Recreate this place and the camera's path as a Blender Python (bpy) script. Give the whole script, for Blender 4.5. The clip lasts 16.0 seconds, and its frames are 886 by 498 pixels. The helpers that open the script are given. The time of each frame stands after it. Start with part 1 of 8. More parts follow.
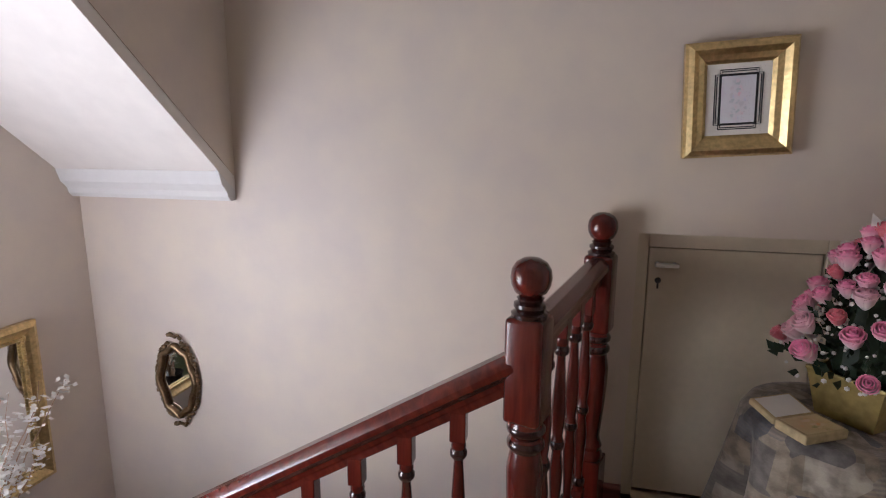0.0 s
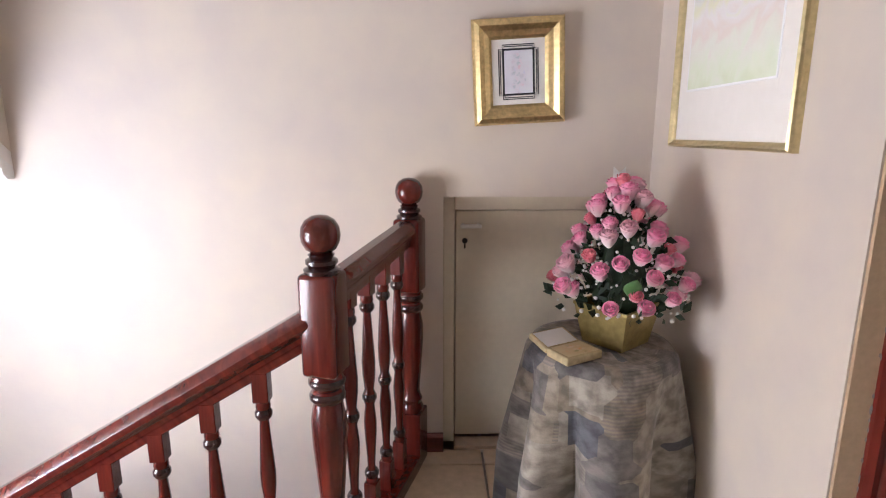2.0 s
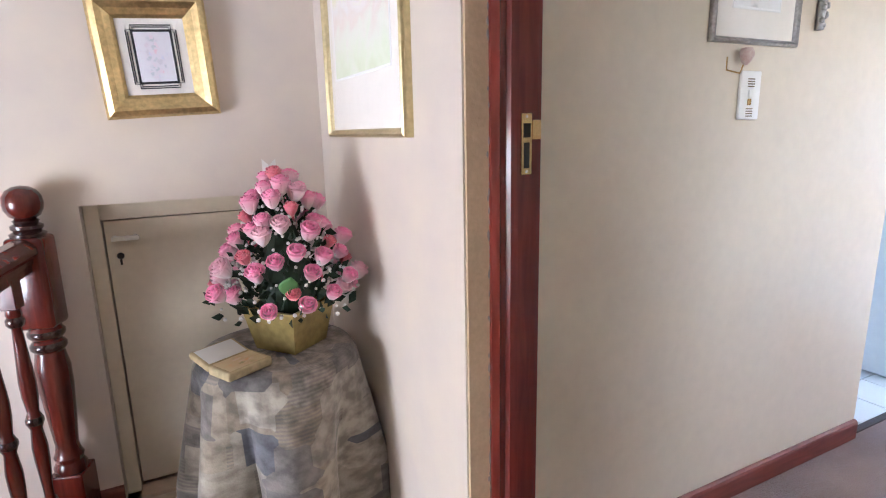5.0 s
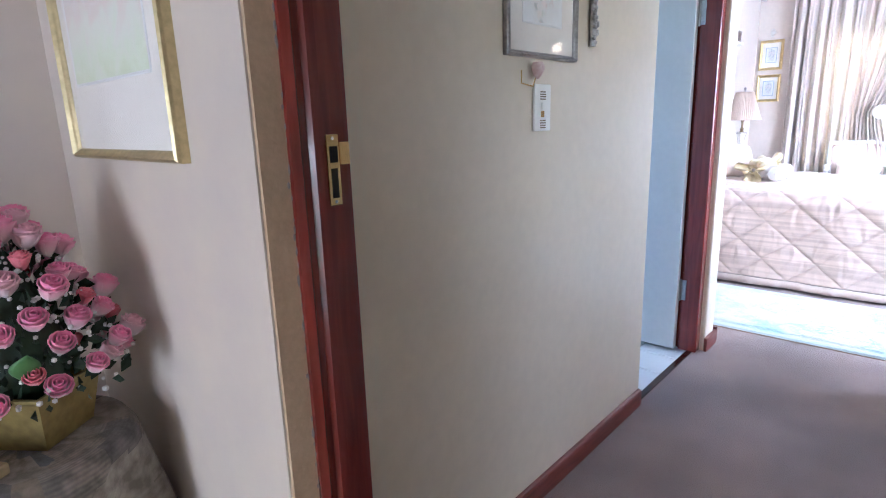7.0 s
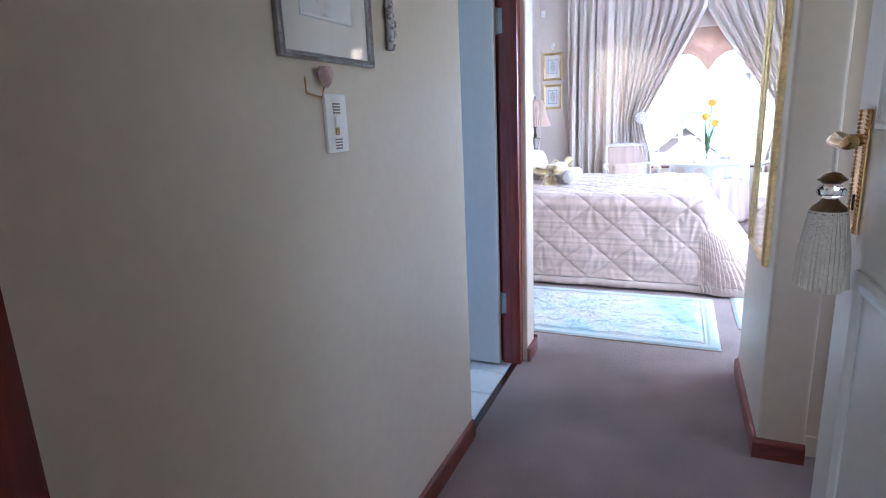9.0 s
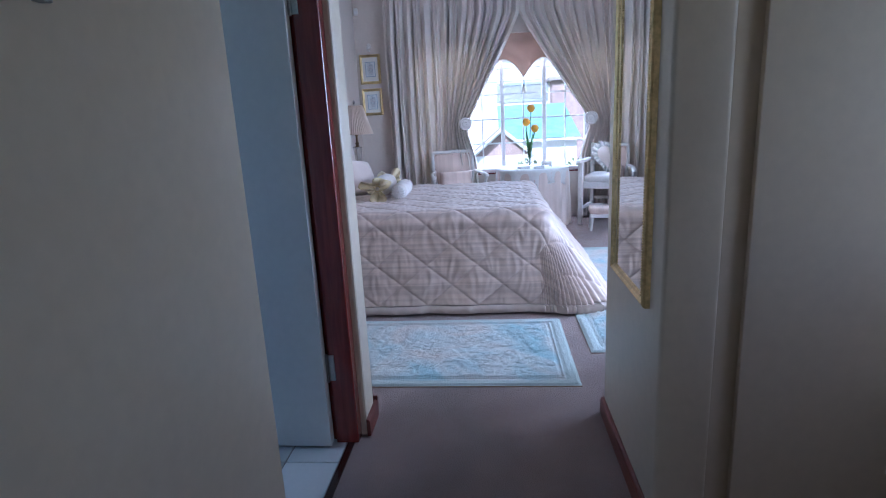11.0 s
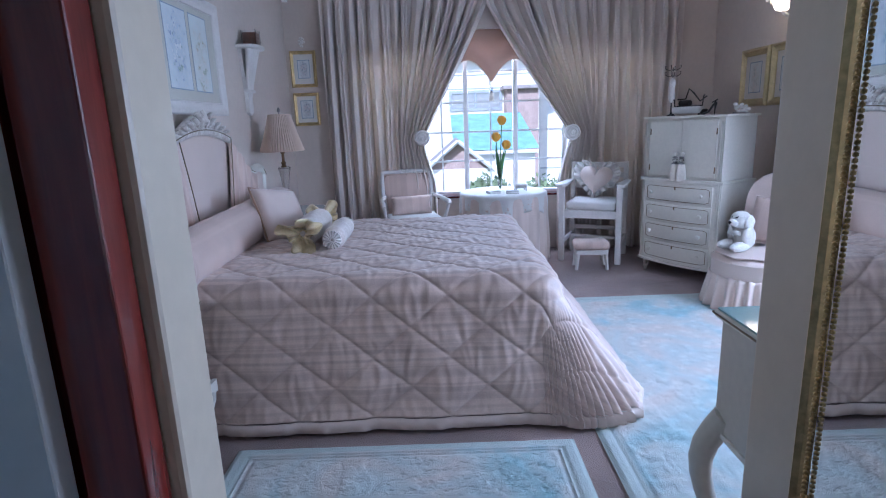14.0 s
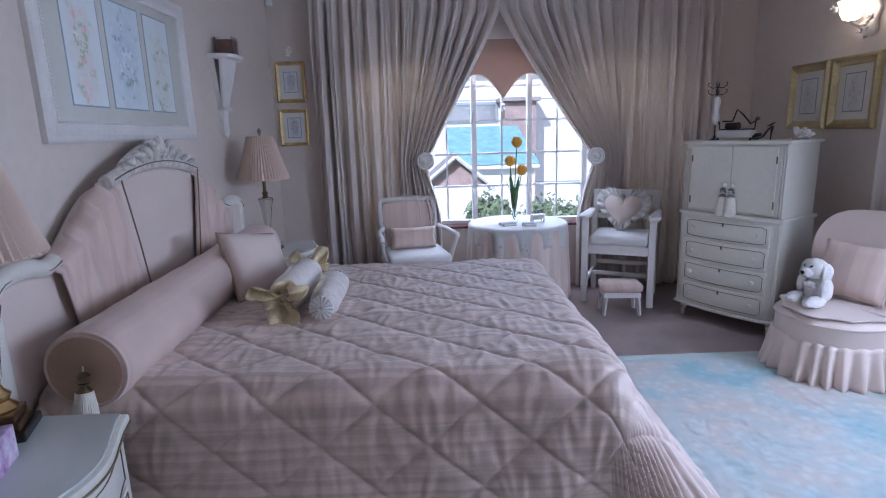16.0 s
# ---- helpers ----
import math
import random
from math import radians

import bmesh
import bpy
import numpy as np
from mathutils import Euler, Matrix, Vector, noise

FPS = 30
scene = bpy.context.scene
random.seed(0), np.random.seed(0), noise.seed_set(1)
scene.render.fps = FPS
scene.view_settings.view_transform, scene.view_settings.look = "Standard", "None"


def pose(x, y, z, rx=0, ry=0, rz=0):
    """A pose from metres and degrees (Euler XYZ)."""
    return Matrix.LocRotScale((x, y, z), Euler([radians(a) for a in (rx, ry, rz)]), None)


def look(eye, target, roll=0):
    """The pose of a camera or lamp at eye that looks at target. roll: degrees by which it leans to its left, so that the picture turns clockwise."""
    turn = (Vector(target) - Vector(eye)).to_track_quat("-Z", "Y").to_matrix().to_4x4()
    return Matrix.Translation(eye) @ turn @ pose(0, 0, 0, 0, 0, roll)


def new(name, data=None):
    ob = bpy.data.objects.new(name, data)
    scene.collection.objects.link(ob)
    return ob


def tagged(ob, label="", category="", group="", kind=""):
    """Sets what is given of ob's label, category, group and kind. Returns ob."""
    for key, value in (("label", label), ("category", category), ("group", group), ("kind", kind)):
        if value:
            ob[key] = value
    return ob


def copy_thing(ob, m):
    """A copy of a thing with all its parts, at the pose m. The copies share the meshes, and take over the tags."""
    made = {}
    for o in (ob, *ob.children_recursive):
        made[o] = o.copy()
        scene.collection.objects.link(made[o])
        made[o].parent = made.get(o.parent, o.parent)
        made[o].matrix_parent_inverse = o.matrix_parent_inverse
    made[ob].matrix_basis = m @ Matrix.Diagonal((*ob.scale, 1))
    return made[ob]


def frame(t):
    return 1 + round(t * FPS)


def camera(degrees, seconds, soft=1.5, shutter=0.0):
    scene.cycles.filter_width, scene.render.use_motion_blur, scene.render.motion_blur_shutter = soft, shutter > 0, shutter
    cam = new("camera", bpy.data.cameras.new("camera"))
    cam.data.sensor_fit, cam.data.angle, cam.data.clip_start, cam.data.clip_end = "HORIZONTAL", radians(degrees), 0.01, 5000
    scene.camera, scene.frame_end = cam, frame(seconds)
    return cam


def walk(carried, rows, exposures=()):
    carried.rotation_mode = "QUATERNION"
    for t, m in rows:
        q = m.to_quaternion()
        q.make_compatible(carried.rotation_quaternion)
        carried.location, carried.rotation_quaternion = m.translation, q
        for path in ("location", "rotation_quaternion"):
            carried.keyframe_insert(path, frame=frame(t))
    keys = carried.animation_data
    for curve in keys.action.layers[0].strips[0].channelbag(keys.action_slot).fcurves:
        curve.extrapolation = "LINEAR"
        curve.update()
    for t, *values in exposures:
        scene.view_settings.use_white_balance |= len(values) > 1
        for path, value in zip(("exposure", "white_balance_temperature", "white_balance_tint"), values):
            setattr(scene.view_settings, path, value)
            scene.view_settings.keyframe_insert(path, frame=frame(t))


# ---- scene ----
cam = camera(77.9, 16.0, soft=1.1)
PATH = [
    (0, (-0.25, 0.301, 1.186), (-0.693, 2.215, 0.811), 0.3),
    (0.5, (-0.243, 0.29, 1.174), (-0.558, 2.224, 0.774), 0.2),
    (1, (-0.176, 0.275, 1.161), (-0.371, 2.235, 0.740), 0.3),
    (1.5, (-0.129, 0.253, 1.144), (-0.204, 2.208, 0.728), 0.2),
    (2, (-0.072, 0.252, 1.131), (-0.038, 2.207, 0.714), 0.0),
    (2.5, (-0.028, 0.252, 1.113), (0.169, 2.199, 0.699), -0.2),
    (3, (-0.005, 0.247, 1.103), (0.379, 2.166, 0.69), -0.3),
    (3.5, (0.024, 0.256, 1.103), (0.58, 2.131, 0.686), -0.6),
    (4, (0.067, 0.278, 1.1), (0.761, 2.107, 0.682), -0.8),
    (4.2, (0.099, 0.277, 1.096), (0.823, 2.095, 0.681), -0.9),
    (6.3, (0.217, 0.364, 1.122), (1.457, 1.863, 0.662), -1.5),
    (6.5, (0.227, 0.391, 1.121), (1.529, 1.838, 0.662), -1.5),
    (7, (0.247, 0.41, 1.144), (1.682, 1.728, 0.691), -1.8),
    (7.5, (0.265, 0.414, 1.146), (1.813, 1.599, 0.699), -2.1),
    (8, (0.342, 0.452, 1.147), (1.986, 1.497, 0.696), -2.3),
    (8.5, (0.431, 0.506, 1.159), (2.153, 1.417, 0.708), -2.4),
    (9, (0.516, 0.546, 1.167), (2.304, 1.319, 0.712), -2.5),
    (9.5, (0.639, 0.609, 1.169), (2.483, 1.233, 0.711), -2.6),
    (10, (0.772, 0.64, 1.182), (2.663, 1.094, 0.716), -2.8),
    (10.2, (0.835, 0.645, 1.183), (2.742, 1.028, 0.715), -2.9),
    (12.3, (1.544, 0.73, 1.173), (3.489, 0.796, 0.71), -2.4),
    (12.5, (1.616, 0.738, 1.201), (3.56, 0.793, 0.735), -2.4),
    (13, (1.839, 0.735, 1.209), (3.785, 0.774, 0.751), -2.4),
    (13.5, (2.061, 0.748, 1.213), (4.01, 0.774, 0.764), -2.3),
    (14, (2.244, 0.778, 1.226), (4.194, 0.784, 0.779), -2.1),
    (14.5, (2.452, 0.786, 1.25), (4.403, 0.786, 0.81), -2.1),
    (15, (2.632, 0.835, 1.269), (4.583, 0.816, 0.832), -2.0),
    (15.5, (2.781, 0.867, 1.302), (4.733, 0.842, 0.87), -1.8),
    (16, (2.89, 0.892, 1.319), (4.846, 0.863, 0.905), -1.7),
]
EXPOSURES = [
    (0, 1.98, 5650, 20), (1.5, 2.72, 5620, 20), (2.5, 3.18, 5580, 20), (3.5, 3.5, 5480, 20), (6.5, 2.9, 5080, 16), (7, 2.7, 4980, 16), (8.5, 2.35, 4880, 16), (9.5, 1.75, 4850, 16),
    (10.2, 1.25, 4850, 17), (12.3, 0.08, 4280, 13), (13, 0.08, 4350, 14), (14, 0.28, 4720, 17), (15, 0.38, 4870, 18), (16, 0.02, 5020, 20),
]
walk(cam, [(t, look(eye, target, roll)) for t, eye, target, roll in PATH], EXPOSURES)

# ---- world, sun and daylight in the openings ----
world = bpy.data.worlds.new("sky")
scene.world = world
world.use_nodes = True
wn = world.node_tree
sky = wn.nodes.new("ShaderNodeTexSky")
sky.sky_type = "NISHITA"
sky.sun_disc = False
sky.sun_elevation = radians(37)
sky.sun_rotation = radians(242)
wn.nodes["Background"].inputs["Strength"].default_value = 0.15
wn.links.new(sky.outputs["Color"], wn.nodes["Background"].inputs["Color"])

sun_data = bpy.data.lights.new("sun", "SUN")
sun_data.energy = 5.0
sun_data.angle = radians(0.6)
sun_data.color = (1.0, 0.95, 0.86)
sun = new("sun", sun_data)
sun.matrix_world = look((-13, 7, 11), (0, 0, 0))


def daylight(name, eye, target, sx, sy, watts, color):
    d = bpy.data.lights.new(name, "AREA")
    d.shape = "RECTANGLE"
    d.size, d.size_y, d.energy, d.color = sx, sy, watts, color
    o = new(name, d)
    o.matrix_world = look(eye, target)
    return o


daylight("stair_window_daylight", (-2.16, 0.66, 0.55), (-1.45, 2.05, 1.42), 1.0, 1.1, 6.6, (1.0, 0.96, 0.91))
daylight("bedroom_side_window_daylight", (4.45, -1.86, 1.35), (4.45, -0.3, 0.1), 1.5, 1.4, 41, (0.90, 0.95, 1.0))
daylight("bedroom_end_window_daylight", (8.05, 0.2, 2.45), (6.2, 0.2, 0.6), 2.3, 0.7, 122, (0.92, 0.97, 1.0))
# fill lamp added out of view to brighten the hall wall
daylight("hall_fill_lamp", (2.0, -0.84, 1.35), (1.5, 1.2, 1.0), 0.7, 0.9, 0.8, (1.0, 0.85, 0.66))
daylight("bathroom_window_daylight", (2.2, 3.30, 1.5), (2.6, 1.2, 0.8), 0.8, 0.9, 0.7, (0.72, 0.85, 1.0))

# ---- materials ----


def mat(name, color, rough=0.6, metal=0.0, vary=0.12, scale=6.0, fine=60.0, bump=0.15, bump_scale=None, coat=0.0, sheen=0.0, spec=0.5, tint2=None, dist=0.004):
    m = bpy.data.materials.new(name)
    m.use_nodes = True
    nt = m.node_tree
    n, l = nt.nodes, nt.links
    b = n["Principled BSDF"]
    b.inputs["Roughness"].default_value = rough
    b.inputs["Metallic"].default_value = metal
    b.inputs["Coat Weight"].default_value = coat
    b.inputs["Coat Roughness"].default_value = 0.08
    b.inputs["Sheen Weight"].default_value = sheen
    b.inputs["Specular IOR Level"].default_value = spec
    tc = n.new("ShaderNodeTexCoord")
    a = n.new("ShaderNodeTexNoise")
    a.inputs["Scale"].default_value = scale
    a.inputs["Detail"].default_value = 5
    f = n.new("ShaderNodeTexNoise")
    f.inputs["Scale"].default_value = fine
    f.inputs["Detail"].default_value = 3
    l.new(tc.outputs["Object"], a.inputs["Vector"])
    l.new(tc.outputs["Object"], f.inputs["Vector"])
    mixn = n.new("ShaderNodeMath")
    mixn.operation = "ADD"
    l.new(a.outputs["Fac"], mixn.inputs[0])
    l.new(f.outputs["Fac"], mixn.inputs[1])
    ramp = n.new("ShaderNodeMapRange")
    ramp.inputs["From Min"].default_value = 0.7
    ramp.inputs["From Max"].default_value = 1.3
    l.new(mixn.outputs[0], ramp.inputs["Value"])
    mx = n.new("ShaderNodeMix")
    mx.data_type = "RGBA"
    c2 = tint2 or tuple(c * (1 - vary) for c in color)
    mx.inputs["A"].default_value = (*c2, 1)
    mx.inputs["B"].default_value = (*tuple(min(1, c * (1 + vary * 0.5)) for c in color), 1)
    l.new(ramp.outputs["Result"], mx.inputs["Factor"])
    l.new(mx.outputs["Result"], b.inputs["Base Color"])
    if bump:
        bp = n.new("ShaderNodeBump")
        bp.inputs["Strength"].default_value = bump
        bp.inputs["Distance"].default_value = dist
        if bump_scale:
            g = n.new("ShaderNodeTexNoise")
            g.inputs["Scale"].default_value = bump_scale
            g.inputs["Detail"].default_value = 4
            l.new(tc.outputs["Object"], g.inputs["Vector"])
            l.new(g.outputs["Fac"], bp.inputs["Height"])
        else:
            l.new(f.outputs["Fac"], bp.inputs["Height"])
        l.new(bp.outputs["Normal"], b.inputs["Normal"])
    return m


def pattern_mat(name, base, bands, axis, freq, rough=0.75, sheen=0.3, bump=0.25, weave=320.0, use_uv=False):
    """Woven cloth with soft stripes across one axis."""
    m = mat(name, base, rough, vary=0.10, scale=7, fine=weave, bump=bump, sheen=sheen, dist=0.002)
    nt = m.node_tree
    n, l = nt.nodes, nt.links
    b = n["Principled BSDF"]
    tc = n.new("ShaderNodeTexCoord")
    sep = n.new("ShaderNodeSeparateXYZ")
    l.new(tc.outputs["UV" if use_uv else "Object"], sep.inputs[0])
    w = n.new("ShaderNodeTexNoise")
    w.noise_dimensions = "1D"
    w.inputs["Scale"].default_value = freq
    w.inputs["Detail"].default_value = 2.5
    l.new(sep.outputs[axis], w.inputs["W"])
    r = n.new("ShaderNodeMapRange")
    r.inputs["From Min"].default_value = 0.42
    r.inputs["From Max"].default_value = 0.58
    l.new(w.outputs["Fac"], r.inputs["Value"])
    mx = n.new("ShaderNodeMix")
    mx.data_type = "RGBA"
    mx.blend_type = "MULTIPLY"
    mx.inputs["Factor"].default_value = 1.0
    tone = n.new("ShaderNodeMix")
    tone.data_type = "RGBA"
    tone.inputs["A"].default_value = (*bands[0], 1)
    tone.inputs["B"].default_value = (*bands[1], 1)
    l.new(r.outputs["Result"], tone.inputs["Factor"])
    old = b.inputs["Base Color"].links[0].from_socket
    l.new(old, mx.inputs["A"])
    l.new(tone.outputs["Result"], mx.inputs["B"])
    l.new(mx.outputs["Result"], b.inputs["Base Color"])
    return m


def wood_mat(name, dark, light, rough=0.25, coat=0.6, stretch=(14, 14, 1.2)):
    m = mat(name, light, rough, vary=0.2, scale=3, fine=40, bump=0.05, coat=coat)
    nt = m.node_tree
    n, l = nt.nodes, nt.links
    b = n["Principled BSDF"]
    tc = n.new("ShaderNodeTexCoord")
    mp = n.new("ShaderNodeMapping")
    mp.inputs["Scale"].default_value = stretch
    l.new(tc.outputs["Object"], mp.inputs["Vector"])
    no = n.new("ShaderNodeTexNoise")
    no.inputs["Scale"].default_value = 4.0
    no.inputs["Detail"].default_value = 8
    no.inputs["Distortion"].default_value = 0.6
    l.new(mp.outputs["Vector"], no.inputs["Vector"])
    cr = n.new("ShaderNodeValToRGB")
    cr.color_ramp.elements[0].position, cr.color_ramp.elements[0].color = 0.32, (*dark, 1)
    cr.color_ramp.elements[1].position, cr.color_ramp.elements[1].color = 0.68, (*light, 1)
    l.new(no.outputs["Fac"], cr.inputs["Fac"])
    l.new(cr.outputs["Color"], b.inputs["Base Color"])
    return m


def glass_mat(name, color=(1, 1, 1), rough=0.0, ior=1.45):
    m = bpy.data.materials.new(name)
    m.use_nodes = True
    b = m.node_tree.nodes["Principled BSDF"]
    b.inputs["Base Color"].default_value = (*color, 1)
    b.inputs["Transmission Weight"].default_value = 1.0
    b.inputs["Roughness"].default_value = rough
    b.inputs["IOR"].default_value = ior
    return m


def flower_print(name, paper, colors, scale, spread=(0.5, 0.5), shape=0.75):
    """Painted blooms on paper: coloured spots that thin out from the middle of the sheet (uses the sheet's own 0..1 coordinates)."""
    m = bpy.data.materials.new(name)
    m.use_nodes = True
    n, l = m.node_tree.nodes, m.node_tree.links
    b = n["Principled BSDF"]
    b.inputs["Roughness"].default_value = 0.35
    tc = n.new("ShaderNodeTexCoord")
    vo = n.new("ShaderNodeTexVoronoi")
    vo.inputs["Scale"].default_value = scale
    vo.inputs["Randomness"].default_value = 1.0
    warp = n.new("ShaderNodeTexNoise")
    warp.inputs["Scale"].default_value = scale * 1.3
    warp.inputs["Detail"].default_value = 4
    addv = n.new("ShaderNodeMixRGB")
    addv.inputs["Fac"].default_value = 0.15
    sized = n.new("ShaderNodeVectorMath")
    sized.operation = "MULTIPLY"
    sized.inputs[1].default_value = (shape, 1.0, 1.0)
    l.new(tc.outputs["UV"], sized.inputs[0])
    l.new(sized.outputs["Vector"], warp.inputs["Vector"])
    l.new(sized.outputs["Vector"], addv.inputs["Color1"])
    l.new(warp.outputs["Color"], addv.inputs["Color2"])
    l.new(addv.outputs["Color"], vo.inputs["Vector"])
    cr = n.new("ShaderNodeValToRGB")
    cr.color_ramp.interpolation = "EASE"
    els = cr.color_ramp.elements
    els[0].position, els[0].color = 0.0, (*colors[0], 1)
    els[1].position, els[1].color = 1.0 / len(colors), (*colors[1 % len(colors)], 1)
    for i in range(2, len(colors)):
        e = els.new(i / len(colors))
        e.color = (*colors[i], 1)
    sp = n.new("ShaderNodeSeparateColor")
    l.new(vo.outputs["Color"], sp.inputs["Color"])
    l.new(sp.outputs["Red"], cr.inputs["Fac"])
    mapd = n.new("ShaderNodeMapping")
    mapd.inputs["Location"].default_value = (-spread[0], -spread[1], 0)
    l.new(tc.outputs["UV"], mapd.inputs["Vector"])
    ln = n.new("ShaderNodeVectorMath")
    ln.operation = "LENGTH"
    scl = n.new("ShaderNodeVectorMath")
    scl.operation = "MULTIPLY"
    scl.inputs[1].default_value = (1.35, 1.0, 0)
    l.new(mapd.outputs["Vector"], scl.inputs[0])
    l.new(scl.outputs["Vector"], ln.inputs[0])
    clump = n.new("ShaderNodeTexNoise")
    clump.inputs["Scale"].default_value = scale * 0.45
    l.new(sized.outputs["Vector"], clump.inputs["Vector"])
    s1 = n.new("ShaderNodeMath")
    s1.operation = "SUBTRACT"
    l.new(clump.outputs["Fac"], s1.inputs[0])
    l.new(ln.outputs["Value"], s1.inputs[1])
    near = n.new("ShaderNodeMapRange")
    near.inputs["From Min"].default_value = 0.02
    near.inputs["From Max"].default_value = 0.18
    l.new(s1.outputs[0], near.inputs["Value"])
    spot = n.new("ShaderNodeMapRange")
    spot.inputs["From Min"].default_value = 0.62
    spot.inputs["From Max"].default_value = 0.30
    l.new(vo.outputs["Distance"], spot.inputs["Value"])
    mul = n.new("ShaderNodeMath")
    mul.operation = "MULTIPLY"
    l.new(near.outputs["Result"], mul.inputs[0])
    l.new(spot.outputs["Result"], mul.inputs[1])
    mx = n.new("ShaderNodeMix")
    mx.data_type = "RGBA"
    wash = n.new("ShaderNodeMix")
    wash.data_type = "RGBA"
    wash.inputs["A"].default_value = (*paper, 1)
    wash.inputs["B"].default_value = (*[0.62 * p + 0.38 * sum(c[k] for c in colors) / len(colors) for k, p in enumerate(paper)], 1)
    halo = n.new("ShaderNodeMapRange")
    halo.inputs["From Min"].default_value = -0.18
    halo.inputs["From Max"].default_value = 0.20
    l.new(s1.outputs[0], halo.inputs["Value"])
    l.new(halo.outputs["Result"], wash.inputs["Factor"])
    l.new(wash.outputs["Result"], mx.inputs["A"])
    l.new(cr.outputs["Color"], mx.inputs["B"])
    l.new(mul.outputs[0], mx.inputs["Factor"])
    l.new(mx.outputs["Result"], b.inputs["Base Color"])
    return m


M_PLASTER = mat("cream_plaster", (0.73, 0.64, 0.53), 0.5, vary=0.06, scale=1.5, fine=7, tint2=(0.665, 0.585, 0.53), bump=0.25, bump_scale=9, dist=0.01)
M_HALL = mat("hall_cream_paint", (0.67, 0.58, 0.44), 0.42, vary=0.05, scale=1.5, fine=30, bump=0.18, bump_scale=11, dist=0.008)
M_BEDWALL = mat("bedroom_paint", (0.69, 0.60, 0.525), 0.6, vary=0.05, scale=1.5, fine=30, bump=0.15, bump_scale=14, dist=0.006)
M_RAWPLASTER = mat("rough_unpainted_plaster", (0.58, 0.42, 0.27), 0.85, vary=0.12, scale=12, fine=80, bump=0.4, bump_scale=25, dist=0.008)
M_WHITE = mat("white_ceiling_paint", (0.80, 0.79, 0.77), 0.6, vary=0.03, scale=2, fine=30, bump=0.08)
M_SLOPE = mat("sponge_painted_slope", (0.86, 0.82, 0.77), 0.5, vary=0.06, scale=3.5, fine=12, bump=0.2, bump_scale=8, dist=0.01)
M_MAHOG = wood_mat("varnished_mahogany", (0.070, 0.008, 0.005), (0.130, 0.016, 0.009), 0.24, 0.5)
M_MAHOG_DARK = mat("near_black_mahogany", (0.035, 0.008, 0.006), 0.25, vary=0.2, coat=0.6, bump=0.03)
M_SKIRT = wood_mat("red_brown_skirting", (0.11, 0.022, 0.014), (0.19, 0.042, 0.028), 0.4, 0.2, (1.5, 14, 14))
M_FRAME_RED = wood_mat("red_varnished_frame", (0.125, 0.013, 0.009), (0.22, 0.026, 0.017), 0.25, 0.5)
M_CARPET = mat("taupe_pile_carpet", (0.32, 0.225, 0.195), 0.95, vary=0.45, scale=3.0, fine=170, bump=0.9, bump_scale=240, sheen=0.4, spec=0.1, dist=0.008)
M_TILE = mat("sand_coloured_floor_tile", (0.60, 0.45, 0.31), 0.3, vary=0.18, scale=5, fine=30, bump=0.05, coat=0.2)
M_GROUT = mat("grey_grout", (0.30, 0.27, 0.24), 0.9, vary=0.2, fine=120)
M_BATHTILE = mat("white_glazed_tile", (0.78, 0.80, 0.80), 0.15, vary=0.03, bump=0.02, coat=0.3)
M_BATHWALL = mat("bathroom_wall_tile_paint", (0.70, 0.76, 0.80), 0.4, vary=0.04, bump=0.05)
M_DOORWHITE = mat("white_gloss_door_paint", (0.76, 0.76, 0.73), 0.35, vary=0.04, scale=3, fine=40, bump=0.06, coat=0.15)
M_DOORCREAM = mat("cream_gloss_door_paint", (0.70, 0.62, 0.48), 0.35, vary=0.05, scale=3, fine=40, bump=0.06, coat=0.15)
M_BRASS = mat("polished_brass", (0.72, 0.50, 0.22), 0.25, 1.0, vary=0.15, fine=90, bump=0.05)
M_ANTBRASS = mat("antique_brass", (0.26, 0.18, 0.10), 0.35, 1.0, vary=0.35, scale=20, fine=120, bump=0.2)
M_STEEL = mat("worn_steel", (0.45, 0.44, 0.42), 0.35, 1.0, vary=0.25, fine=90, bump=0.08)
M_DARKSLOT = mat("dark_mortise", (0.02, 0.018, 0.016), 0.8, vary=0.2, bump=0)
M_GOLD = mat("gold_leaf_frame", (0.70, 0.53, 0.25), 0.32, 0.9, vary=0.30, scale=10, fine=80, bump=0.25)
M_GOLDPALE = mat("pale_gold_frame", (0.66, 0.55, 0.30), 0.35, 0.8, vary=0.22, scale=10, fine=90, bump=0.2)
M_SILVER = mat("silver_frame", (0.60, 0.57, 0.52), 0.3, 0.9, vary=0.2, fine=90, bump=0.1)
M_MATBOARD = mat("cream_mat_board", (0.78, 0.73, 0.65), 0.8, vary=0.03, bump=0.05)
M_MATGREEN = mat("sage_mat_board", (0.58, 0.565, 0.49), 0.8, vary=0.05, bump=0.05)
M_PAPER = mat("white_paper", (0.80, 0.79, 0.76), 0.8, vary=0.03, bump=0.03)
M_BLACKLINE = mat("black_ink_line", (0.02, 0.02, 0.02), 0.6, vary=0.1, bump=0)
M_MIRROR = mat("mirror_silvering", (0.86, 0.87, 0.86), 0.015, 1.0, vary=0.01, bump=0)
M_CREAMFURN = mat("cream_lacquered_wood", (0.74, 0.71, 0.62), 0.35, vary=0.06, scale=4, fine=50, bump=0.06, coat=0.2)
M_DISTRESS = mat("distressed_white_paint", (0.76, 0.73, 0.69), 0.5, vary=0.06, scale=5, fine=45, bump=0.06, tint2=(0.70, 0.665, 0.625))
M_CARVED = mat("antiqued_white_carving", (0.80, 0.77, 0.72), 0.45, vary=0.1, scale=22, fine=70, bump=0.1, tint2=(0.50, 0.44, 0.38))
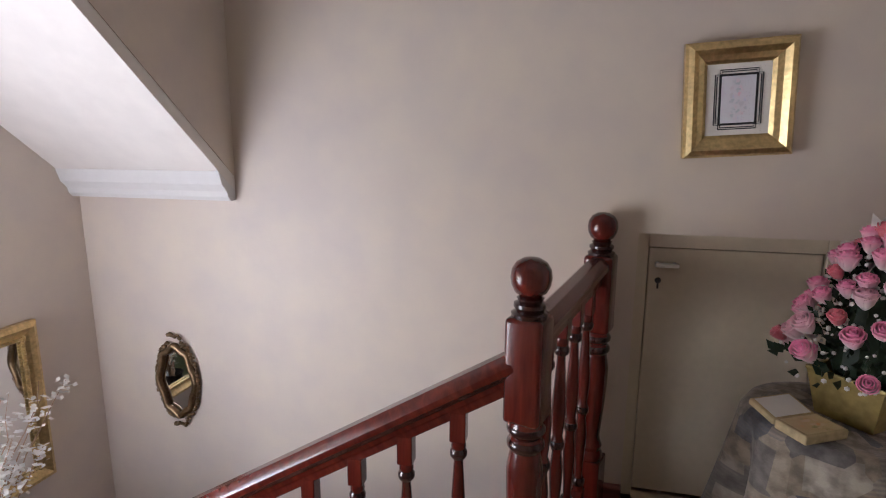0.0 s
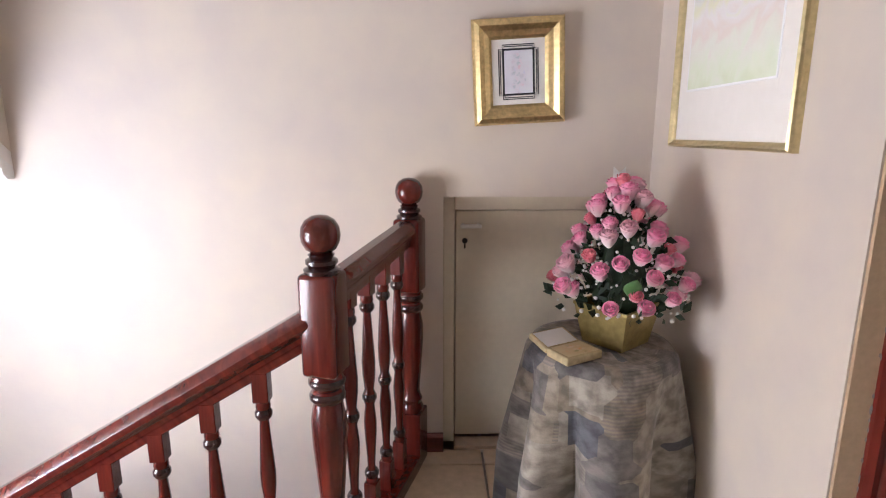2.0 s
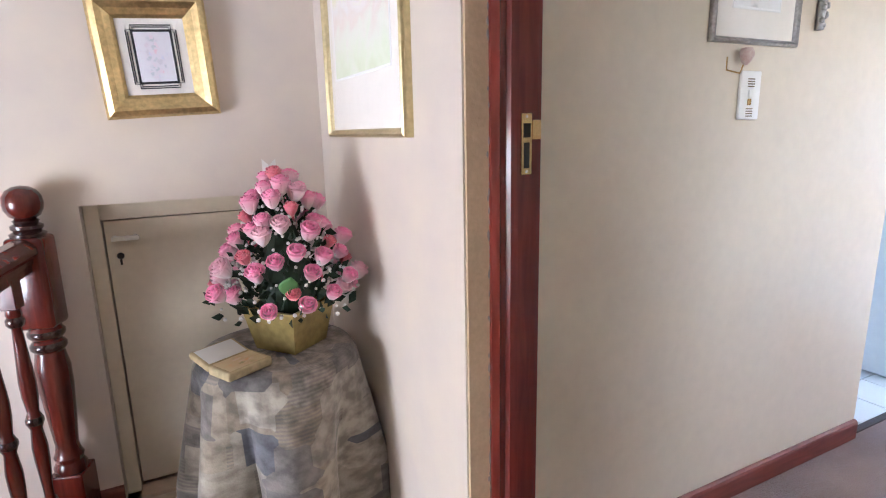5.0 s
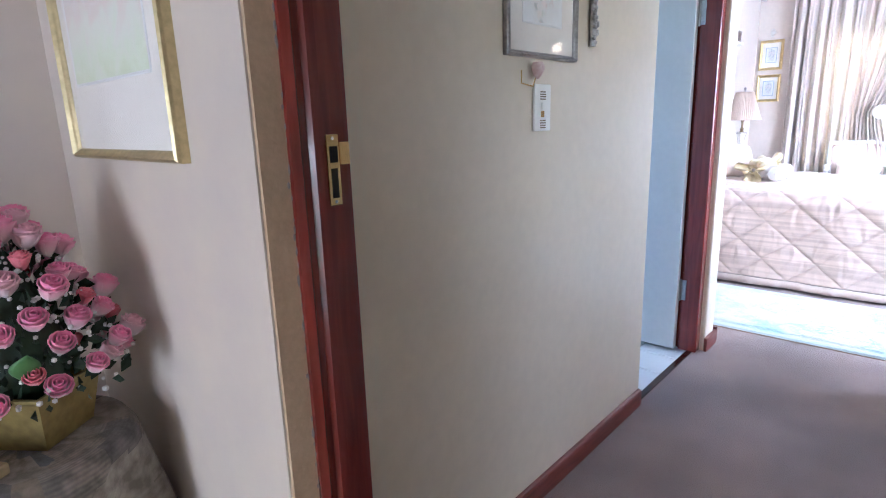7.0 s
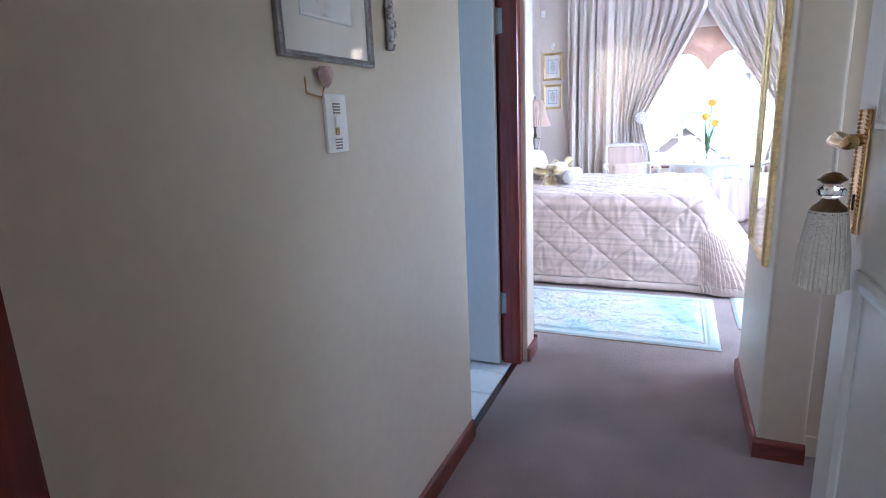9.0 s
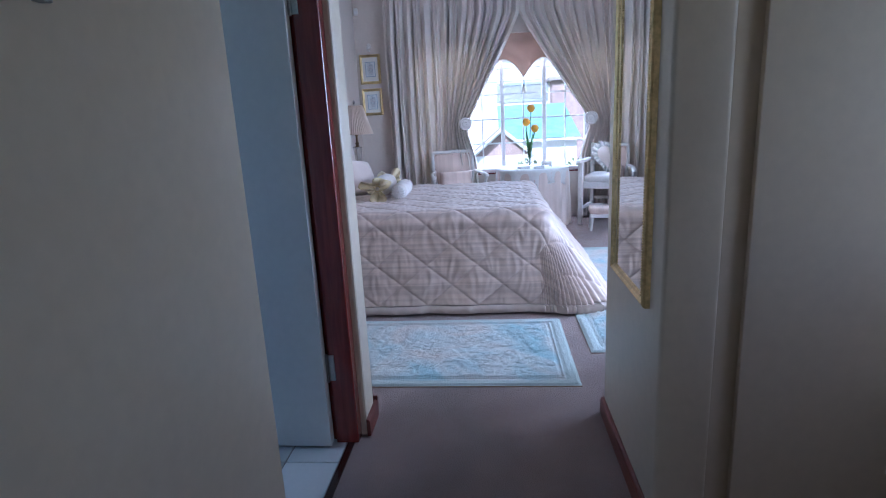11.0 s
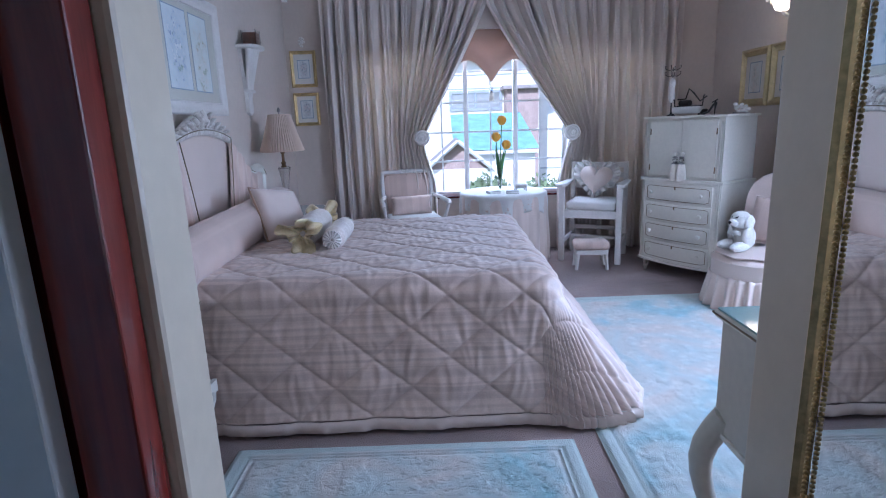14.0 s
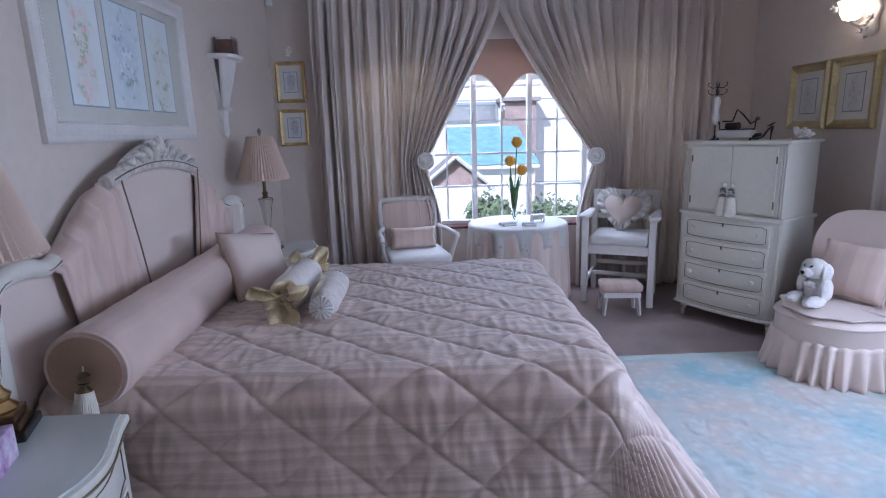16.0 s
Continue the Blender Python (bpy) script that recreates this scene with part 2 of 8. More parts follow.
M_GILTLINE = mat("dark_gilt_line", (0.22, 0.17, 0.10), 0.4, 0.5, vary=0.3, fine=100, bump=0.05)
M_CLEARTOP = mat("clear_glass_top", (0.62, 0.66, 0.63), 0.06, vary=0.03, bump=0, coat=0.5)
M_TOPGLASS = mat("pale_green_glass_top", (0.40, 0.62, 0.62), 0.05, vary=0.04, bump=0, coat=0.6)
M_PINKCLOTH = pattern_mat("pale_pink_striped_cloth", (0.72, 0.56, 0.475), ((0.88, 0.86, 0.85), (1.0, 1.0, 1.0)), 0, 14.0)
M_PINKPLAIN = mat("pale_pink_satin", (0.71, 0.585, 0.51), 0.55, vary=0.06, scale=5, fine=200, bump=0.15, sheen=0.4)
M_TANCLOTH = mat("tan_cloth", (0.43, 0.28, 0.18), 0.8, vary=0.12, scale=8, fine=200, bump=0.2, sheen=0.2)
M_QUILT = pattern_mat("damask_quilt_satin", (0.70, 0.56, 0.48), ((0.85, 0.82, 0.82), (1.05, 1.04, 1.03)), 0, 30.0, rough=0.48, sheen=0.35, bump=0.2, weave=150, use_uv=True)
M_CURTAIN = mat("silver_beige_curtain_satin", (0.84, 0.75, 0.68), 0.45, vary=0.08, scale=3, fine=240, bump=0.12, sheen=0.35)
M_BLIND = mat("dusty_pink_blind_cloth", (0.50, 0.35, 0.27), 0.8, vary=0.08, scale=6, fine=220, bump=0.15)
M_LACE = mat("white_lace_cloth", (0.80, 0.78, 0.75), 0.8, vary=0.06, scale=20, fine=180, bump=0.5)
M_WHITECLOTH = mat("white_cotton", (0.78, 0.75, 0.71), 0.85, vary=0.05, scale=8, fine=200, bump=0.2, sheen=0.2)
M_JACQUARD = mat("ivory_jacquard", (0.78, 0.72, 0.66), 0.5, vary=0.1, scale=38, fine=160, bump=0.4, bump_scale=45, sheen=0.3, tint2=(0.62, 0.54, 0.48))
M_PLUSH = mat("white_plush_fur", (0.80, 0.77, 0.72), 0.95, vary=0.15, scale=30, fine=200, bump=1.0, bump_scale=140, sheen=0.6, dist=0.01)
M_ORGANZA = mat("yellow_organza_ribbon", (0.70, 0.58, 0.34), 0.5, vary=0.2, scale=15, fine=90, bump=0.3, sheen=0.4)
M_TASSEL = mat("ivory_tassel_thread", (0.78, 0.72, 0.62), 0.8, vary=0.15, scale=30, fine=240, bump=0.5, sheen=0.4)
M_LAMPSHADE = mat("blush_pleated_shade", (0.83, 0.68, 0.565), 0.8, vary=0.05, scale=8, fine=160, bump=0.15)
M_CRYSTAL = glass_mat("crystal_glass", (0.95, 0.97, 0.97), 0.02, 1.5)
M_WINGLASS = glass_mat("window_glass", (1, 1, 1), 0.0, 1.05)
M_BLACK = mat("black_painted_base", (0.025, 0.022, 0.02), 0.3, vary=0.2, bump=0.05)
M_LEAF = mat("dark_green_leaf", (0.018, 0.042, 0.018), 0.5, vary=0.4, scale=20, fine=60, bump=0.2)
M_STEM = mat("green_stem", (0.10, 0.24, 0.07), 0.5, vary=0.2, scale=20, bump=0.1)
M_ROSE = mat("pink_silk_rose", (0.92, 0.15, 0.38), 0.6, vary=0.25, scale=30, fine=90, bump=0.15, tint2=(0.92, 0.32, 0.52), sheen=0.3)
M_ROSEDEEP = mat("deep_pink_silk_rose", (0.72, 0.10, 0.16), 0.6, vary=0.3, scale=30, fine=90, bump=0.15, tint2=(0.80, 0.28, 0.32), sheen=0.3)
M_ROSEPALE = mat("pale_pink_silk_rose", (0.90, 0.44, 0.55), 0.6, vary=0.1, scale=30, fine=90, bump=0.15, sheen=0.3)


def petal_shade(m, color, height):
    """Petals run from white at the calyx to their own colour at the lip."""
    n, l = m.node_tree.nodes, m.node_tree.links
    b = n["Principled BSDF"]
    tc = n.new("ShaderNodeTexCoord")
    sep = n.new("ShaderNodeSeparateXYZ")
    l.new(tc.outputs["Object"], sep.inputs[0])
    r = n.new("ShaderNodeMapRange")
    r.inputs["From Min"].default_value = height * 0.1
    r.inputs["From Max"].default_value = height
    l.new(sep.outputs["Z"], r.inputs["Value"])
    mx = n.new("ShaderNodeMix")
    mx.data_type = "RGBA"
    mx.inputs["A"].default_value = (*color, 1)
    l.new(r.outputs["Result"], mx.inputs["Factor"])
    l.new(b.inputs["Base Color"].links[0].from_socket, mx.inputs["B"])
    l.new(mx.outputs["Result"], b.inputs["Base Color"])


petal_shade(M_ROSE, (0.86, 0.74, 0.72), 0.042)
petal_shade(M_ROSEPALE, (0.86, 0.82, 0.78), 0.045)
M_DRIEDROSE = mat("dried_dusky_rose", (0.46, 0.30, 0.27), 0.8, vary=0.3, scale=60, fine=140, bump=0.3, tint2=(0.62, 0.50, 0.44))
M_WHITEPETAL = mat("white_silk_petal", (0.82, 0.80, 0.76), 0.6, vary=0.1, scale=30, bump=0.15)
M_POT = mat("gold_foil_pot", (0.46, 0.36, 0.13), 0.35, 0.6, vary=0.25, scale=14, fine=60, bump=0.2)
M_TULIP = mat("orange_yellow_tulip_petal", (0.86, 0.36, 0.03), 0.5, vary=0.3, scale=25, fine=60, bump=0.1, tint2=(0.88, 0.55, 0.06))
M_SWITCH = mat("white_plastic", (0.80, 0.78, 0.72), 0.4, vary=0.03, bump=0.02)
M_PEWTER = mat("pewter", (0.42, 0.40, 0.38), 0.4, 1.0, vary=0.35, scale=25, fine=120, bump=0.3)
M_CANDLE = mat("rust_brown_wax", (0.30, 0.10, 0.05), 0.5, vary=0.3, scale=20, bump=0.1, tint2=(0.10, 0.03, 0.02))
M_BRICKOUT = mat("red_face_brick", (0.42, 0.31, 0.28), 0.9, vary=0.3, scale=4, fine=40, bump=0.3)
M_ROOFTILE = mat("brown_concrete_roof", (0.36, 0.31, 0.30), 0.9, vary=0.25, scale=5, fine=60, bump=0.3)
M_TEAL = mat("turquoise_roof_sheeting", (0.30, 0.52, 0.56), 0.5, vary=0.35, scale=3, fine=30, bump=0.1)
M_GRASS = mat("lawn", (0.07, 0.12, 0.035), 0.95, vary=0.5, scale=0.8, fine=12, bump=0.5)
M_SHRUB = mat("sunlit_shrub_leaf", (0.20, 0.25, 0.13), 0.45, vary=0.4, scale=20, fine=60, bump=0.1)
M_GREYFRAME = mat("grey_window_paint", (0.35, 0.37, 0.40), 0.6, vary=0.1)
M_EXTPAINT = mat("white_exterior_paint", (0.84, 0.82, 0.79), 0.7, vary=0.05, bump=0.1)
M_PURPLE = mat("lilac_tissue_carton", (0.78, 0.72, 0.80), 0.5, vary=0.1, scale=34, fine=22, bump=0.02, tint2=(0.36, 0.14, 0.40))



def let_light_through(m, share, color):
    """Mixes a translucent cloth into a material."""
    n, l = m.node_tree.nodes, m.node_tree.links
    tr = n.new("ShaderNodeBsdfTranslucent")
    tr.inputs["Color"].default_value = (*color, 1)
    mx = n.new("ShaderNodeMixShader")
    mx.inputs["Fac"].default_value = share
    l.new(n["Principled BSDF"].outputs[0], mx.inputs[1])
    l.new(tr.outputs[0], mx.inputs[2])
    l.new(mx.outputs[0], n["Material Output"].inputs["Surface"])


let_light_through(M_CURTAIN, 0.20, (0.78, 0.70, 0.55))
let_light_through(M_BLIND, 0.18, (0.62, 0.44, 0.36))
let_light_through(M_LAMPSHADE, 0.30, (0.76, 0.60, 0.46))
let_light_through(M_LACE, 0.25, (0.80, 0.78, 0.74))

# ---- mesh helpers ----


def quad_box(bm, x0, y0, z0, x1, y1, z1, bevel=0.0, seg=2):
    vs = [bm.verts.new((x, y, z)) for x in (x0, x1) for y in (y0, y1) for z in (z0, z1)]
    fs = [bm.faces.new([vs[i] for i in f]) for f in ((0, 1, 3, 2), (4, 6, 7, 5), (0, 4, 5, 1), (2, 3, 7, 6), (0, 2, 6, 4), (1, 5, 7, 3))]
    if bevel > 0:
        es = list({e for f in fs for e in f.edges})
        bmesh.ops.bevel(bm, geom=es, offset=bevel, segments=seg, affect="EDGES", profile=0.5, clamp_overlap=True)
    return bm


def boxes(*bs, bevel=0.0, seg=2):
    bm = bmesh.new()
    for b in bs:
        quad_box(bm, *b, bevel=bevel, seg=seg)
    return bm


def lathe(profile, segs=24, bm=None, center=(0, 0, 0), squash=(1, 1)):
    bm = bm or bmesh.new()
    rings = []
    for r, z in profile:
        if r < 1e-5:
            rings.append([bm.verts.new((center[0], center[1], center[2] + z))])
        else:
            rings.append([bm.verts.new((center[0] + r * squash[0] * math.cos(2 * math.pi * i / segs), center[1] + r * squash[1] * math.sin(2 * math.pi * i / segs), center[2] + z)) for i in range(segs)])
    for a, b in zip(rings, rings[1:]):
        for i in range(segs):
            j = (i + 1) % segs
            if len(a) == 1 and len(b) == 1:
                continue
            if len(a) == 1:
                bm.faces.new((a[0], b[j], b[i]))
            elif len(b) == 1:
                bm.faces.new((a[i], a[j], b[0]))
            else:
                bm.faces.new((a[i], a[j], b[j], b[i]))
    for ring, flip in ((rings[0], True), (rings[-1], False)):
        if len(ring) > 1:
            bm.faces.new(ring[::-1] if flip else ring)
    return bm


def tube(points, radius, segs=10, bm=None, squash=1.0):
    """A round bar along points; radius is one number or one per point."""
    bm = bm or bmesh.new()
    pts = [Vector(p) for p in points]
    rad = radius if isinstance(radius, (list, tuple)) else [radius] * len(pts)
    rings, up = [], None
    for i, p in enumerate(pts):
        d = (pts[min(i + 1, len(pts) - 1)] - pts[max(i - 1, 0)]).normalized()
        if up is None:
            up = Vector((0, 0, 1)) if abs(d.z) < 0.9 else Vector((1, 0, 0))
        side = d.cross(up).normalized()
        up = side.cross(d).normalized()
        rings.append([bm.verts.new(p + rad[i] * (side * math.cos(2 * math.pi * k / segs) + squash * up * math.sin(2 * math.pi * k / segs))) for k in range(segs)])
    for a, b in zip(rings, rings[1:]):
        for k in range(segs):
            j = (k + 1) % segs
            bm.faces.new((a[k], a[j], b[j], b[k]))
    bm.faces.new(rings[0][::-1])
    bm.faces.new(rings[-1])
    return bm


def extrude_outline(outline, depth, axis="y", bm=None, bevel=0.0):
    """A flat outline (pairs) given thickness. axis y: outline in x,z; axis z: outline in x,y; axis x: outline in y,z."""
    bm = bm or bmesh.new()

    def place(p, d):
        return {"y": (p[0], d, p[1]), "z": (p[0], p[1], d), "x": (d, p[0], p[1])}[axis]
    a = [bm.verts.new(place(p, 0)) for p in outline]
    b = [bm.verts.new(place(p, depth)) for p in outline]
    fs = [bm.faces.new(a), bm.faces.new(b[::-1])]
    for i in range(len(a)):
        j = (i + 1) % len(a)
        fs.append(bm.faces.new((a[i], b[i], b[j], a[j])))
    bmesh.ops.recalc_face_normals(bm, faces=fs)
    if bevel:
        es = [e for f in fs[:2] for e in f.edges]
        bmesh.ops.bevel(bm, geom=es, offset=bevel, segments=2, affect="EDGES", profile=0.5, clamp_overlap=True)
    return bm


def grid_sheet(nu, nv, fn, uv=None, bm=None):
    """A sheet from fn(u, v) with u, v in 0..1."""
    bm = bm or bmesh.new()
    lay = bm.loops.layers.uv.verify()
    vs = [[bm.verts.new(fn(i / nu, j / nv)) for j in range(nv + 1)] for i in range(nu + 1)]
    for i in range(nu):
        for j in range(nv):
            f = bm.faces.new((vs[i][j], vs[i + 1][j], vs[i + 1][j + 1], vs[i][j + 1]))
            for lp, (a, c) in zip(f.loops, ((i, j), (i + 1, j), (i + 1, j + 1), (i, j + 1))):
                t = (a / nu, c / nv)
                lp[lay].uv = uv(*t) if uv else t
    return bm


def part(name, bm, material, parent=None, label="", smooth=None, at=None, solid=0.0):
    me = bpy.data.meshes.new(name)
    bm.to_mesh(me)
    bm.free()
    me.materials.append(material)
    o = new(name, me)
    if smooth is not None:
        me.shade_smooth()
        me.set_sharp_from_angle(angle=radians(smooth))
    if parent is not None:
        o.parent = parent
    if at is not None:
        o.matrix_basis = at
    if label:
        o["label"] = label
    if solid:
        md = o.modifiers.new("thickness", "SOLIDIFY")
        md.thickness, md.offset = solid, 0.0
    return o


def again(o, at, parent=None):
    """Another piece on the same mesh."""
    c = new(o.name.split(".")[0], o.data)
    c.parent = parent if parent is not None else o.parent
    c.matrix_basis = at
    for md in o.modifiers:
        k = c.modifiers.new(md.name, md.type)
        if md.type == "SOLIDIFY":
            k.thickness, k.offset = md.thickness, md.offset
    return c


def thing(name, at, label, category, group="", kind=""):
    e = new(name)
    e.empty_display_size = 0.05
    e.matrix_basis = at
    return tagged(e, label, category, group, kind)


def structure(name, bm, material, label, category, smooth=None):
    return tagged(part(name, bm, material, smooth=smooth), label, category, kind="structure")

# ---- the large structure ----
H = 2.6
XE, YL, YR = 7.50, 2.16, -1.75
# landing and stair
structure("wall_stair", boxes((-2.1, 2.05, -2.6, -0.04, 2.25, H), (0.53, 2.05, -2.6, 0.86, 2.25, H), (-0.04, 2.05, 0.922, 0.53, 2.25, H), (-0.04, 2.05, -2.6, 0.53, 2.25, 0.0), (-0.04, 2.19, 0.0, 0.53, 2.25, 0.922)), M_PLASTER,
          "cream plastered stair wall with a low door recess", "wall")
structure("wall_stair_end", boxes((-2.25, -0.9, -2.6, -2.1, 0.0, H), (-2.25, 1.1, -2.6, -2.1, 2.25, H), (-2.25, 0.0, -2.6, -2.1, 1.1, -0.05), (-2.25, 0.0, 1.15, -2.1, 1.1, H)), M_PLASTER,
          "cream plastered end wall of the stairwell", "wall")
structure("wall_landing_back", boxes((-2.25, -1.05, -2.6, 0.86, -0.9, H)), M_PLASTER, "plain cream wall behind the landing", "wall")
structure("wall_landing_door", boxes((0.64, 1.12, 0.0, 0.80, 2.05, H), (0.64, -0.9, 0.0, 0.80, 0.245, H), (0.64, 0.245, 2.06, 0.80, 1.12, H)), M_PLASTER,
          "white plastered wall with the bedroom wing's doorway", "wall")
structure("wall_reveal", boxes((0.643, 1.112, 0.0, 0.69, 1.119, 2.06)), M_RAWPLASTER, "rough unpainted plaster strip beside the door frame", "wall")
chips = bmesh.new()
chip_rng = random.Random(61)
for i in range(150):
    bmesh.ops.create_icosphere(chips, subdivisions=1, radius=chip_rng.uniform(0.002, 0.0042), matrix=Matrix.Translation((0.6885 + chip_rng.gauss(0, 0.0018), 1.1115, 0.02 + 2.0 * i / 150 + chip_rng.gauss(0, 0.006))) @ Matrix.Diagonal((0.8, 0.5, chip_rng.uniform(1.2, 2.6), 1)))
tagged(structure("trim_mortar_seam", chips, M_GROUT, "crumbling grey mortar along the door frame", "mortar"), kind="structure")
structure("landing_floor_base", boxes((-0.25, -0.9, -0.25, 0.64, 2.05, -0.012), (-2.1, -0.9, -0.25, -0.25, 0.45, -0.012)), M_GROUT, "grout bed of the tiled landing", "floor")
structure("ceiling_landing", boxes((-1.42, -0.9, H, 0.86, 2.25, H + 0.1)), M_WHITE, "white landing ceiling", "ceiling")
# sloped ceiling over the half landing, its cheek and its cornice
sl = bmesh.new()
slope_k = 0.822
y_hi = 0.1
z_hi = 1.02 + slope_k * (2.05 - y_hi)
a = [(-2.1, 2.05, 1.02), (-1.42, 2.05, 1.02), (-1.42, y_hi, z_hi), (-2.1, y_hi, z_hi)]
lo = [sl.verts.new(p) for p in a]
hi = [sl.verts.new((p[0], p[1], p[2] + 0.1)) for p in a]
sl.faces.new(lo)
sl.faces.new(hi[::-1])
for i in range(4):
    j = (i + 1) % 4
    sl.faces.new((lo[i], hi[i], hi[j], lo[j]))
bmesh.ops.recalc_face_normals(sl, faces=sl.faces[:])
structure("ceiling_slope", sl, M_SLOPE, "sponge-painted white sloping ceiling over the half landing", "ceiling")
structure("ceiling_half_landing", boxes((-2.25, -1.05, z_hi, -1.42, y_hi, z_hi + 0.1)), M_WHITE, "flat white ceiling above the half landing", "ceiling")
structure("wall_cheek", extrude_outline([(2.05, 1.07), (2.05, H), (-0.9, H), (-0.9, z_hi + 0.05), (y_hi, z_hi + 0.05)], 0.10, "x"), M_PLASTER, "cream triangular cheek wall beside the slope", "wall").location = (-1.518, 0, 0)
cz = bmesh.new()
extrude_outline([(2.05, 0.985), (2.02, 0.985), (2.005, 1.0), (2.0, 1.02), (1.975, 1.045), (1.96, 1.092), (2.05, 1.02)], 0.68, "x", cz)
structure("cornice", cz, M_WHITE, "narrow white plaster cornice under the slope", "cornice").location = (-2.1, 0, 0)
# the flight of steps going down beside the rail, and the half landing
st = bmesh.new()
for i in range(7):
    x1 = -0.25 - 0.25 * i
    z = -0.17 * (i + 1)
    if x1 - 0.25 > -2.05:
        quad_box(st, x1 - 0.25, 0.45, -2.5, x1, 1.44, z, 0.008, 1)
structure("stair_flight", st, M_TILE, "tiled steps going down beside the rail", "stairs")
structure("floor_half_landing", boxes((-2.1, 0.45, -1.5, -1.45, 2.05, -1.19)), M_TILE, "tiled half landing of the stair", "floor")
st2 = bmesh.new()
for i in range(6):
    quad_box(st2, -1.45 + 0.25 * i, 1.50, -2.6, -1.45 + 0.25 * (i + 1), 2.05, -1.36 - 0.17 * i, 0.008, 1)
structure("stair_flight_lower", st2, M_TILE, "lower tiled steps against the wall", "stairs")
structure("wall_under_landing", boxes((-0.25, -0.9, -2.6, -0.05, 2.05, -0.25)), M_PLASTER, "plain wall under the landing", "wall")
# added slab, never in view: stops direct sun coming through the stair window
structure("roof_sun_shade", boxes((-4.3, -1.4, 1.22, -2.25, 2.6, 1.34)), M_EXTPAINT, "unseen slab added to keep the sun out of the stair window", "roof")
# hall
structure("wall_hall", boxes((0.80, 1.212, 0.0, 2.26, 1.385, H), (2.26, 1.212, 2.06, 3.02, 1.385, H)), M_HALL, "cream painted hall wall ending at the bathroom doorway", "wall", 30)
structure("wall_stub", extrude_outline([(2.966, 1.385), (2.966, 1.186), (2.969, 1.179), (2.976, 1.176), (3.086, 1.176), (3.093, 1.179), (3.096, 1.186), (3.096, 1.385)], H, "z"), M_HALL, "short cream wall between bathroom door and bedroom", "wall")
mw = boxes((2.46, 0.11, 0.0, 3.13, 0.25, H), bevel=0.012, seg=3)
structure("wall_mirror", mw, M_HALL, "short cream wall that carries the long mirror", "wall", 30)
structure("wall_closet", boxes((2.52, -0.9, 0.0, 2.66, 0.11, H)), M_HALL, "olive-cream wall at the back of the hall recess", "wall")
# the opening here is made for the added fill lamp's window
structure("wall_hall_back", boxes((0.80, -0.9, 0.0, 1.6, -0.75, H), (2.4, -0.9, 0.0, 2.66, -0.75, H), (1.6, -0.9, 0.0, 2.4, -0.75, 0.85), (1.6, -0.9, 1.85, 2.4, -0.75, H)), M_HALL, "plain cream wall behind the open door", "wall")
structure("floor_carpet", boxes((0.70, -0.9, -0.2, 2.66, 1.235, 0.0), (2.66, 0.11, -0.2, 3.13, 1.235, 0.0), (3.13, YR, -0.2, XE, YL, 0.0), (XE, -0.35, -0.2, 7.52, 0.95, 0.0)), M_CARPET, "taupe fitted pile carpet through hall and bedroom", "carpet")
structure("ceiling_hall", boxes((0.80, -0.9, H, 3.13, 1.385, H + 0.1)), M_WHITE, "white hall ceiling", "ceiling")
# bathroom
structure("wall_bath", boxes((0.86, 3.35, 0.0, 1.85, 3.5, H), (2.65, 3.35, 0.0, 3.14, 3.5, H), (1.85, 3.35, 0.0, 2.65, 3.5, 1.0), (1.85, 3.35, 2.0, 2.65, 3.5, H), (0.86, 1.385, 0.0, 1.0, 3.35, H)), M_BATHWALL, "pale bathroom wall", "wall")
structure("ceiling_bath", boxes((0.86, 1.385, H, 3.14, 3.5, H + 0.1)), M_WHITE, "white bathroom ceiling", "ceiling")
structure("floor_bath_base", boxes((0.86, 1.235, -0.2, 3.05, 3.5, -0.006)), M_GROUT, "dark grout bed of the bathroom floor", "floor")
# bedroom
structure("wall_bed_head", boxes((3.14, YL, 0.0, XE + 0.15, YL + 0.15, H)), M_BEDWALL, "greige painted wall behind the bed", "wall")
structure("wall_bed_entry", boxes((3.02, 1.385, 0.0, 3.14, YL + 0.15, H), (3.0, YR, 0.0, 3.13, 0.11, H), (3.05, 0.25, 2.3, 3.13, 1.176, H)), M_BEDWALL, "bedroom wall beside the entrance", "wall")
structure("wall_bed_window", boxes((XE, 1.50, 0.0, XE + 0.22, YL, H), (XE, YR, 0.0, XE + 0.22, -1.15, H), (XE, -1.15, 0.0, XE + 0.22, 1.50, 0.52), (XE, -1.15, 2.05, XE + 0.22, 1.50, H)), M_BEDWALL, "greige end wall with the bedroom window", "wall")
structure("wall_bed_side", boxes((3.0, YR - 0.15, 0.0, 3.7, YR, H), (5.2, YR - 0.15, 0.0, XE + 0.22, YR, H), (3.7, YR - 0.15, 0.0, 5.2, YR, 0.6), (3.7, YR - 0.15, 2.1, 5.2, YR, H)), M_BEDWALL, "greige side wall with a second window", "wall")
structure("ceiling_bed", boxes((3.0, YR - 0.15, H, XE + 0.22, YL + 0.15, H + 0.1)), M_WHITE, "white bedroom ceiling", "ceiling")


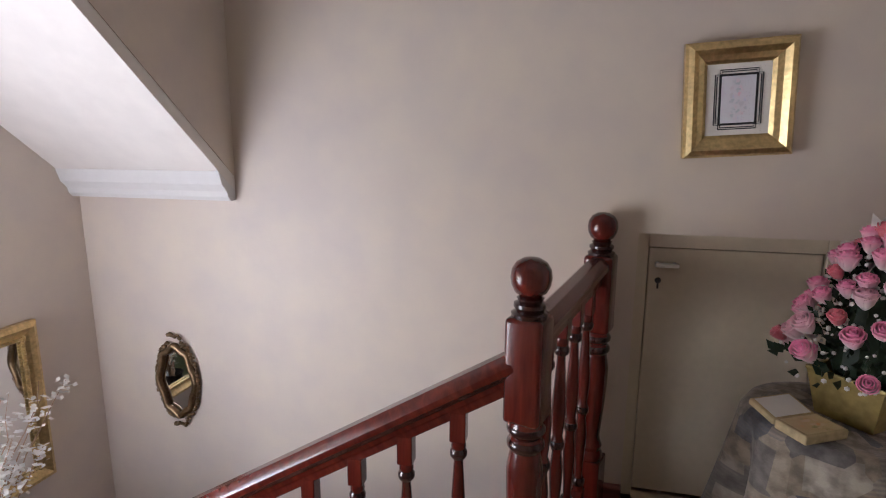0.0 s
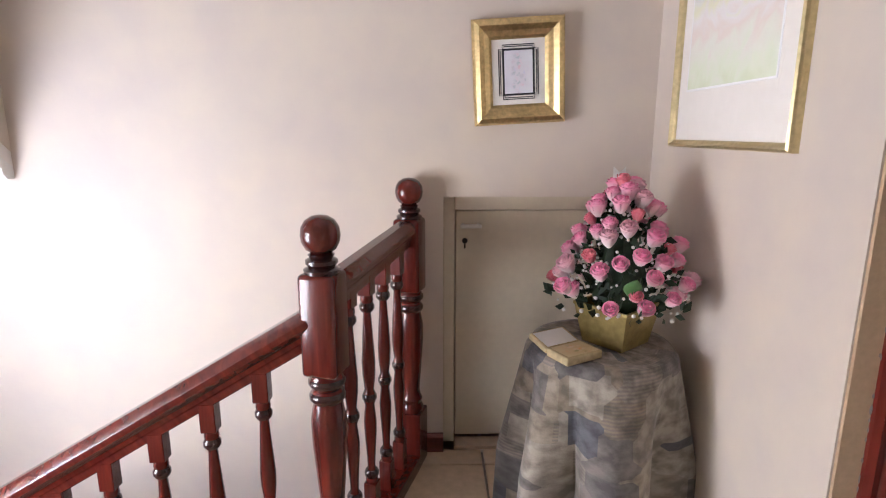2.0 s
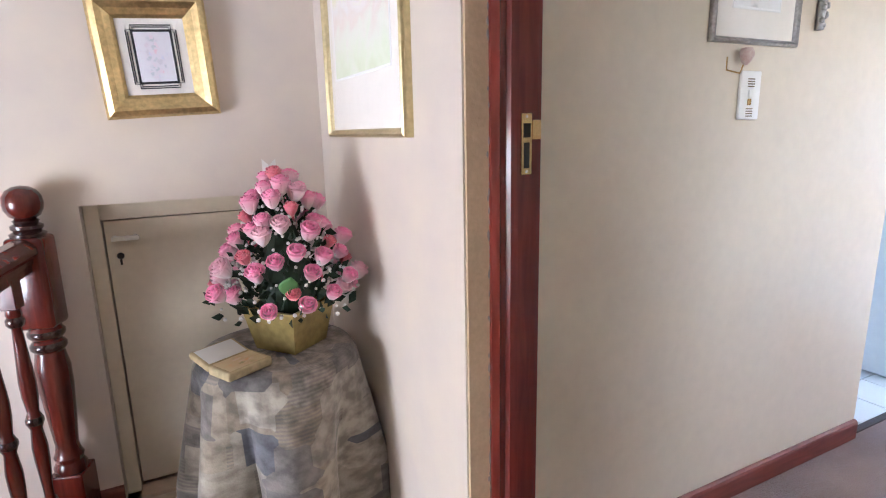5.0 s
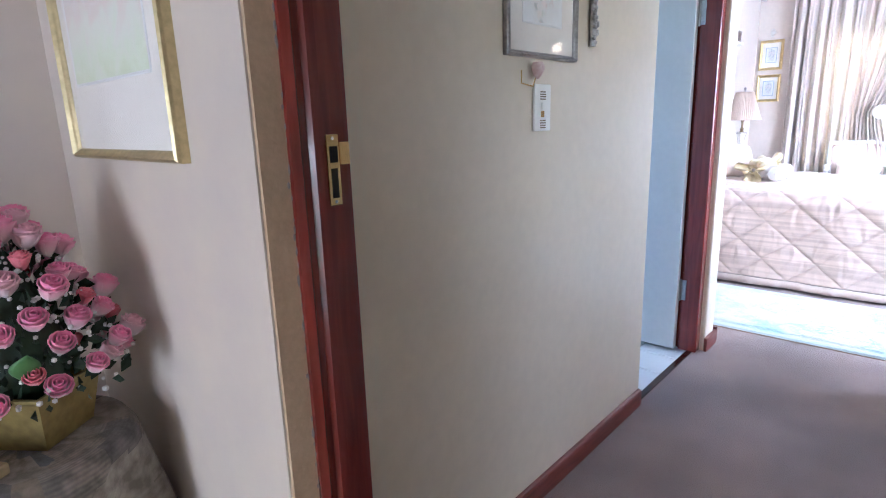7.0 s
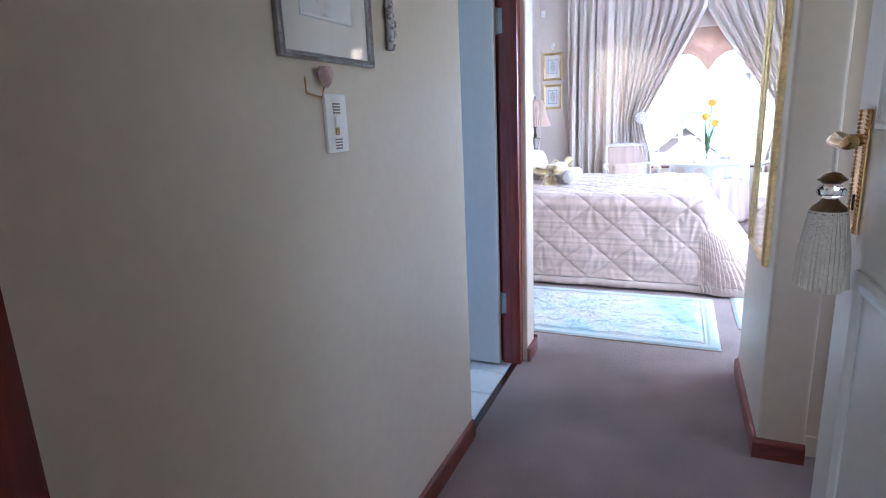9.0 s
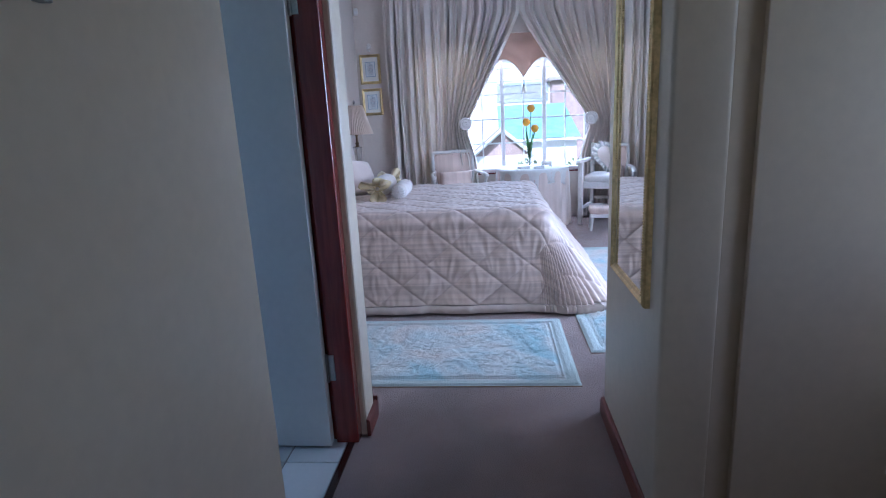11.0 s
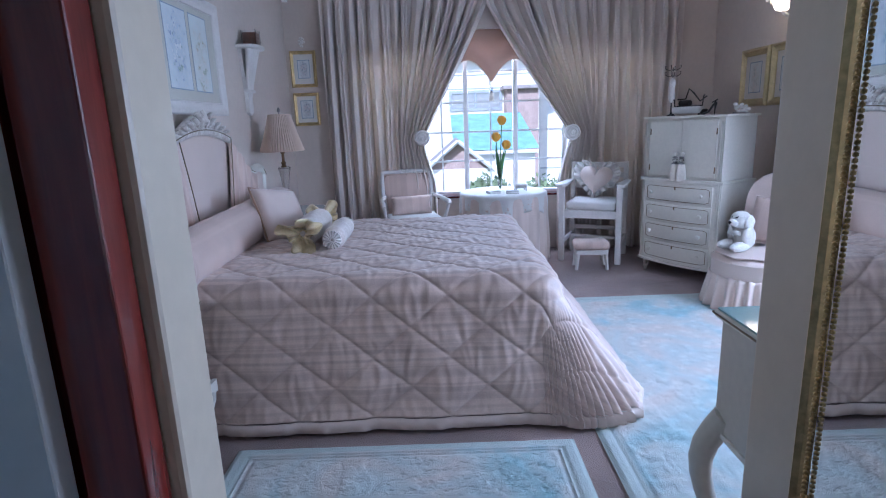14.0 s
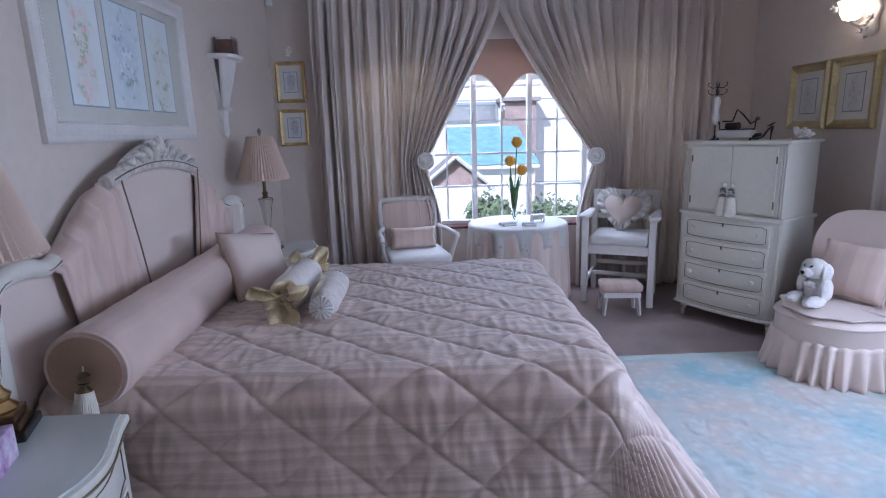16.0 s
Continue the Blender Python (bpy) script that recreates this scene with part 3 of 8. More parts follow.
def skirting(name, x0, y0, x1, y1, label="red-brown varnished wooden skirting board"):
    """A skirting along a wall face from one point to another, 14 mm thick on its right-hand side."""
    d = Vector((x1 - x0, y1 - y0, 0))
    ln = d.length
    bm = extrude_outline([(0, 0), (0.014, 0), (0.014, 0.058), (0.011, 0.066), (0.004, 0.07), (0, 0.07)], ln, "x")
    o = structure(name, bm, M_SKIRT, label, "skirting")
    o.matrix_basis = Matrix.Translation((x0, y0, 0)) @ Matrix.Rotation(math.atan2(d.y, d.x), 4, "Z")
    return o


skirting("baseboard_hall", 2.26, 1.212, 0.80, 1.212)
skirting("baseboard_stub_end", 3.11, 1.176, 2.955, 1.176)
skirting("baseboard_mirror_wall", 2.46, 0.25, 3.13, 0.25)
skirting("baseboard_mirror_end", 2.46, 0.11, 2.46, 0.264)
skirting("baseboard_entry", 3.14, 1.385 + 0.6, 3.14, 1.172)
skirting("baseboard_landing", -0.04, 2.05, -0.12, 2.05)
skirting("baseboard_bed_head", XE, YL, 3.14, YL)
skirting("baseboard_bed_side", 3.13, YR, XE, YR)

# ---- bedroom: bed ----


def facing(x, y, z, dx, dy):
    """A pose whose local -y looks along (dx, dy)."""
    return pose(x, y, z, 0, 0, math.degrees(math.atan2(dx, -dy)))


def puff(p, q, w):
    """Height of quilting between diagonal seams w apart, 0 on a seam and 1 mid-cell."""
    p, q = p / (0.80 * w), q / w
    a = abs((p + q) % 1.0 - 0.5) * 2
    b = abs((p - q) % 1.0 - 0.5) * 2
    return (1 - a ** 16) * (1 - b ** 16) * (0.72 + 0.28 * (1 - a * a) * (1 - b * b))


BX0, BX1, BY0, BY1, BZ, DROP = 4.46, 5.82, 0.40, 2.06, 0.612, 0.615
RC = 0.10


def quilt_point(u, v):
    L = DROP
    px = BX0 - L + u * (BX1 - BX0 + 2 * L)
    py = BY0 - L + v * (BY1 - BY0 + L)
    qx, qy = min(max(px, BX0), BX1), min(max(py, BY0), BY1)
    dx, dy = px - qx, py - qy
    d = math.hypot(dx, dy)
    nx, ny = (dx / d, dy / d) if d > 1e-6 else (0.0, 0.0)
    d = min(d, L)
    px, py = qx + nx * d, qy + ny * d
    n3 = noise.noise(Vector((px * 5, py * 5, 0.3)))
    crease = noise.noise(Vector((px * 24 + 0.8 * n3, py * 7, 2.3)))
    cross = noise.noise(Vector((px * 11, py * 38 + 0.8 * n3, 5.1)))
    ph = puff(px, py, 0.31)
    pucker = 1 - 2.4 * abs(noise.noise(Vector((px * 7 + 9, py * 23 + 0.8 * n3, 8.8))))
    lift = 0.012 * ph + 0.008 * n3 + (0.0020 * crease + 0.0028 * cross + 0.0044 * pucker) * (0.35 + 0.65 * ph) * (1 - 1.7 * abs(nx * ny))
    fine = 0.0008 * noise.noise(Vector((px * 62, py * 5, 3.7)))
    if d < 1e-6:
        return (px, py, BZ + lift + fine)
    flare = 0.19 + (0.56 * ny * ny if ny < 0 else 0.0)
    if d < RC * 1.5708:
        ang = d / RC
        out, dn = RC * math.sin(ang), RC * (1 - math.cos(ang))
    else:
        out, dn = RC + (d - RC * 1.5708) * flare, RC + (d - RC * 1.5708) * 0.98
        ang = 1.35
    k = max(0.0, dn - 0.12)
    wave = (0.020 * math.sin((px * ny - py * nx) * 22 + 1.1 * n3) * abs(nx * ny) * 2 + 0.016 * n3) * k * 2.0
    off = out + wave + lift * math.sin(ang) + fine
    return (qx + nx * off, qy + ny * off, max(BZ - dn + lift * math.cos(ang), 0.03 + 0.006 * n3))


bed = thing("double_bed", pose(0, 0, 0), "double bed made up with a pale pink diamond-quilted satin bedspread", "bed")
part("mattress", boxes((4.50, 0.46, 0.20, 5.78, 2.04, 0.58), bevel=0.05, seg=3), M_WHITECLOTH, bed, smooth=40)
part("bed_base", boxes((4.52, 0.48, 0.0, 5.76, 2.04, 0.20), bevel=0.01), M_TANCLOTH, bed)
qw, ql = BX1 - BX0 + 2 * DROP, BY1 - BY0 + DROP
quilt_bm = grid_sheet(400, 350, quilt_point, uv=lambda u, v: (u * qw, v * ql))
bmesh.ops.remove_doubles(quilt_bm, verts=quilt_bm.verts[:], dist=0.0012)
part("quilt", quilt_bm, M_QUILT, bed, "pale pink damask quilt with diagonal stitching", 70, solid=0.006)
# ruffled band along the hem
hem_u = [(0.0, v / 90) for v in range(90, 0, -1)] + [(u / 90, 0.0) for u in range(0, 90)] + [(1.0, v / 90) for v in range(0, 91)]
hem = bmesh.new()
rows = []
for i, (u, v) in enumerate(hem_u):
    p = Vector(quilt_point(u, v))
    c = Vector((5.14, 1.3, p.z))
    o = (p - c).normalized()
    g = 0.006 * math.sin(i * 2.1) + 0.004 * math.sin(i * 5.3)
    rows.append([hem.verts.new((p.x + o.x * w, p.y + o.y * w, z)) for w, z in ((0.002, 0.062), (0.016 + g, 0.052), (0.018 + g, 0.022), (0.004, 0.012), (-0.01, 0.02))])
for a, b in zip(rows, rows[1:]):
    for k in range(4):
        hem.faces.new((a[k], b[k], b[k + 1], a[k + 1]))
part("hem_band", hem, M_PINKPLAIN, bed, "gathered satin hem of the quilt", 60)

HX = 5.28


def hb_top(x):
    """Upper edge of the upholstered headboard at x from its middle."""
    a = abs(x)
    if a < 0.37:
        return 1.215 - 0.055 * (a / 0.37) ** 2
    if a < 0.76:
        t = (a - 0.37) / 0.39
        return 1.16 - 0.225 * (t * t * (3 - 2 * t)) * 0.93 - 0.015 * t
    if a < 0.95:
        return 0.936 + 0.018 * math.sin((a - 0.76) / 0.19 * math.pi)
    return 0.936 - (a - 0.95) * 1.2


N = 64
xs = [-0.98 + 1.96 * i / N for i in range(N + 1)]
out = [(HX + x, hb_top(x)) for x in xs] + [(HX + 0.98, 0.3), (HX - 0.98, 0.3)]
hb = part("headboard", extrude_outline(out, 0.07, "y", bevel=0.02), M_PINKPLAIN, bed, "upholstered pale pink headboard", 50, at=pose(0, 2.075, 0))
for sgn in (-1, 1):
    rail = bmesh.new()
    tube([(HX + sgn * (0.70 + 0.28 * i / 14), 2.08, hb_top(0.70 + 0.28 * i / 14) + 0.016) for i in range(15)], [0.024 + 0.006 * math.sin(i / 14 * math.pi) for i in range(15)], 10, rail)
    tube([(HX + sgn * 0.975, 2.09, z) for z in (0.92, 0.6, 0.3, 0.0)], [0.03, 0.03, 0.03, 0.025], 10, rail)
    part("headboard_rail", rail, M_CREAMFURN, bed, "cream lacquered moulding with a dark gilt line", 60)
for sgn in (-1, 1):
    part("gilt_line", tube([(HX + sgn * (0.70 + 0.28 * i / 14), 2.056, hb_top(0.70 + 0.28 * i / 14) + 0.012) for i in range(15)], 0.003, 6), M_GILTLINE, bed)
part("gilt_line", tube([(HX - 0.36 + 0.72 * i / 24, 2.05, hb_top(-0.36 + 0.72 * i / 24) + 0.022) for i in range(25)], 0.003, 6), M_GILTLINE, bed)
crest = bmesh.new()
tube([(HX - 0.38 + 0.76 * i / 24, 2.075, hb_top(-0.38 + 0.76 * i / 24) + 0.018) for i in range(25)], 0.026, 10, crest)
tube([(HX - 0.26 + 0.52 * i / 20, 2.08, hb_top(0) + 0.012 + 0.055 * math.cos((i - 10) / 10 * 1.5)) for i in range(21)], [0.012 + 0.022 * math.cos((i - 10) / 10 * 1.5) for i in range(21)], 10, crest)
# acanthus scrolls fanning out from the middle
for sgn in (-1, 1):
    for k, (x0, ln3, rise, curl) in enumerate(((0.02, 0.10, 0.085, 0.7), (0.06, 0.11, 0.060, 1.0), (0.13, 0.10, 0.045, 1.2), (0.20, 0.09, 0.036, 1.3), (0.26, 0.09, 0.026, 1.5))):
        pts, rad = [], []
        for i in range(10):
            t = i / 9
            x = x0 + ln3 * (t - 0.25 * max(0.0, t - 0.7) * curl * 3)
            pts.append((HX + sgn * x, 2.056 - 0.010 * math.sin(t * 3), hb_top(min(0.37, x)) + 0.026 + rise * math.sin(t * 2.1)))
            rad.append(0.004 + 0.012 * math.sin(min(1.0, t * 1.1) * math.pi) + (0.006 if t > 0.9 else 0))
        tube(pts, rad, 8, crest, squash=0.7)
        tube([(p[0], p[1] - 0.010, p[2] + 0.004) for p in pts[1:8]], [0.003, 0.004, 0.005, 0.005, 0.005, 0.004, 0.003], 6, crest)
for k in range(-3, 4):
    a = k * 0.42
    tube([(HX + 0.012 * math.sin(a), 2.05, hb_top(0) + 0.06), (HX + 0.034 * math.sin(a), 2.044, hb_top(0) + 0.06 + 0.045 * math.cos(a)), (HX + 0.050 * math.sin(a), 2.05, hb_top(0) + 0.06 + 0.068 * math.cos(a))], [0.006, 0.011, 0.004], 8, crest)
part("carved_crest", crest, M_CARVED, bed, "carved white rocaille crest", 60)
# draped cloth panels hanging over the headboard, and the piped middle panel
for sgn in (-1, 1):
    def drape(u, v, sgn=sgn):
        xt = 0.34 + 0.40 * u
        xb = 0.21 + 0.44 * u
        zt = hb_top(xt) + 0.014
        z = zt - v * (zt - 0.60)
        x = xt + (xb - xt) * v
        fold = 0.008 * math.sin(u * 24 + v * 2) + 0.004 * math.sin(u * 61)
        bulge = -0.006 * math.sin(v * 3)
        back = 0.05 * max(0.0, 0.06 - v) / 0.06
        return (HX + sgn * x, 2.052 + fold + bulge + back, z + (0.0 if v > 0.03 else 0.004))
    part("draped_panel", grid_sheet(40, 30, drape), M_PINKCLOTH, bed, "pleated pink cloth draped over the headboard", 60, solid=0.006)
for sgn in (-1, 1):
    part("piping", tube([(HX + sgn * (0.335 - 0.13 * v / 12), 2.040 - 0.006 * math.sin(v / 4), (hb_top(0.335) + 0.012) * (1 - v / 12) + 0.60 * v / 12) for v in range(13)], 0.0032, 8), M_GILTLINE, bed, smooth=60)


def roll_cushion(name, a, b, r, material, label, end_material, pucker=0.0, cat="cushion"):
    a, b = Vector(a), Vector(b)
    d = (b - a)
    m = Matrix.Translation(a) @ d.to_track_quat("Z", "Y").to_matrix().to_4x4()
    t = thing(name, m, label, cat)
    ln = d.length
    bm = bmesh.new()
    prof = [(r * 0.86, 0.0), (r * 0.97, 0.012), (r, 0.035)] + [(r * (1.0 + 0.012 * math.sin(i * 1.9)), 0.035 + (ln - 0.07) * i / 26) for i in range(1, 26)] + [(r, ln - 0.035), (r * 0.97, ln - 0.012), (r * 0.86, ln)]
    lathe(prof, 36, bm)
    for v in bm.verts:
        k = noise.noise(v.co * 9)
        v.co.x *= 1 + 0.02 * k
        v.co.y *= 1 + 0.02 * k
    part("cover", bm, material, t, smooth=50)
    for z in (0.008, ln - 0.008):
        ring = tube([(r * 0.93 * math.cos(i * math.pi / 18), r * 0.93 * math.sin(i * math.pi / 18), z) for i in range(37)], 0.008, 6)
        part("piping", ring, material, t, smooth=60)
    for z, s in ((-0.003, -1), (ln + 0.003, 1)):
        prof2 = [(r * 0.86, 0.0), (r * 0.6, s * (0.010 - pucker)), (r * 0.25, s * (0.008 - pucker * 2)), (0.0, s * (0.006 - pucker * 2))]
        part("end_panel", lathe(prof2[::-1] if s < 0 else prof2, 36, center=(0, 0, z)), end_material, t, smooth=60)
    return t


def tassel(at, label, length=0.085, r=0.024, head=M_PEWTER, cord=0.05, group=""):
    """A hanging tassel: cord, metal head, crystal bead, thread skirt. Its top is at the pose."""
    t = thing("tassel", at, label, "tassel", group)
    part("cord", tube([(0, 0, 0), (0.002, 0, -cord * 0.5), (0, 0, -cord)], 0.0022, 6), M_TASSEL, t)
    z = -cord
    part("cap", lathe([(0.0, z), (r * 0.35, z - 0.002), (r * 0.7, z - 0.012), (r * 0.4, z - 0.018)][::-1], 14), head, t, smooth=50)
    part("bead", lathe([(r * 0.3, z - 0.040), (r * 0.62, z - 0.034), (r * 0.66, z - 0.026), (r * 0.35, z - 0.018)], 10), M_CRYSTAL, t)
    part("collar", lathe([(r * 0.9, z - 0.062), (r * 0.75, z - 0.052), (r * 0.5, z - 0.046), (r * 0.35, z - 0.040)], 14), head, t, smooth=50)
    bm = bmesh.new()
    n = 60
    for i in range(n):
        a = 2 * math.pi * i / n
        wob = 0.06 * math.sin(i * 2.7)
        tube([(r * 0.75 * math.cos(a), r * 0.75 * math.sin(a), z - 0.058), (r * 1.05 * math.cos(a + wob), r * 1.05 * math.sin(a + wob), z - 0.062 - length * 0.5), (r * (1.15 + wob * 0.4) * math.cos(a + wob), r * (1.15 + wob * 0.4) * math.sin(a + wob), z - 0.06 - length * (1 + 0.04 * math.sin(i * 3.3)))], r * 0.13, 5, bm)
    lathe([(r * 1.0, z - 0.055 - length * 0.95), (r * 0.98, z - 0.06 - length * 0.4), (r * 0.72, z - 0.057)], 16, bm)
    tagged(part("skirt", bm, M_TASSEL, t, smooth=60), kind="stuff")
    return t


roll_cushion("bolster_pillow", (4.355, 1.89, 0.690), (6.02, 1.90, 0.722), 0.120, M_PINKCLOTH, "long pale pink bolster pillow with tan ends on the bed", M_TANCLOTH, cat="pillow")
tassel(pose(4.338, 1.885, 0.712, 0, 8, 0), "silver-capped ivory tassel hanging from the bolster end", 0.075, 0.026, M_ANTBRASS, cord=0.015)


def square_cushion(name, at, w, h, thick, material, label, ruffle=0.0, piping=None, heart=False):
    t = thing(name, at, label, "cushion")

    def surf(side):
        def fn(u, v):
            a, b = 2 * u - 1, 2 * v - 1
            e = max(0.0, (1 - a ** 4) * (1 - b ** 4))
            pinch = 1 - 0.07 * (1 - abs(a)) * abs(b) ** 3
            pinch2 = 1 - 0.07 * (1 - abs(b)) * abs(a) ** 3
            k = 0.06 * noise.noise(Vector((a * 2, b * 2, side * 3.0)))
            return (a * w / 2 * pinch2, side * thick / 2 * (e ** 0.45) * (1 + k), b * h / 2 * pinch)
        return fn
    bm = grid_sheet(20, 20, surf(-1))
    grid_sheet(20, 20, surf(1), bm=bm)
    bmesh.ops.remove_doubles(bm, verts=bm.verts[:], dist=0.0005)
    bmesh.ops.recalc_face_normals(bm, faces=bm.faces[:])
    part("cover", bm, material, t, smooth=70)
    if piping:
        ring = []
        for i in range(41):
            s = i / 40 * 4
            k, f = int(s) % 4, s - int(s)
            a, b = ((2 * f - 1, -1), (1, 2 * f - 1), (1 - 2 * f, 1), (-1, 1 - 2 * f))[k]
            ring.append((a * w / 2 * (1 - 0.07 * (1 - abs(b)) * abs(a) ** 3), 0, b * h / 2 * (1 - 0.07 * (1 - abs(a)) * abs(b) ** 3)))
        part("piping", tube(ring, 0.006, 6), piping, t, smooth=60)
    return t


square_cushion("scatter_cushion", pose(5.37, 1.715, 0.745, -30, 10, -30), 0.33, 0.33, 0.12, M_PINKPLAIN, "small square pale pink satin cushion propped against the bolster", piping=M_TANCLOTH)


def cracker_cushion(at, ln, r, label, ribbon):
    """A little wrapped roll cushion tied at both ends."""
    t = thing("cracker_cushion", at, label, "cushion", "wrapped roll cushions on the bed")
    prof = [(r * 0.25, 0.0), (r * 0.7, 0.02), (r * 0.95, 0.045)] + [(r * (1 + 0.03 * math.sin(i * 2.2)), 0.045 + (ln - 0.09) * i / 12) for i in range(1, 12)] + [(r * 0.95, ln - 0.045), (r * 0.7, ln - 0.02), (r * 0.25, ln)]
    bm = lathe(prof, 28)
    for v in bm.verts:
        a = math.atan2(v.co.y, v.co.x)
        endk = 1 - min(1, min(v.co.z, ln - v.co.z) / 0.05)
        k = 1 + 0.06 * math.sin(a * 9) * endk + 0.05 * noise.noise(v.co * 14)
        v.co.x *= k
        v.co.y *= k
    part("cover", bm, M_JACQUARD, t, "ivory jacquard cover", 60)
    for zz, s in ((0.0, -1), (ln, 1)):
        def frill(u, v, zz=zz, s=s):
            a = 2 * math.pi * u
            if ribbon:
                # gathered organza: uneven loops that fall to one side
                rr = r * 0.2 + v * r * (1.05 + 0.38 * math.sin(3 * a + 0.7) + 0.24 * math.sin(5 * a + zz * 9))
                fold = 0.026 * math.sin(a * 9 + 1.3 * math.sin(a * 2)) * v + 0.02 * math.sin(v * 5 + 2 * a)
                return (rr * math.cos(a), rr * math.sin(a), zz + s * (v * 0.055 + fold))
            rr = r * 0.12 + v * r * 0.72
            return (rr * math.cos(a), rr * math.sin(a), zz + s * (0.010 - 0.012 * v + 0.006 * math.sin(a * 16) * v))
        part("ribbon_bow" if ribbon else "gathered_end", grid_sheet(96, 8, frill), M_ORGANZA if ribbon else M_WHITECLOTH, t, "yellow organza bow" if ribbon else "", 60, solid=0.003)
        part("tie", tube([(r * 0.3 * math.cos(i * math.pi / 8), r * 0.3 * math.sin(i * math.pi / 8), zz) for i in range(17)], 0.007, 6), M_ORGANZA if ribbon else M_TASSEL, t, smooth=60)
    return t


cracker_cushion(Matrix.Translation((4.94, 1.485, 0.712)) @ Vector((0.40, -0.005, 0.0)).to_track_quat("Z", "Y").to_matrix().to_4x4(), 0.44, 0.070, "ivory wrapped roll cushion with yellow organza bows", True)
cracker_cushion(Matrix.Translation((4.86, 1.325, 0.692)) @ Vector((0.40, 0.0, 0.0)).to_track_quat("Z", "Y").to_matrix().to_4x4(), 0.40, 0.055, "smaller ivory wrapped roll cushion with gathered ends", False)

# ---- bedroom: curtains and window ----
XC = 7.40


def curtain(name, yo, yi_top, y_tie, y_floor, z_top, z_tie, label, folds, seed, x=XC, xdir=True, amp=0.036, z_meet=None):
    """A pleated curtain from its outer edge yo to an inner edge that is swept back to a tie."""
    rng2 = random.Random(seed)
    ph = [rng2.uniform(-0.5, 0.5) for _ in range(folds + 2)]
    sweep = 1 if yi_top > yo else -1

    def inner(z):
        if z > (z_meet or z_top):
            return yi_top
        if z > z_tie:
            t = ((z_meet or z_top) - z) / ((z_meet or z_top) - z_tie)
            return yi_top + (y_tie - yi_top) * (t ** 1.15 * 0.9 + 0.1 * math.sin(t * math.pi / 2))
        t = min(1.0, (z_tie - z) / 0.5)
        return y_tie + (y_floor - y_tie) * (t * t * (3 - 2 * t))

    def fn(u, v):
        z = z_top - v * (z_top - 0.012)
        yi = inner(z)
        k = abs(yi - yo) / abs(yi_top - yo)
        lim = yo + (y_tie - yo) * 0.72
        y = yo + (yi_top - yo) * u
        if (y - lim) * sweep > 0:
            y = lim + (yi - lim) * (y - lim) / (yi_top - lim)
        i = int(u * folds)
        soft = 0.35 + 0.65 * min(1.0, v / 0.22)
        a = amp * (0.75 + 0.5 * ph[i]) * (1.0)
        w = math.sin(2 * math.pi * (u * folds) + 0.6 * math.sin(v * 3 + ph[i] * 3))
        w = 2 * (0.5 + 0.5 * w) ** 2.2 - 1
        small = 0.011 * math.sin(u * folds * 15.7 + 1.5 * math.sin(v * 4 + ph[i] * 5))
        pleat = 0.016 * math.sin(u * folds * 4 * math.pi) * max(0, 1 - v / 0.08)
        near_tie = math.exp(-((z - z_tie) / 0.16) ** 2) * max(0.0, (u - 0.55) / 0.45)
        dx = a * w * soft * (1 - 0.4 * near_tie) + small * soft + pleat - 0.05 * near_tie
        return (x + dx, y, z) if xdir else (y, x + dx, z)
    t = thing(name, pose(0, 0, 0), label, "curtain", "bedroom curtains")
    part("drape", grid_sheet(folds * 18, 46, fn), M_CURTAIN, t, smooth=80, solid=0.004)
    return t, inner


curtain("curtain", 1.80, 0.33, 0.93, 0.83, 2.52, 1.10, "floor-length silver-beige satin curtain swept back to a holdback", 15, 3, z_meet=2.26, amp=0.064)
curtain("curtain", -1.39, 0.35, -0.40, -0.30, 2.52, 1.10, "floor-length silver-beige satin curtain, tied back beside the chair", 17, 8, z_meet=2.26, amp=0.064)
curtain("curtain", 5.98, 5.02, 5.10, 5.10, 2.52, 1.0, "floor-length silver-beige curtain drawn beside the side window", 9, 5, x=YR + 0.10, xdir=False)
rod = thing("curtain_rail", pose(0, 0, 0), "white curtain rail above the bedroom window", "curtain rail")
part("rail", boxes((XC - 0.012, -1.45, 2.52, XC + 0.012, 1.86, 2.545), bevel=0.003), M_SWITCH, rod)
for y in (-1.4, 0.3, 1.8):
    part("bracket", boxes((XC - 0.01, y - 0.01, 2.545, XE, y + 0.01, 2.56)), M_SWITCH, rod)


def holdback(y, z):
    t = thing("curtain_holdback", pose(XC - 0.135, y, z, 0, 90, 0), "round cream turned curtain holdback on the wall", "holdback", "curtain holdbacks")
    part("rosette", lathe([(0.0, -0.02), (0.014, -0.02), (0.018, -0.012), (0.028, -0.010), (0.033, -0.016), (0.044, -0.014), (0.050, -0.006), (0.062, -0.010), (0.070, -0.002), (0.070, 0.012), (0.05, 0.02), (0.0, 0.02)], 36), M_DISTRESS, t, smooth=40)
    part("stem", lathe([(0.012, 0.018), (0.012, 0.17)], 12), M_DISTRESS, t)


holdback(0.945, 1.105)
holdback(-0.408, 1.107)

win = tagged(new("window_1"), "white window with glazing bars and pale daylight behind", "window", kind="structure")
XW = 7.655
part("window_frame", boxes((XW - 0.03, -1.15, 0.52, XW + 0.03, -1.10, 2.05), (XW - 0.03, 1.45, 0.52, XW + 0.03, 1.50, 2.05), (XW - 0.03, -1.10, 0.52, XW + 0.03, 1.45, 0.57), (XW - 0.03, -1.10, 2.0, XW + 0.03, 1.45, 2.05), bevel=0.006), M_WHITE, win)
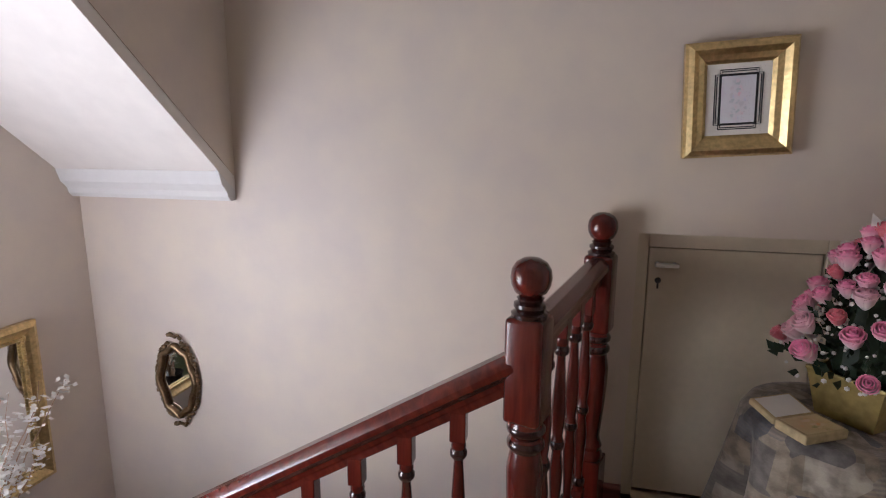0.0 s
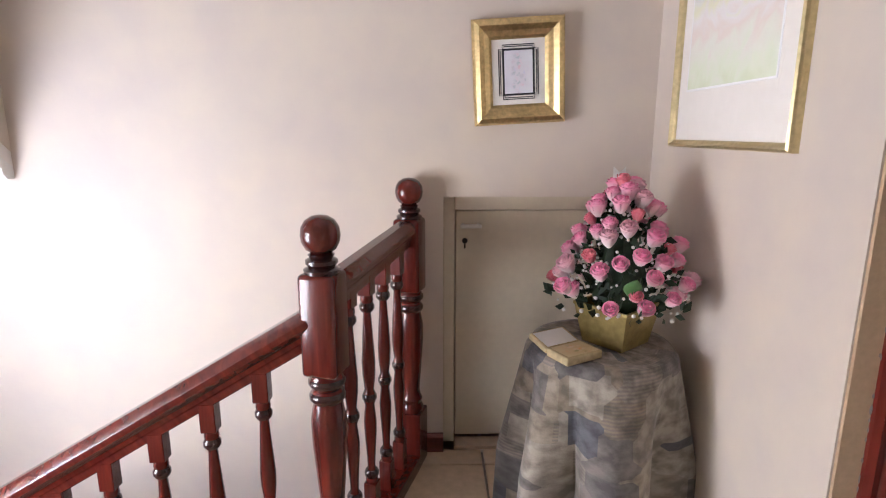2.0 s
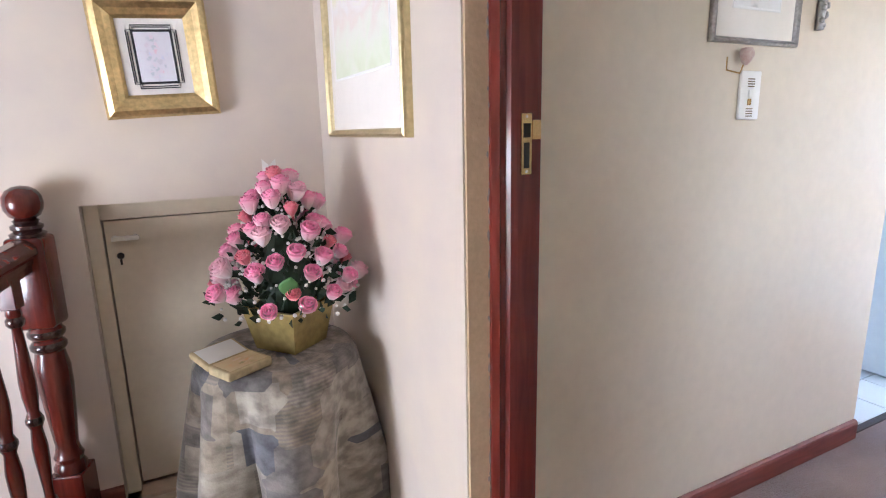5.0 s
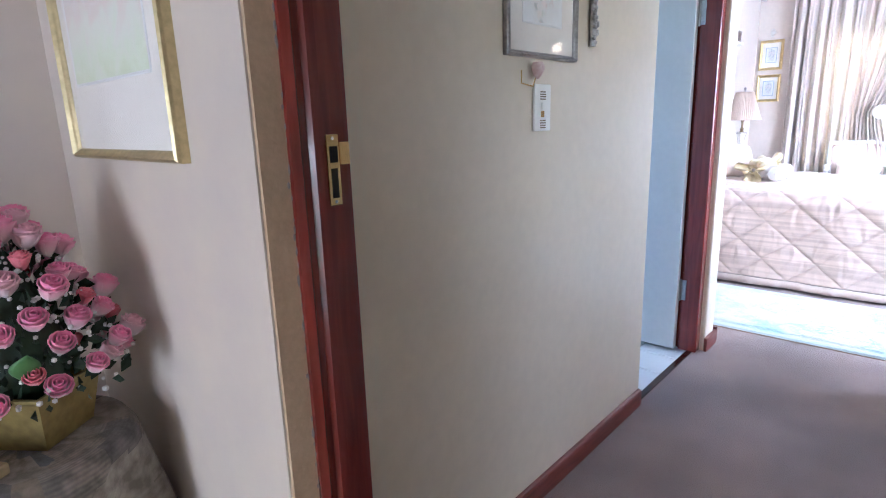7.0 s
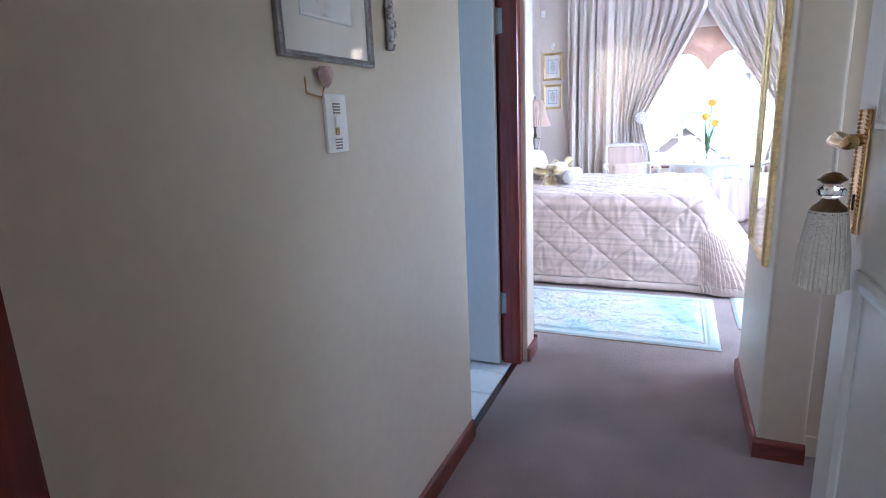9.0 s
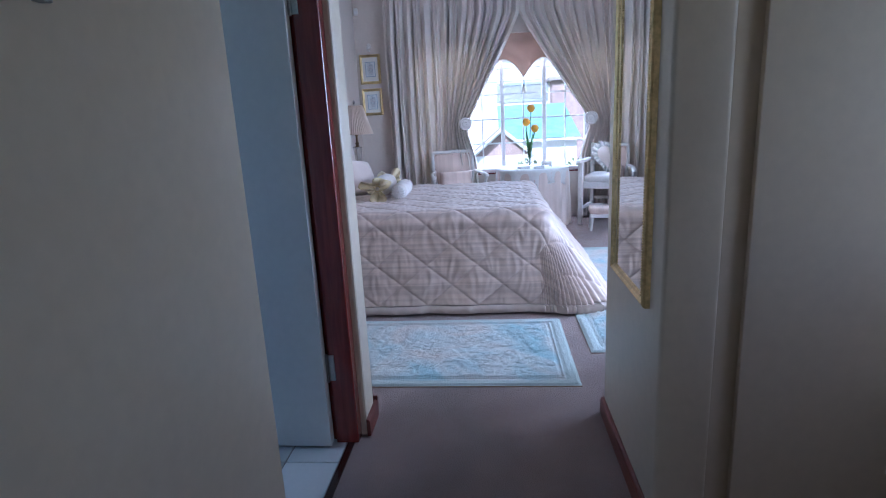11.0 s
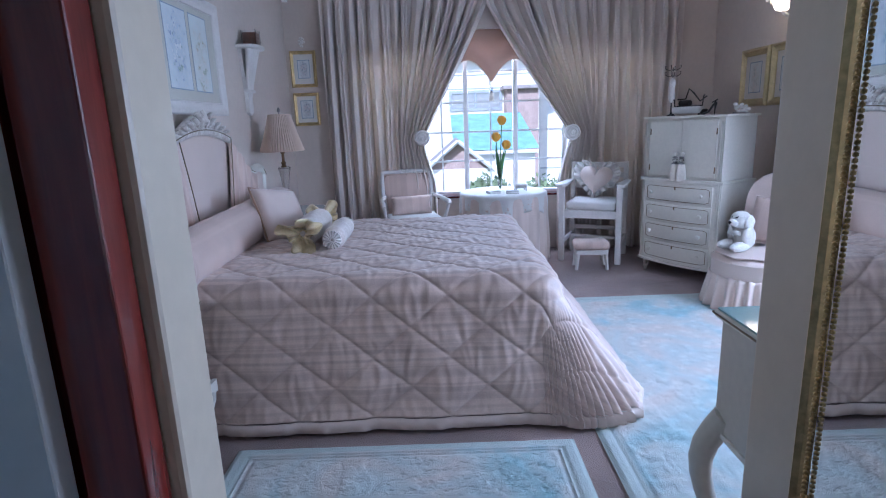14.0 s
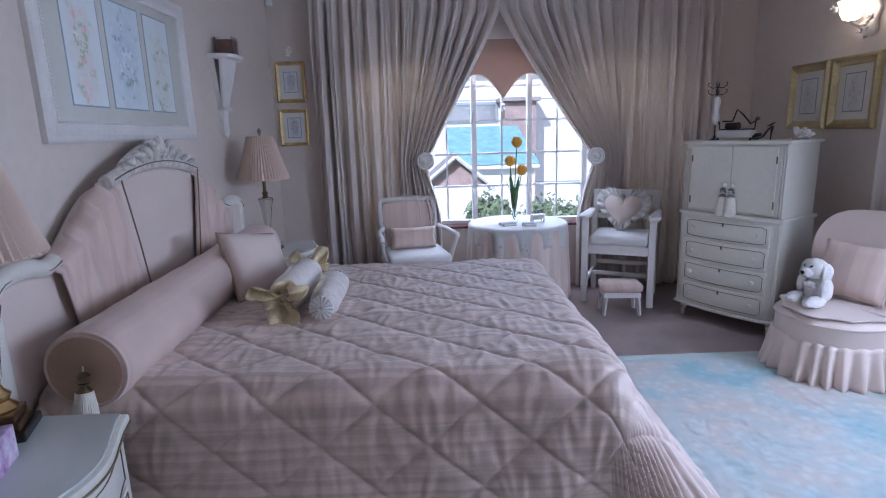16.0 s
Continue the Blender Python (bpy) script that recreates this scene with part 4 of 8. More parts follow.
for y in (-0.89, -0.416, 0.057, 0.53, 1.0):
    part("mullion", boxes((XW - 0.025, y - 0.0225, 0.57, XW + 0.025, y + 0.0225, 2.0), bevel=0.004), M_WHITE, win)
bars = []
for z in (0.86, 1.135, 1.41, 1.69):
    bars += [(XW - 0.012, y0, z - 0.009, XW + 0.012, y1, z + 0.009) for y0, y1 in ((-1.10, -0.915), (-0.865, -0.441), (-0.391, 0.032), (0.082, 0.505), (0.555, 0.975), (1.025, 1.45))]
for y in (-0.65, -0.18, 0.293, 0.765):
    bars.append((XW - 0.010, y - 0.008, 0.57, XW + 0.010, y + 0.008, 2.0))
for b in bars:
    part("glazing_bar", boxes(b), M_WHITE, win)
for y0, y1 in ((-1.10, -0.9125), (-0.8675, -0.4385), (-0.3935, 0.0345), (0.0795, 0.5075), (0.5525, 0.9775), (1.0225, 1.45)):
    g = part("pane", boxes((XW + 0.014, y0, 0.57, XW + 0.018, y1, 2.0)), M_WINGLASS, win)
    g.visible_shadow = False
part("window_sill", boxes((XE - 0.03, -0.60, 0.5205, XW - 0.031, 1.10, 0.54), bevel=0.006), M_MAHOG, win, "varnished wooden sill")

blind = thing("window_blind", pose(0, 0, 0), "dusty pink cloth blind with a scalloped lower edge", "blind")


def blind_fn(u, v):
    y = -0.24 + 1.03 * u
    c = (y - 0.287) / 0.22
    a = min(abs(c), 2.4)
    low = 1.575 + 0.205 * math.sin(min(a, 1.0) * math.pi / 2) ** 0.9
    if a > 1.0:
        low = 1.78 - 0.20 * (1 - math.cos((a - 1.0) * math.pi / 2)) * 0.9
    z = 2.08 - v * (2.08 - low)
    return (XE + 0.075 + 0.003 * math.sin(v * 12), y, z)


part("cloth", grid_sheet(60, 20, blind_fn), M_BLIND, blind, smooth=70, solid=0.005)
part("edging", tube([blind_fn(i / 60, 1.0) for i in range(61)], 0.005, 6), M_TASSEL, blind, smooth=60)
tassel(pose(XE + 0.07, 0.287, 1.575), "small ivory blind pull tassel", 0.07, 0.020, cord=0.03)

# side window, out of the walk's sight but for its light
sw = tagged(new("window_2"), "white side window of the bedroom", "window", kind="structure")
part("window_frame", boxes((3.7, YR - 0.11, 0.6, 3.75, YR - 0.05, 2.1), (5.15, YR - 0.11, 0.6, 5.2, YR - 0.05, 2.1), (3.75, YR - 0.11, 0.6, 5.15, YR - 0.05, 0.65), (3.75, YR - 0.11, 2.05, 5.15, YR - 0.05, 2.1)), M_WHITE, sw)
g = part("pane", boxes((3.75, YR - 0.085, 0.65, 5.15, YR - 0.08, 2.05)), M_WINGLASS, sw)
g.visible_shadow = False

# ---- bedroom: furniture ----


def cabriole(x, y, z0, z1, dx, dy, r=0.026, bm=None):
    """A curved leg whose knee and foot swing out along (dx, dy)."""
    pts, rad = [], []
    for i in range(11):
        t = i / 10
        swing = 0.030 * math.sin((1 - t) * math.pi) - 0.022 * math.sin((1 - t) * math.pi * 2) * 0.8 + 0.02 * max(0, t - 0.85) / 0.15
        pts.append((x + dx * swing, y + dy * swing, z1 + (z0 - z1) * t))
        rad.append(r * (1.25 - 0.75 * t + (0.25 if t > 0.93 else 0)))
    return tube(pts, rad, 10, bm)


def nightstand(at, label, handed=1):
    t = thing("nightstand", at, label, "nightstand", "nightstands beside the bed")
    w, d, h = 0.52, 0.42, 0.625

    def front(x, grow=0.0):
        k = x / (w / 2)
        return -d / 2 - grow - 0.034 * math.cos(k * math.pi) + 0.012 * (abs(k) ** 6)
    n = 28
    xs2 = [-w / 2 + w * i / n for i in range(n + 1)]
    body = [(x, front(x)) for x in xs2] + [(w / 2, d / 2), (-w / 2, d / 2)]
    part("body", extrude_outline(body, 0.30, "z", bevel=0.004), M_CREAMFURN, t, smooth=40, at=pose(0, 0, 0.29))
    top = [(x * 1.05, front(x, 0.018)) for x in xs2] + [(w / 2 * 1.05, d / 2), (-w / 2 * 1.05, d / 2)]
    part("top", extrude_outline(top, 0.028, "z", bevel=0.008), M_CREAMFURN, t, smooth=40, at=pose(0, 0, 0.590))
    gl = [(x * 1.0, front(x, 0.004)) for x in xs2] + [(w / 2, d / 2 - 0.005), (-w / 2, d / 2 - 0.005)]
    part("glass_top", extrude_outline(gl, 0.006, "z"), M_CLEARTOP, t, "clear glass sheet", at=pose(0, 0, 0.6185))
    part("gilt_line", tube([(x * 1.055, front(x, 0.020), 0.596) for x in xs2], 0.003, 6), M_GILTLINE, t)
    for z0, z1 in ((0.455, 0.575), (0.315, 0.44)):
        dr = bmesh.new()
        fr = [(x * 0.86, front(x * 0.86, 0.006)) for x in xs2]
        back = [(x * 0.86, front(x * 0.86, -0.008)) for x in xs2][::-1]
        extrude_outline(fr + back, z1 - z0, "z", dr, bevel=0.003)
        dwr = part("drawer_front", dr, M_CREAMFURN, t, smooth=40, at=pose(0, 0, z0))
        lp = [(x * 0.80, front(x * 0.80, 0.0075), 0.012) for x in xs2] + [(x * 0.80, front(x * 0.80, 0.0075), z1 - z0 - 0.012) for x in xs2[::-1]]
        part("inlay_line", tube(lp + lp[:1], 0.0018, 5), M_GILTLINE, dwr)
        knob = lathe([(0.006, 0.0), (0.006, 0.012), (0.020, 0.014), (0.025, 0.019), (0.020, 0.024), (0.011, 0.022), (0.010, 0.029), (0.0, 0.031)], 32)
        for v in knob.verts:
            if math.hypot(v.co.x, v.co.y) > 0.015:
                f = 1 + 0.13 * math.cos(8 * math.atan2(v.co.y, v.co.x))
                v.co.x, v.co.y = v.co.x * f, v.co.y * f
        part("knob", knob, M_PEWTER, dwr, "ornate pewter rosette knob", 50, at=pose(0, front(0, 0.006), (z1 - z0) / 2, 90, 0, 0))
    # scalloped apron
    ap = [(-w / 2 + 0.02, 0.0)] + [(-w / 2 + 0.02 + (w - 0.04) * i / 24, -0.028 - 0.022 * abs(math.sin(i / 24 * math.pi * 2.5)) + 0.03 * math.sin(i / 24 * math.pi)) for i in range(25)] + [(w / 2 - 0.02, 0.0)]
    part("apron", extrude_outline(ap[::-1], 0.016, "y"), M_CREAMFURN, t, at=pose(0, -d / 2 - 0.012, 0.295))
    for sx in (-1, 1):
        for sy in (-1, 1):
            part("leg", cabriole(sx * (w / 2 - 0.030), d / 2 - 0.024 if sy > 0 else front(w / 2) + 0.024, 0.0, 0.32, sx * 0.9, sy * 0.9, 0.022), M_CREAMFURN, t, smooth=60)
    return t


nightstand(pose(3.965, 1.90, 0), "cream two-drawer nightstand with a glass top and cabriole legs")
nightstand(pose(6.36, 1.905, 0), "cream nightstand with a clear glass top beyond the bed")


def table_lamp(at, label, scale=1.0):
    """Crystal column lamp with a pleated shade."""
    t = thing("table_lamp", at, label, "lamp", "bedside lamps")
    part("plinth", boxes((-0.062, -0.062, 0.0, 0.062, 0.062, 0.022), bevel=0.004), M_BLACK, t)
    part("stepped_base", boxes((-0.052, -0.052, 0.022, 0.052, 0.052, 0.040), (-0.042, -0.042, 0.040, 0.042, 0.042, 0.058), bevel=0.004), M_ANTBRASS, t)
    part("turned_base", lathe([(0.036, 0.058), (0.040, 0.066), (0.024, 0.082), (0.030, 0.096), (0.018, 0.108), (0.014, 0.118)], 24), M_BRASS, t, smooth=40)
    part("crystal_column", lathe([(0.013, 0.118), (0.019, 0.14), (0.024, 0.18), (0.032, 0.24), (0.044, 0.292), (0.040, 0.297), (0.016, 0.290)], 12), M_CRYSTAL, t)
    part("neck", lathe([(0.016, 0.290), (0.020, 0.300), (0.013, 0.312), (0.019, 0.326), (0.010, 0.338), (0.010, 0.385), (0.016, 0.39), (0.016, 0.43), (0.0, 0.43)], 18), M_ANTBRASS, t, smooth=40)
    z0, z1, r0, r1, n = 0.405, 0.640, 0.148, 0.074, 96
    bm = bmesh.new()
    rows2 = []
    for k in range(7):
        v = k / 6
        r = r0 + (r1 - r0) * v - 0.003 * math.sin(v * math.pi)
        rows2.append([bm.verts.new(((r + (0.005 if i % 2 else -0.003) * (1.2 - 0.5 * v)) * math.cos(2 * math.pi * i / n), (r + (0.005 if i % 2 else -0.003) * (1.2 - 0.5 * v)) * math.sin(2 * math.pi * i / n), z0 + (z1 - z0) * v)) for i in range(n)])
    for a, b in zip(rows2, rows2[1:]):
        for i in range(n):
            j = (i + 1) % n
            bm.faces.new((a[i], a[j], b[j], b[i]))
    part("shade", bm, M_LAMPSHADE, t, "pleated blush pink shade", solid=0.002)
    for z, r in ((z0, r0), (z1, r1)):
        part("shade_ring", tube([(r * math.cos(i * math.pi / 24), r * math.sin(i * math.pi / 24), z) for i in range(49)], 0.004, 6), M_LAMPSHADE, t, smooth=60)
    part("finial", lathe([(0.004, 0.43), (0.004, 0.655), (0.010, 0.662), (0.012, 0.672), (0.006, 0.684), (0.0, 0.69)], 12), M_PEWTER, t, smooth=50)
    return t


table_lamp(pose(4.135, 1.965, 0.6245, 0, 0, 20) @ Matrix.Diagonal((1.04, 1.04, 1.1, 1)), "crystal and brass lamp with blush pleated shade on the nightstand")
table_lamp(pose(6.36, 1.95, 0.6245, 0, 0, 40) @ Matrix.Diagonal((1.04, 1.04, 1.1, 1)), "crystal and brass lamp with blush pleated shade beyond the bed")

tis = thing("tissue_box", pose(3.97, 1.90, 0.6245, 0, 0, 18), "lilac patterned tissue box on the nightstand", "tissue box")
part("carton", boxes((-0.06, -0.06, 0.0, 0.06, 0.06, 0.078), bevel=0.003), M_PURPLE, tis)
part("opening", lathe([(0.03, 0.0784), (0.03, 0.0796)], 20, squash=(1, 0.5)), M_PAPER, tis)


def tall_chest(at):
    t = thing("tall_chest", at, "tall cream bow-fronted chest with four drawers and a two-door top", "chest")
    w, d = 0.66, 0.40

    def bow(x, grow=0.0):
        return -d / 2 - grow - 0.045 * (1 - (x / (w / 2)) ** 2)
    n = 20
    xs3 = [-w / 2 + w * i / n for i in range(n + 1)]

    def slab(z, hgt, grow, mat_, name, bow_on=True, bev=0.004):
        o = [((x) * (1 + grow * 2 / w), bow(x, grow) if bow_on else -d / 2 - grow) for x in xs3] + [(w / 2 + grow, d / 2), (-w / 2 - grow, d / 2)]
        return part(name, extrude_outline(o, hgt, "z", bevel=bev), mat_, t, smooth=35, at=pose(0, 0, z))
    slab(0.115, 0.62, 0.0, M_CREAMFURN, "lower_body")
    slab(0.100, 0.018, 0.012, M_CREAMFURN, "base_moulding")
    slab(0.735, 0.022, 0.014, M_CREAMFURN, "waist_moulding")
    slab(1.200, 0.018, 0.012, M_CREAMFURN, "top_board", False)
    up = [(-w / 2 + 0.012, -d / 2 + 0.01), (w / 2 - 0.012, -d / 2 + 0.01), (w / 2 - 0.012, d / 2), (-w / 2 + 0.012, d / 2)]
    part("upper_body", extrude_outline(up, 0.445, "z", bevel=0.003), M_CREAMFURN, t, at=pose(0, 0, 0.757))
    for k in range(4):
        z0 = 0.130 + 0.150 * k
        fr = [(x * 0.84, bow(x * 0.84, 0.008)) for x in xs3]
        bk = [(x * 0.84, bow(x * 0.84, -0.006)) for x in xs3][::-1]
        dw = part("drawer_front", extrude_outline(fr + bk, 0.137, "z", bevel=0.003), M_CREAMFURN, t, smooth=35, at=pose(0, 0, z0))
        lp = [(x * 0.79, bow(x * 0.79, 0.0105), 0.016 + 0.010 * (abs(x) > w / 2 * 0.96)) for x in xs3] + [(x * 0.79, bow(x * 0.79, 0.0105), 0.121 - 0.010 * (abs(x) > w / 2 * 0.96)) for x in xs3[::-1]]
        part("inlay_line", tube(lp + lp[:1], 0.0022, 5), M_GILTLINE, dw)
        for sx in (-1, 1):
            part("knob", lathe([(0.007, 0.0), (0.007, 0.010), (0.014, 0.016), (0.017, 0.024), (0.013, 0.032), (0.0, 0.035)], 16), M_CREAMFURN, dw, smooth=50, at=pose(sx * 0.21, bow(0.21, 0.008), 0.07, 90, 0, 0))
        part("keyhole", boxes((-0.006, -0.002, -0.012, 0.006, 0.002, 0.012), bevel=0.0015), M_GILTLINE, dw, at=pose(0, bow(0, 0.009), 0.112))
    for sx in (-1, 1):
        dr = part("cupboard_door", boxes((sx * 0.001 if sx > 0 else -0.272, -0.008, 0.0, 0.272 if sx > 0 else -0.001, 0.008, 0.410), bevel=0.003), M_CREAMFURN, t, at=pose(0, -d / 2 + 0.004, 0.775))
        part("knob", lathe([(0.006, 0.0), (0.006, 0.010), (0.014, 0.016), (0.016, 0.024), (0.010, 0.031), (0.0, 0.033)], 16), M_CREAMFURN, dr, smooth=50, at=pose(sx * 0.026, -0.008, 0.17, 90, 0, 0))
        for z in (0.06, 0.33):
            part("hinge", boxes((sx * 0.270 - 0.004, -0.011, z - 0.022, sx * 0.270 + 0.004, -0.006, z + 0.022)), M_GILTLINE, dr)
        for zz0, zz1, yy in ((0.118, 0.735, -d / 2 - 0.004), (0.76, 1.172, -d / 2 + 0.006)):
            for q in (0.0, 0.014, 0.028):
                part("fluting", boxes((sx * (w / 2 - 0.008 - q) - 0.003, yy - 0.006, zz0, sx * (w / 2 - 0.008 - q) + 0.003, yy + 0.004, zz1), bevel=0.002, seg=1), M_CREAMFURN, t)
    for sx in (-1, 1):
        for sy in (-1, 1):
            part("foot", lathe([(0.010, 0.0), (0.014, 0.006), (0.012, 0.02), (0.020, 0.03), (0.013, 0.042), (0.023, 0.07), (0.016, 0.082), (0.026, 0.095), (0.026, 0.102)], 16, center=(sx * (w / 2 - 0.035), sy * (d / 2 - 0.035) - 0.0, 0.0)), M_CREAMFURN, t, smooth=40)
    return t


CH = facing(6.335 + 0.5 * 0.215, -0.98 - 0.86 * 0.215, 0, -0.526, 0.85)
tall_chest(CH)


def on_chest(x, y, z=1.218, rz=0):
    return CH @ pose(x, y, z, 0, 0, rz)


for sx in (-0.026, 0.026):
    tassel(CH @ pose(sx, -0.235, 0.950), "silver-headed ivory tassel hanging on the chest's door knob", 0.115, 0.030, cord=0.022, group="tassels on the chest")
js = thing("jewellery_stand", on_chest(-0.24, -0.02), "dark metal jewellery stand with curled arms on the chest", "jewellery stand")
part("base", lathe([(0.03, 0.0), (0.03, 0.006), (0.010, 0.014), (0.006, 0.03)], 16), M_BLACK, js, smooth=40)
part("stem", tube([(0, 0, 0.02), (0, 0, 0.36)], [0.005, 0.003], 8), M_BLACK, js)
part("body", lathe([(0.012, 0.10), (0.026, 0.14), (0.016, 0.20), (0.026, 0.25), (0.020, 0.27), (0.008, 0.285)], 16), M_DISTRESS, js, "rose-covered dress form", 50)
for k in range(4):
    a = k * math.pi / 2 + 0.4
    for zz in (0.31, 0.355):
        part("arm", tube([(0, 0, zz - 0.01), (0.03 * math.cos(a), 0.03 * math.sin(a), zz - 0.015), (0.055 * math.cos(a), 0.055 * math.sin(a), zz), (0.058 * math.cos(a), 0.058 * math.sin(a), zz + 0.018), (0.048 * math.cos(a), 0.048 * math.sin(a), zz + 0.02)], 0.0028, 6), M_BLACK, js)
dbd = thing("ornamental_day_bed", on_chest(-0.085, -0.03) @ Matrix.Scale(1.35, 4), "small dark metal day bed ornament with a cushion on the chest", "ornament")
part("frame", tube([(-0.095, 0, 0.09), (-0.09, 0, 0.085), (-0.085, 0, 0.05), (0.085, 0, 0.05), (0.09, 0, 0.10), (0.096, 0, 0.106)], 0.004, 8), M_BLACK, dbd, smooth=60)
part("back_rail", tube([(-0.09, 0.03, 0.09), (-0.04, 0.03, 0.09), (-0.02, 0.03, 0.145), (0.01, 0.03, 0.12), (0.05, 0.03, 0.075), (0.09, 0.03, 0.10)], 0.004, 8), M_BLACK, dbd, smooth=60)
part("mattress", boxes((-0.085, -0.03, 0.01, 0.085, 0.03, 0.048), bevel=0.010), M_LACE, dbd, smooth=60)
part("seat_roll", lathe([(0.0, -0.03), (0.018, -0.03), (0.018, 0.03), (0.0, 0.03)], 14), M_BLACK, dbd, at=pose(-0.02, 0, 0.066, 90, 0, 90))
for sx in (-0.08, 0.08):
    part("leg", lathe([(0.006, 0.0), (0.004, 0.012)], 8), M_BLACK, dbd, at=pose(sx, -0.02, 0))
shoe = thing("ornamental_shoe", on_chest(0.10, -0.05, rz=-8), "dark high-heeled shoe ornament on the chest", "ornament")
part("sole", tube([(-0.075, 0, 0.008), (-0.045, 0, 0.008), (-0.005, 0, 0.02), (0.035, 0, 0.072), (0.055, 0, 0.082)], [0.010, 0.016, 0.011, 0.012, 0.013], 8, squash=0.45), M_BLACK, shoe, smooth=60)
part("heel", tube([(0.052, 0, 0.08), (0.048, 0, 0.04), (0.046, 0, 0.0)], [0.010, 0.005, 0.004], 8), M_BLACK, shoe)
part("upper", tube([(-0.078, 0, 0.014), (-0.05, 0, 0.030), (-0.02, 0, 0.034)], [0.006, 0.014, 0.010], 8), M_BLACK, shoe, smooth=60)
part("back_strap", tube([(0.03, 0.012, 0.085), (0.066, 0, 0.105), (0.03, -0.012, 0.085)], 0.004, 6), M_BLACK, shoe)
orn = thing("flower_ornament", on_chest(0.285, 0.04), "small ivory ceramic flower ornament on the chest", "ornament")
ob = bmesh.new()
rng = random.Random(9)
for i in range(26):
    bmesh.ops.create_icosphere(ob, subdivisions=1, radius=rng.uniform(0.010, 0.020), matrix=Matrix.Translation((rng.gauss(0, 0.026), rng.gauss(0, 0.015), 0.016 + abs(rng.gauss(0, 0.03)))) @ Matrix.Diagonal((1.3, 1, 0.8, 1)))
part("blossoms", ob, M_WHITEPETAL, orn, smooth=60)
part("base", boxes((-0.05, -0.025, 0.0, 0.05, 0.025, 0.012), bevel=0.004), M_PEWTER, orn)


def armchair(at):
    """Carved French armchair with an upholstered back."""
    t = thing("upholstered_armchair", at, "distressed white carved armchair with striped pink upholstery", "chair")
    w, d, zs, zt = 0.46, 0.46, 0.40, 0.83
    part("seat", boxes((-w / 2, -d / 2, zs - 0.03, w / 2, d / 2 - 0.03, zs + 0.045), bevel=0.028, seg=3), M_WHITECLOTH, t, smooth=60)
    part("seat_rail", boxes((-w / 2 - 0.012, -d / 2 - 0.012, zs - 0.085, w / 2 + 0.012, d / 2, zs - 0.03), bevel=0.010), M_DISTRESS, t, smooth=60)

    def bo(k, grow):
        a = []
        for i in range(41):
            s = i / 40
            ang = math.pi * (1 - s)
            x = (w / 2 * 0.98 + grow) * math.copysign(abs(math.cos(ang)) ** 0.26, math.cos(ang))
            z = 0.62 + (0.205 + grow) * abs(math.sin(ang)) ** 0.22 - 0.010 * math.cos((s - 0.5) * 7)
            a.append((x, z))
        return a
    loop = [(-w / 2 * 0.86, 0.42)] + bo(0, 0.0) + [(w / 2 * 0.86, 0.42)]
    part("backrest", extrude_outline(loop, 0.04, "y", bevel=0.012), M_PINKCLOTH, t, smooth=50, at=pose(0, d / 2 - 0.03, 0, -8, 0, 0))
    part("back_frame", tube([(x, 0.0, z) for x, z in loop] + [(-w / 2 * 0.86, 0.0, 0.42)], 0.019, 10), M_DISTRESS, t, smooth=60, at=pose(0, d / 2 - 0.03, 0, -8, 0, 0))
    cb = bmesh.new()
    rr = random.Random(2)
    for i in range(24):
        bmesh.ops.create_icosphere(cb, subdivisions=1, radius=rr.uniform(0.007, 0.013), matrix=Matrix.Translation((rr.uniform(-0.085, 0.085), -0.014, 0.815 + rr.uniform(-0.012, 0.018))))
    part("carving", cb, M_DISTRESS, t, smooth=60, at=pose(0, d / 2 - 0.03, 0, -8, 0, 0))
    studs = bmesh.new()
    for x, z in loop[1:-1:2]:
        bmesh.ops.create_icosphere(studs, subdivisions=1, radius=0.0045, matrix=Matrix.Translation((x * 0.90, -0.002, 0.62 + (z - 0.62) * 0.86)))
    part("stud_row", studs, M_ANTBRASS, t, at=pose(0, d / 2 - 0.034, 0, -8, 0, 0))
    for sx in (-1, 1):
        arm = [(sx * (w / 2 - 0.01), d / 2 - 0.06, 0.60), (sx * (w / 2 + 0.035), d / 2 - 0.16, 0.585), (sx * (w / 2 + 0.045), -0.06, 0.578), (sx * (w / 2 + 0.05), -d / 2 + 0.05, 0.575), (sx * (w / 2 + 0.05), -d / 2 + 0.035, 0.555)]
        part("arm", tube(arm, [0.016, 0.017, 0.020, 0.023, 0.018], 10), M_DISTRESS, t, smooth=60)
        part("arm_post", tube([(sx * (w / 2 + 0.05), -d / 2 + 0.045, 0.57), (sx * (w / 2 + 0.035), -d / 2 + 0.09, 0.47), (sx * (w / 2), -d / 2 + 0.10, 0.36)], [0.016, 0.014, 0.018], 10), M_DISTRESS, t, smooth=60)
        part("front_leg", cabriole(sx * (w / 2 - 0.02), -d / 2 + 0.02, 0.0, 0.34, sx, -1, 0.024), M_DISTRESS, t, smooth=60)
        part("back_leg", tube([(sx * (w / 2 - 0.03), d / 2 - 0.02, 0.42), (sx * (w / 2 - 0.03), d / 2 - 0.01, 0.2), (sx * (w / 2 - 0.03), d / 2 + 0.02, 0.0)], [0.020, 0.018, 0.015], 8), M_DISTRESS, t, smooth=60)
    return t


AC = facing(7.02, 1.04, 0, -0.97, -0.22)
armchair(AC)
square_cushion("lumbar_cushion", AC @ pose(0, 0.085, 0.525, -12, 0, 0), 0.36, 0.17, 0.09, M_PINKCLOTH, "small striped pink lumbar cushion on the armchair")


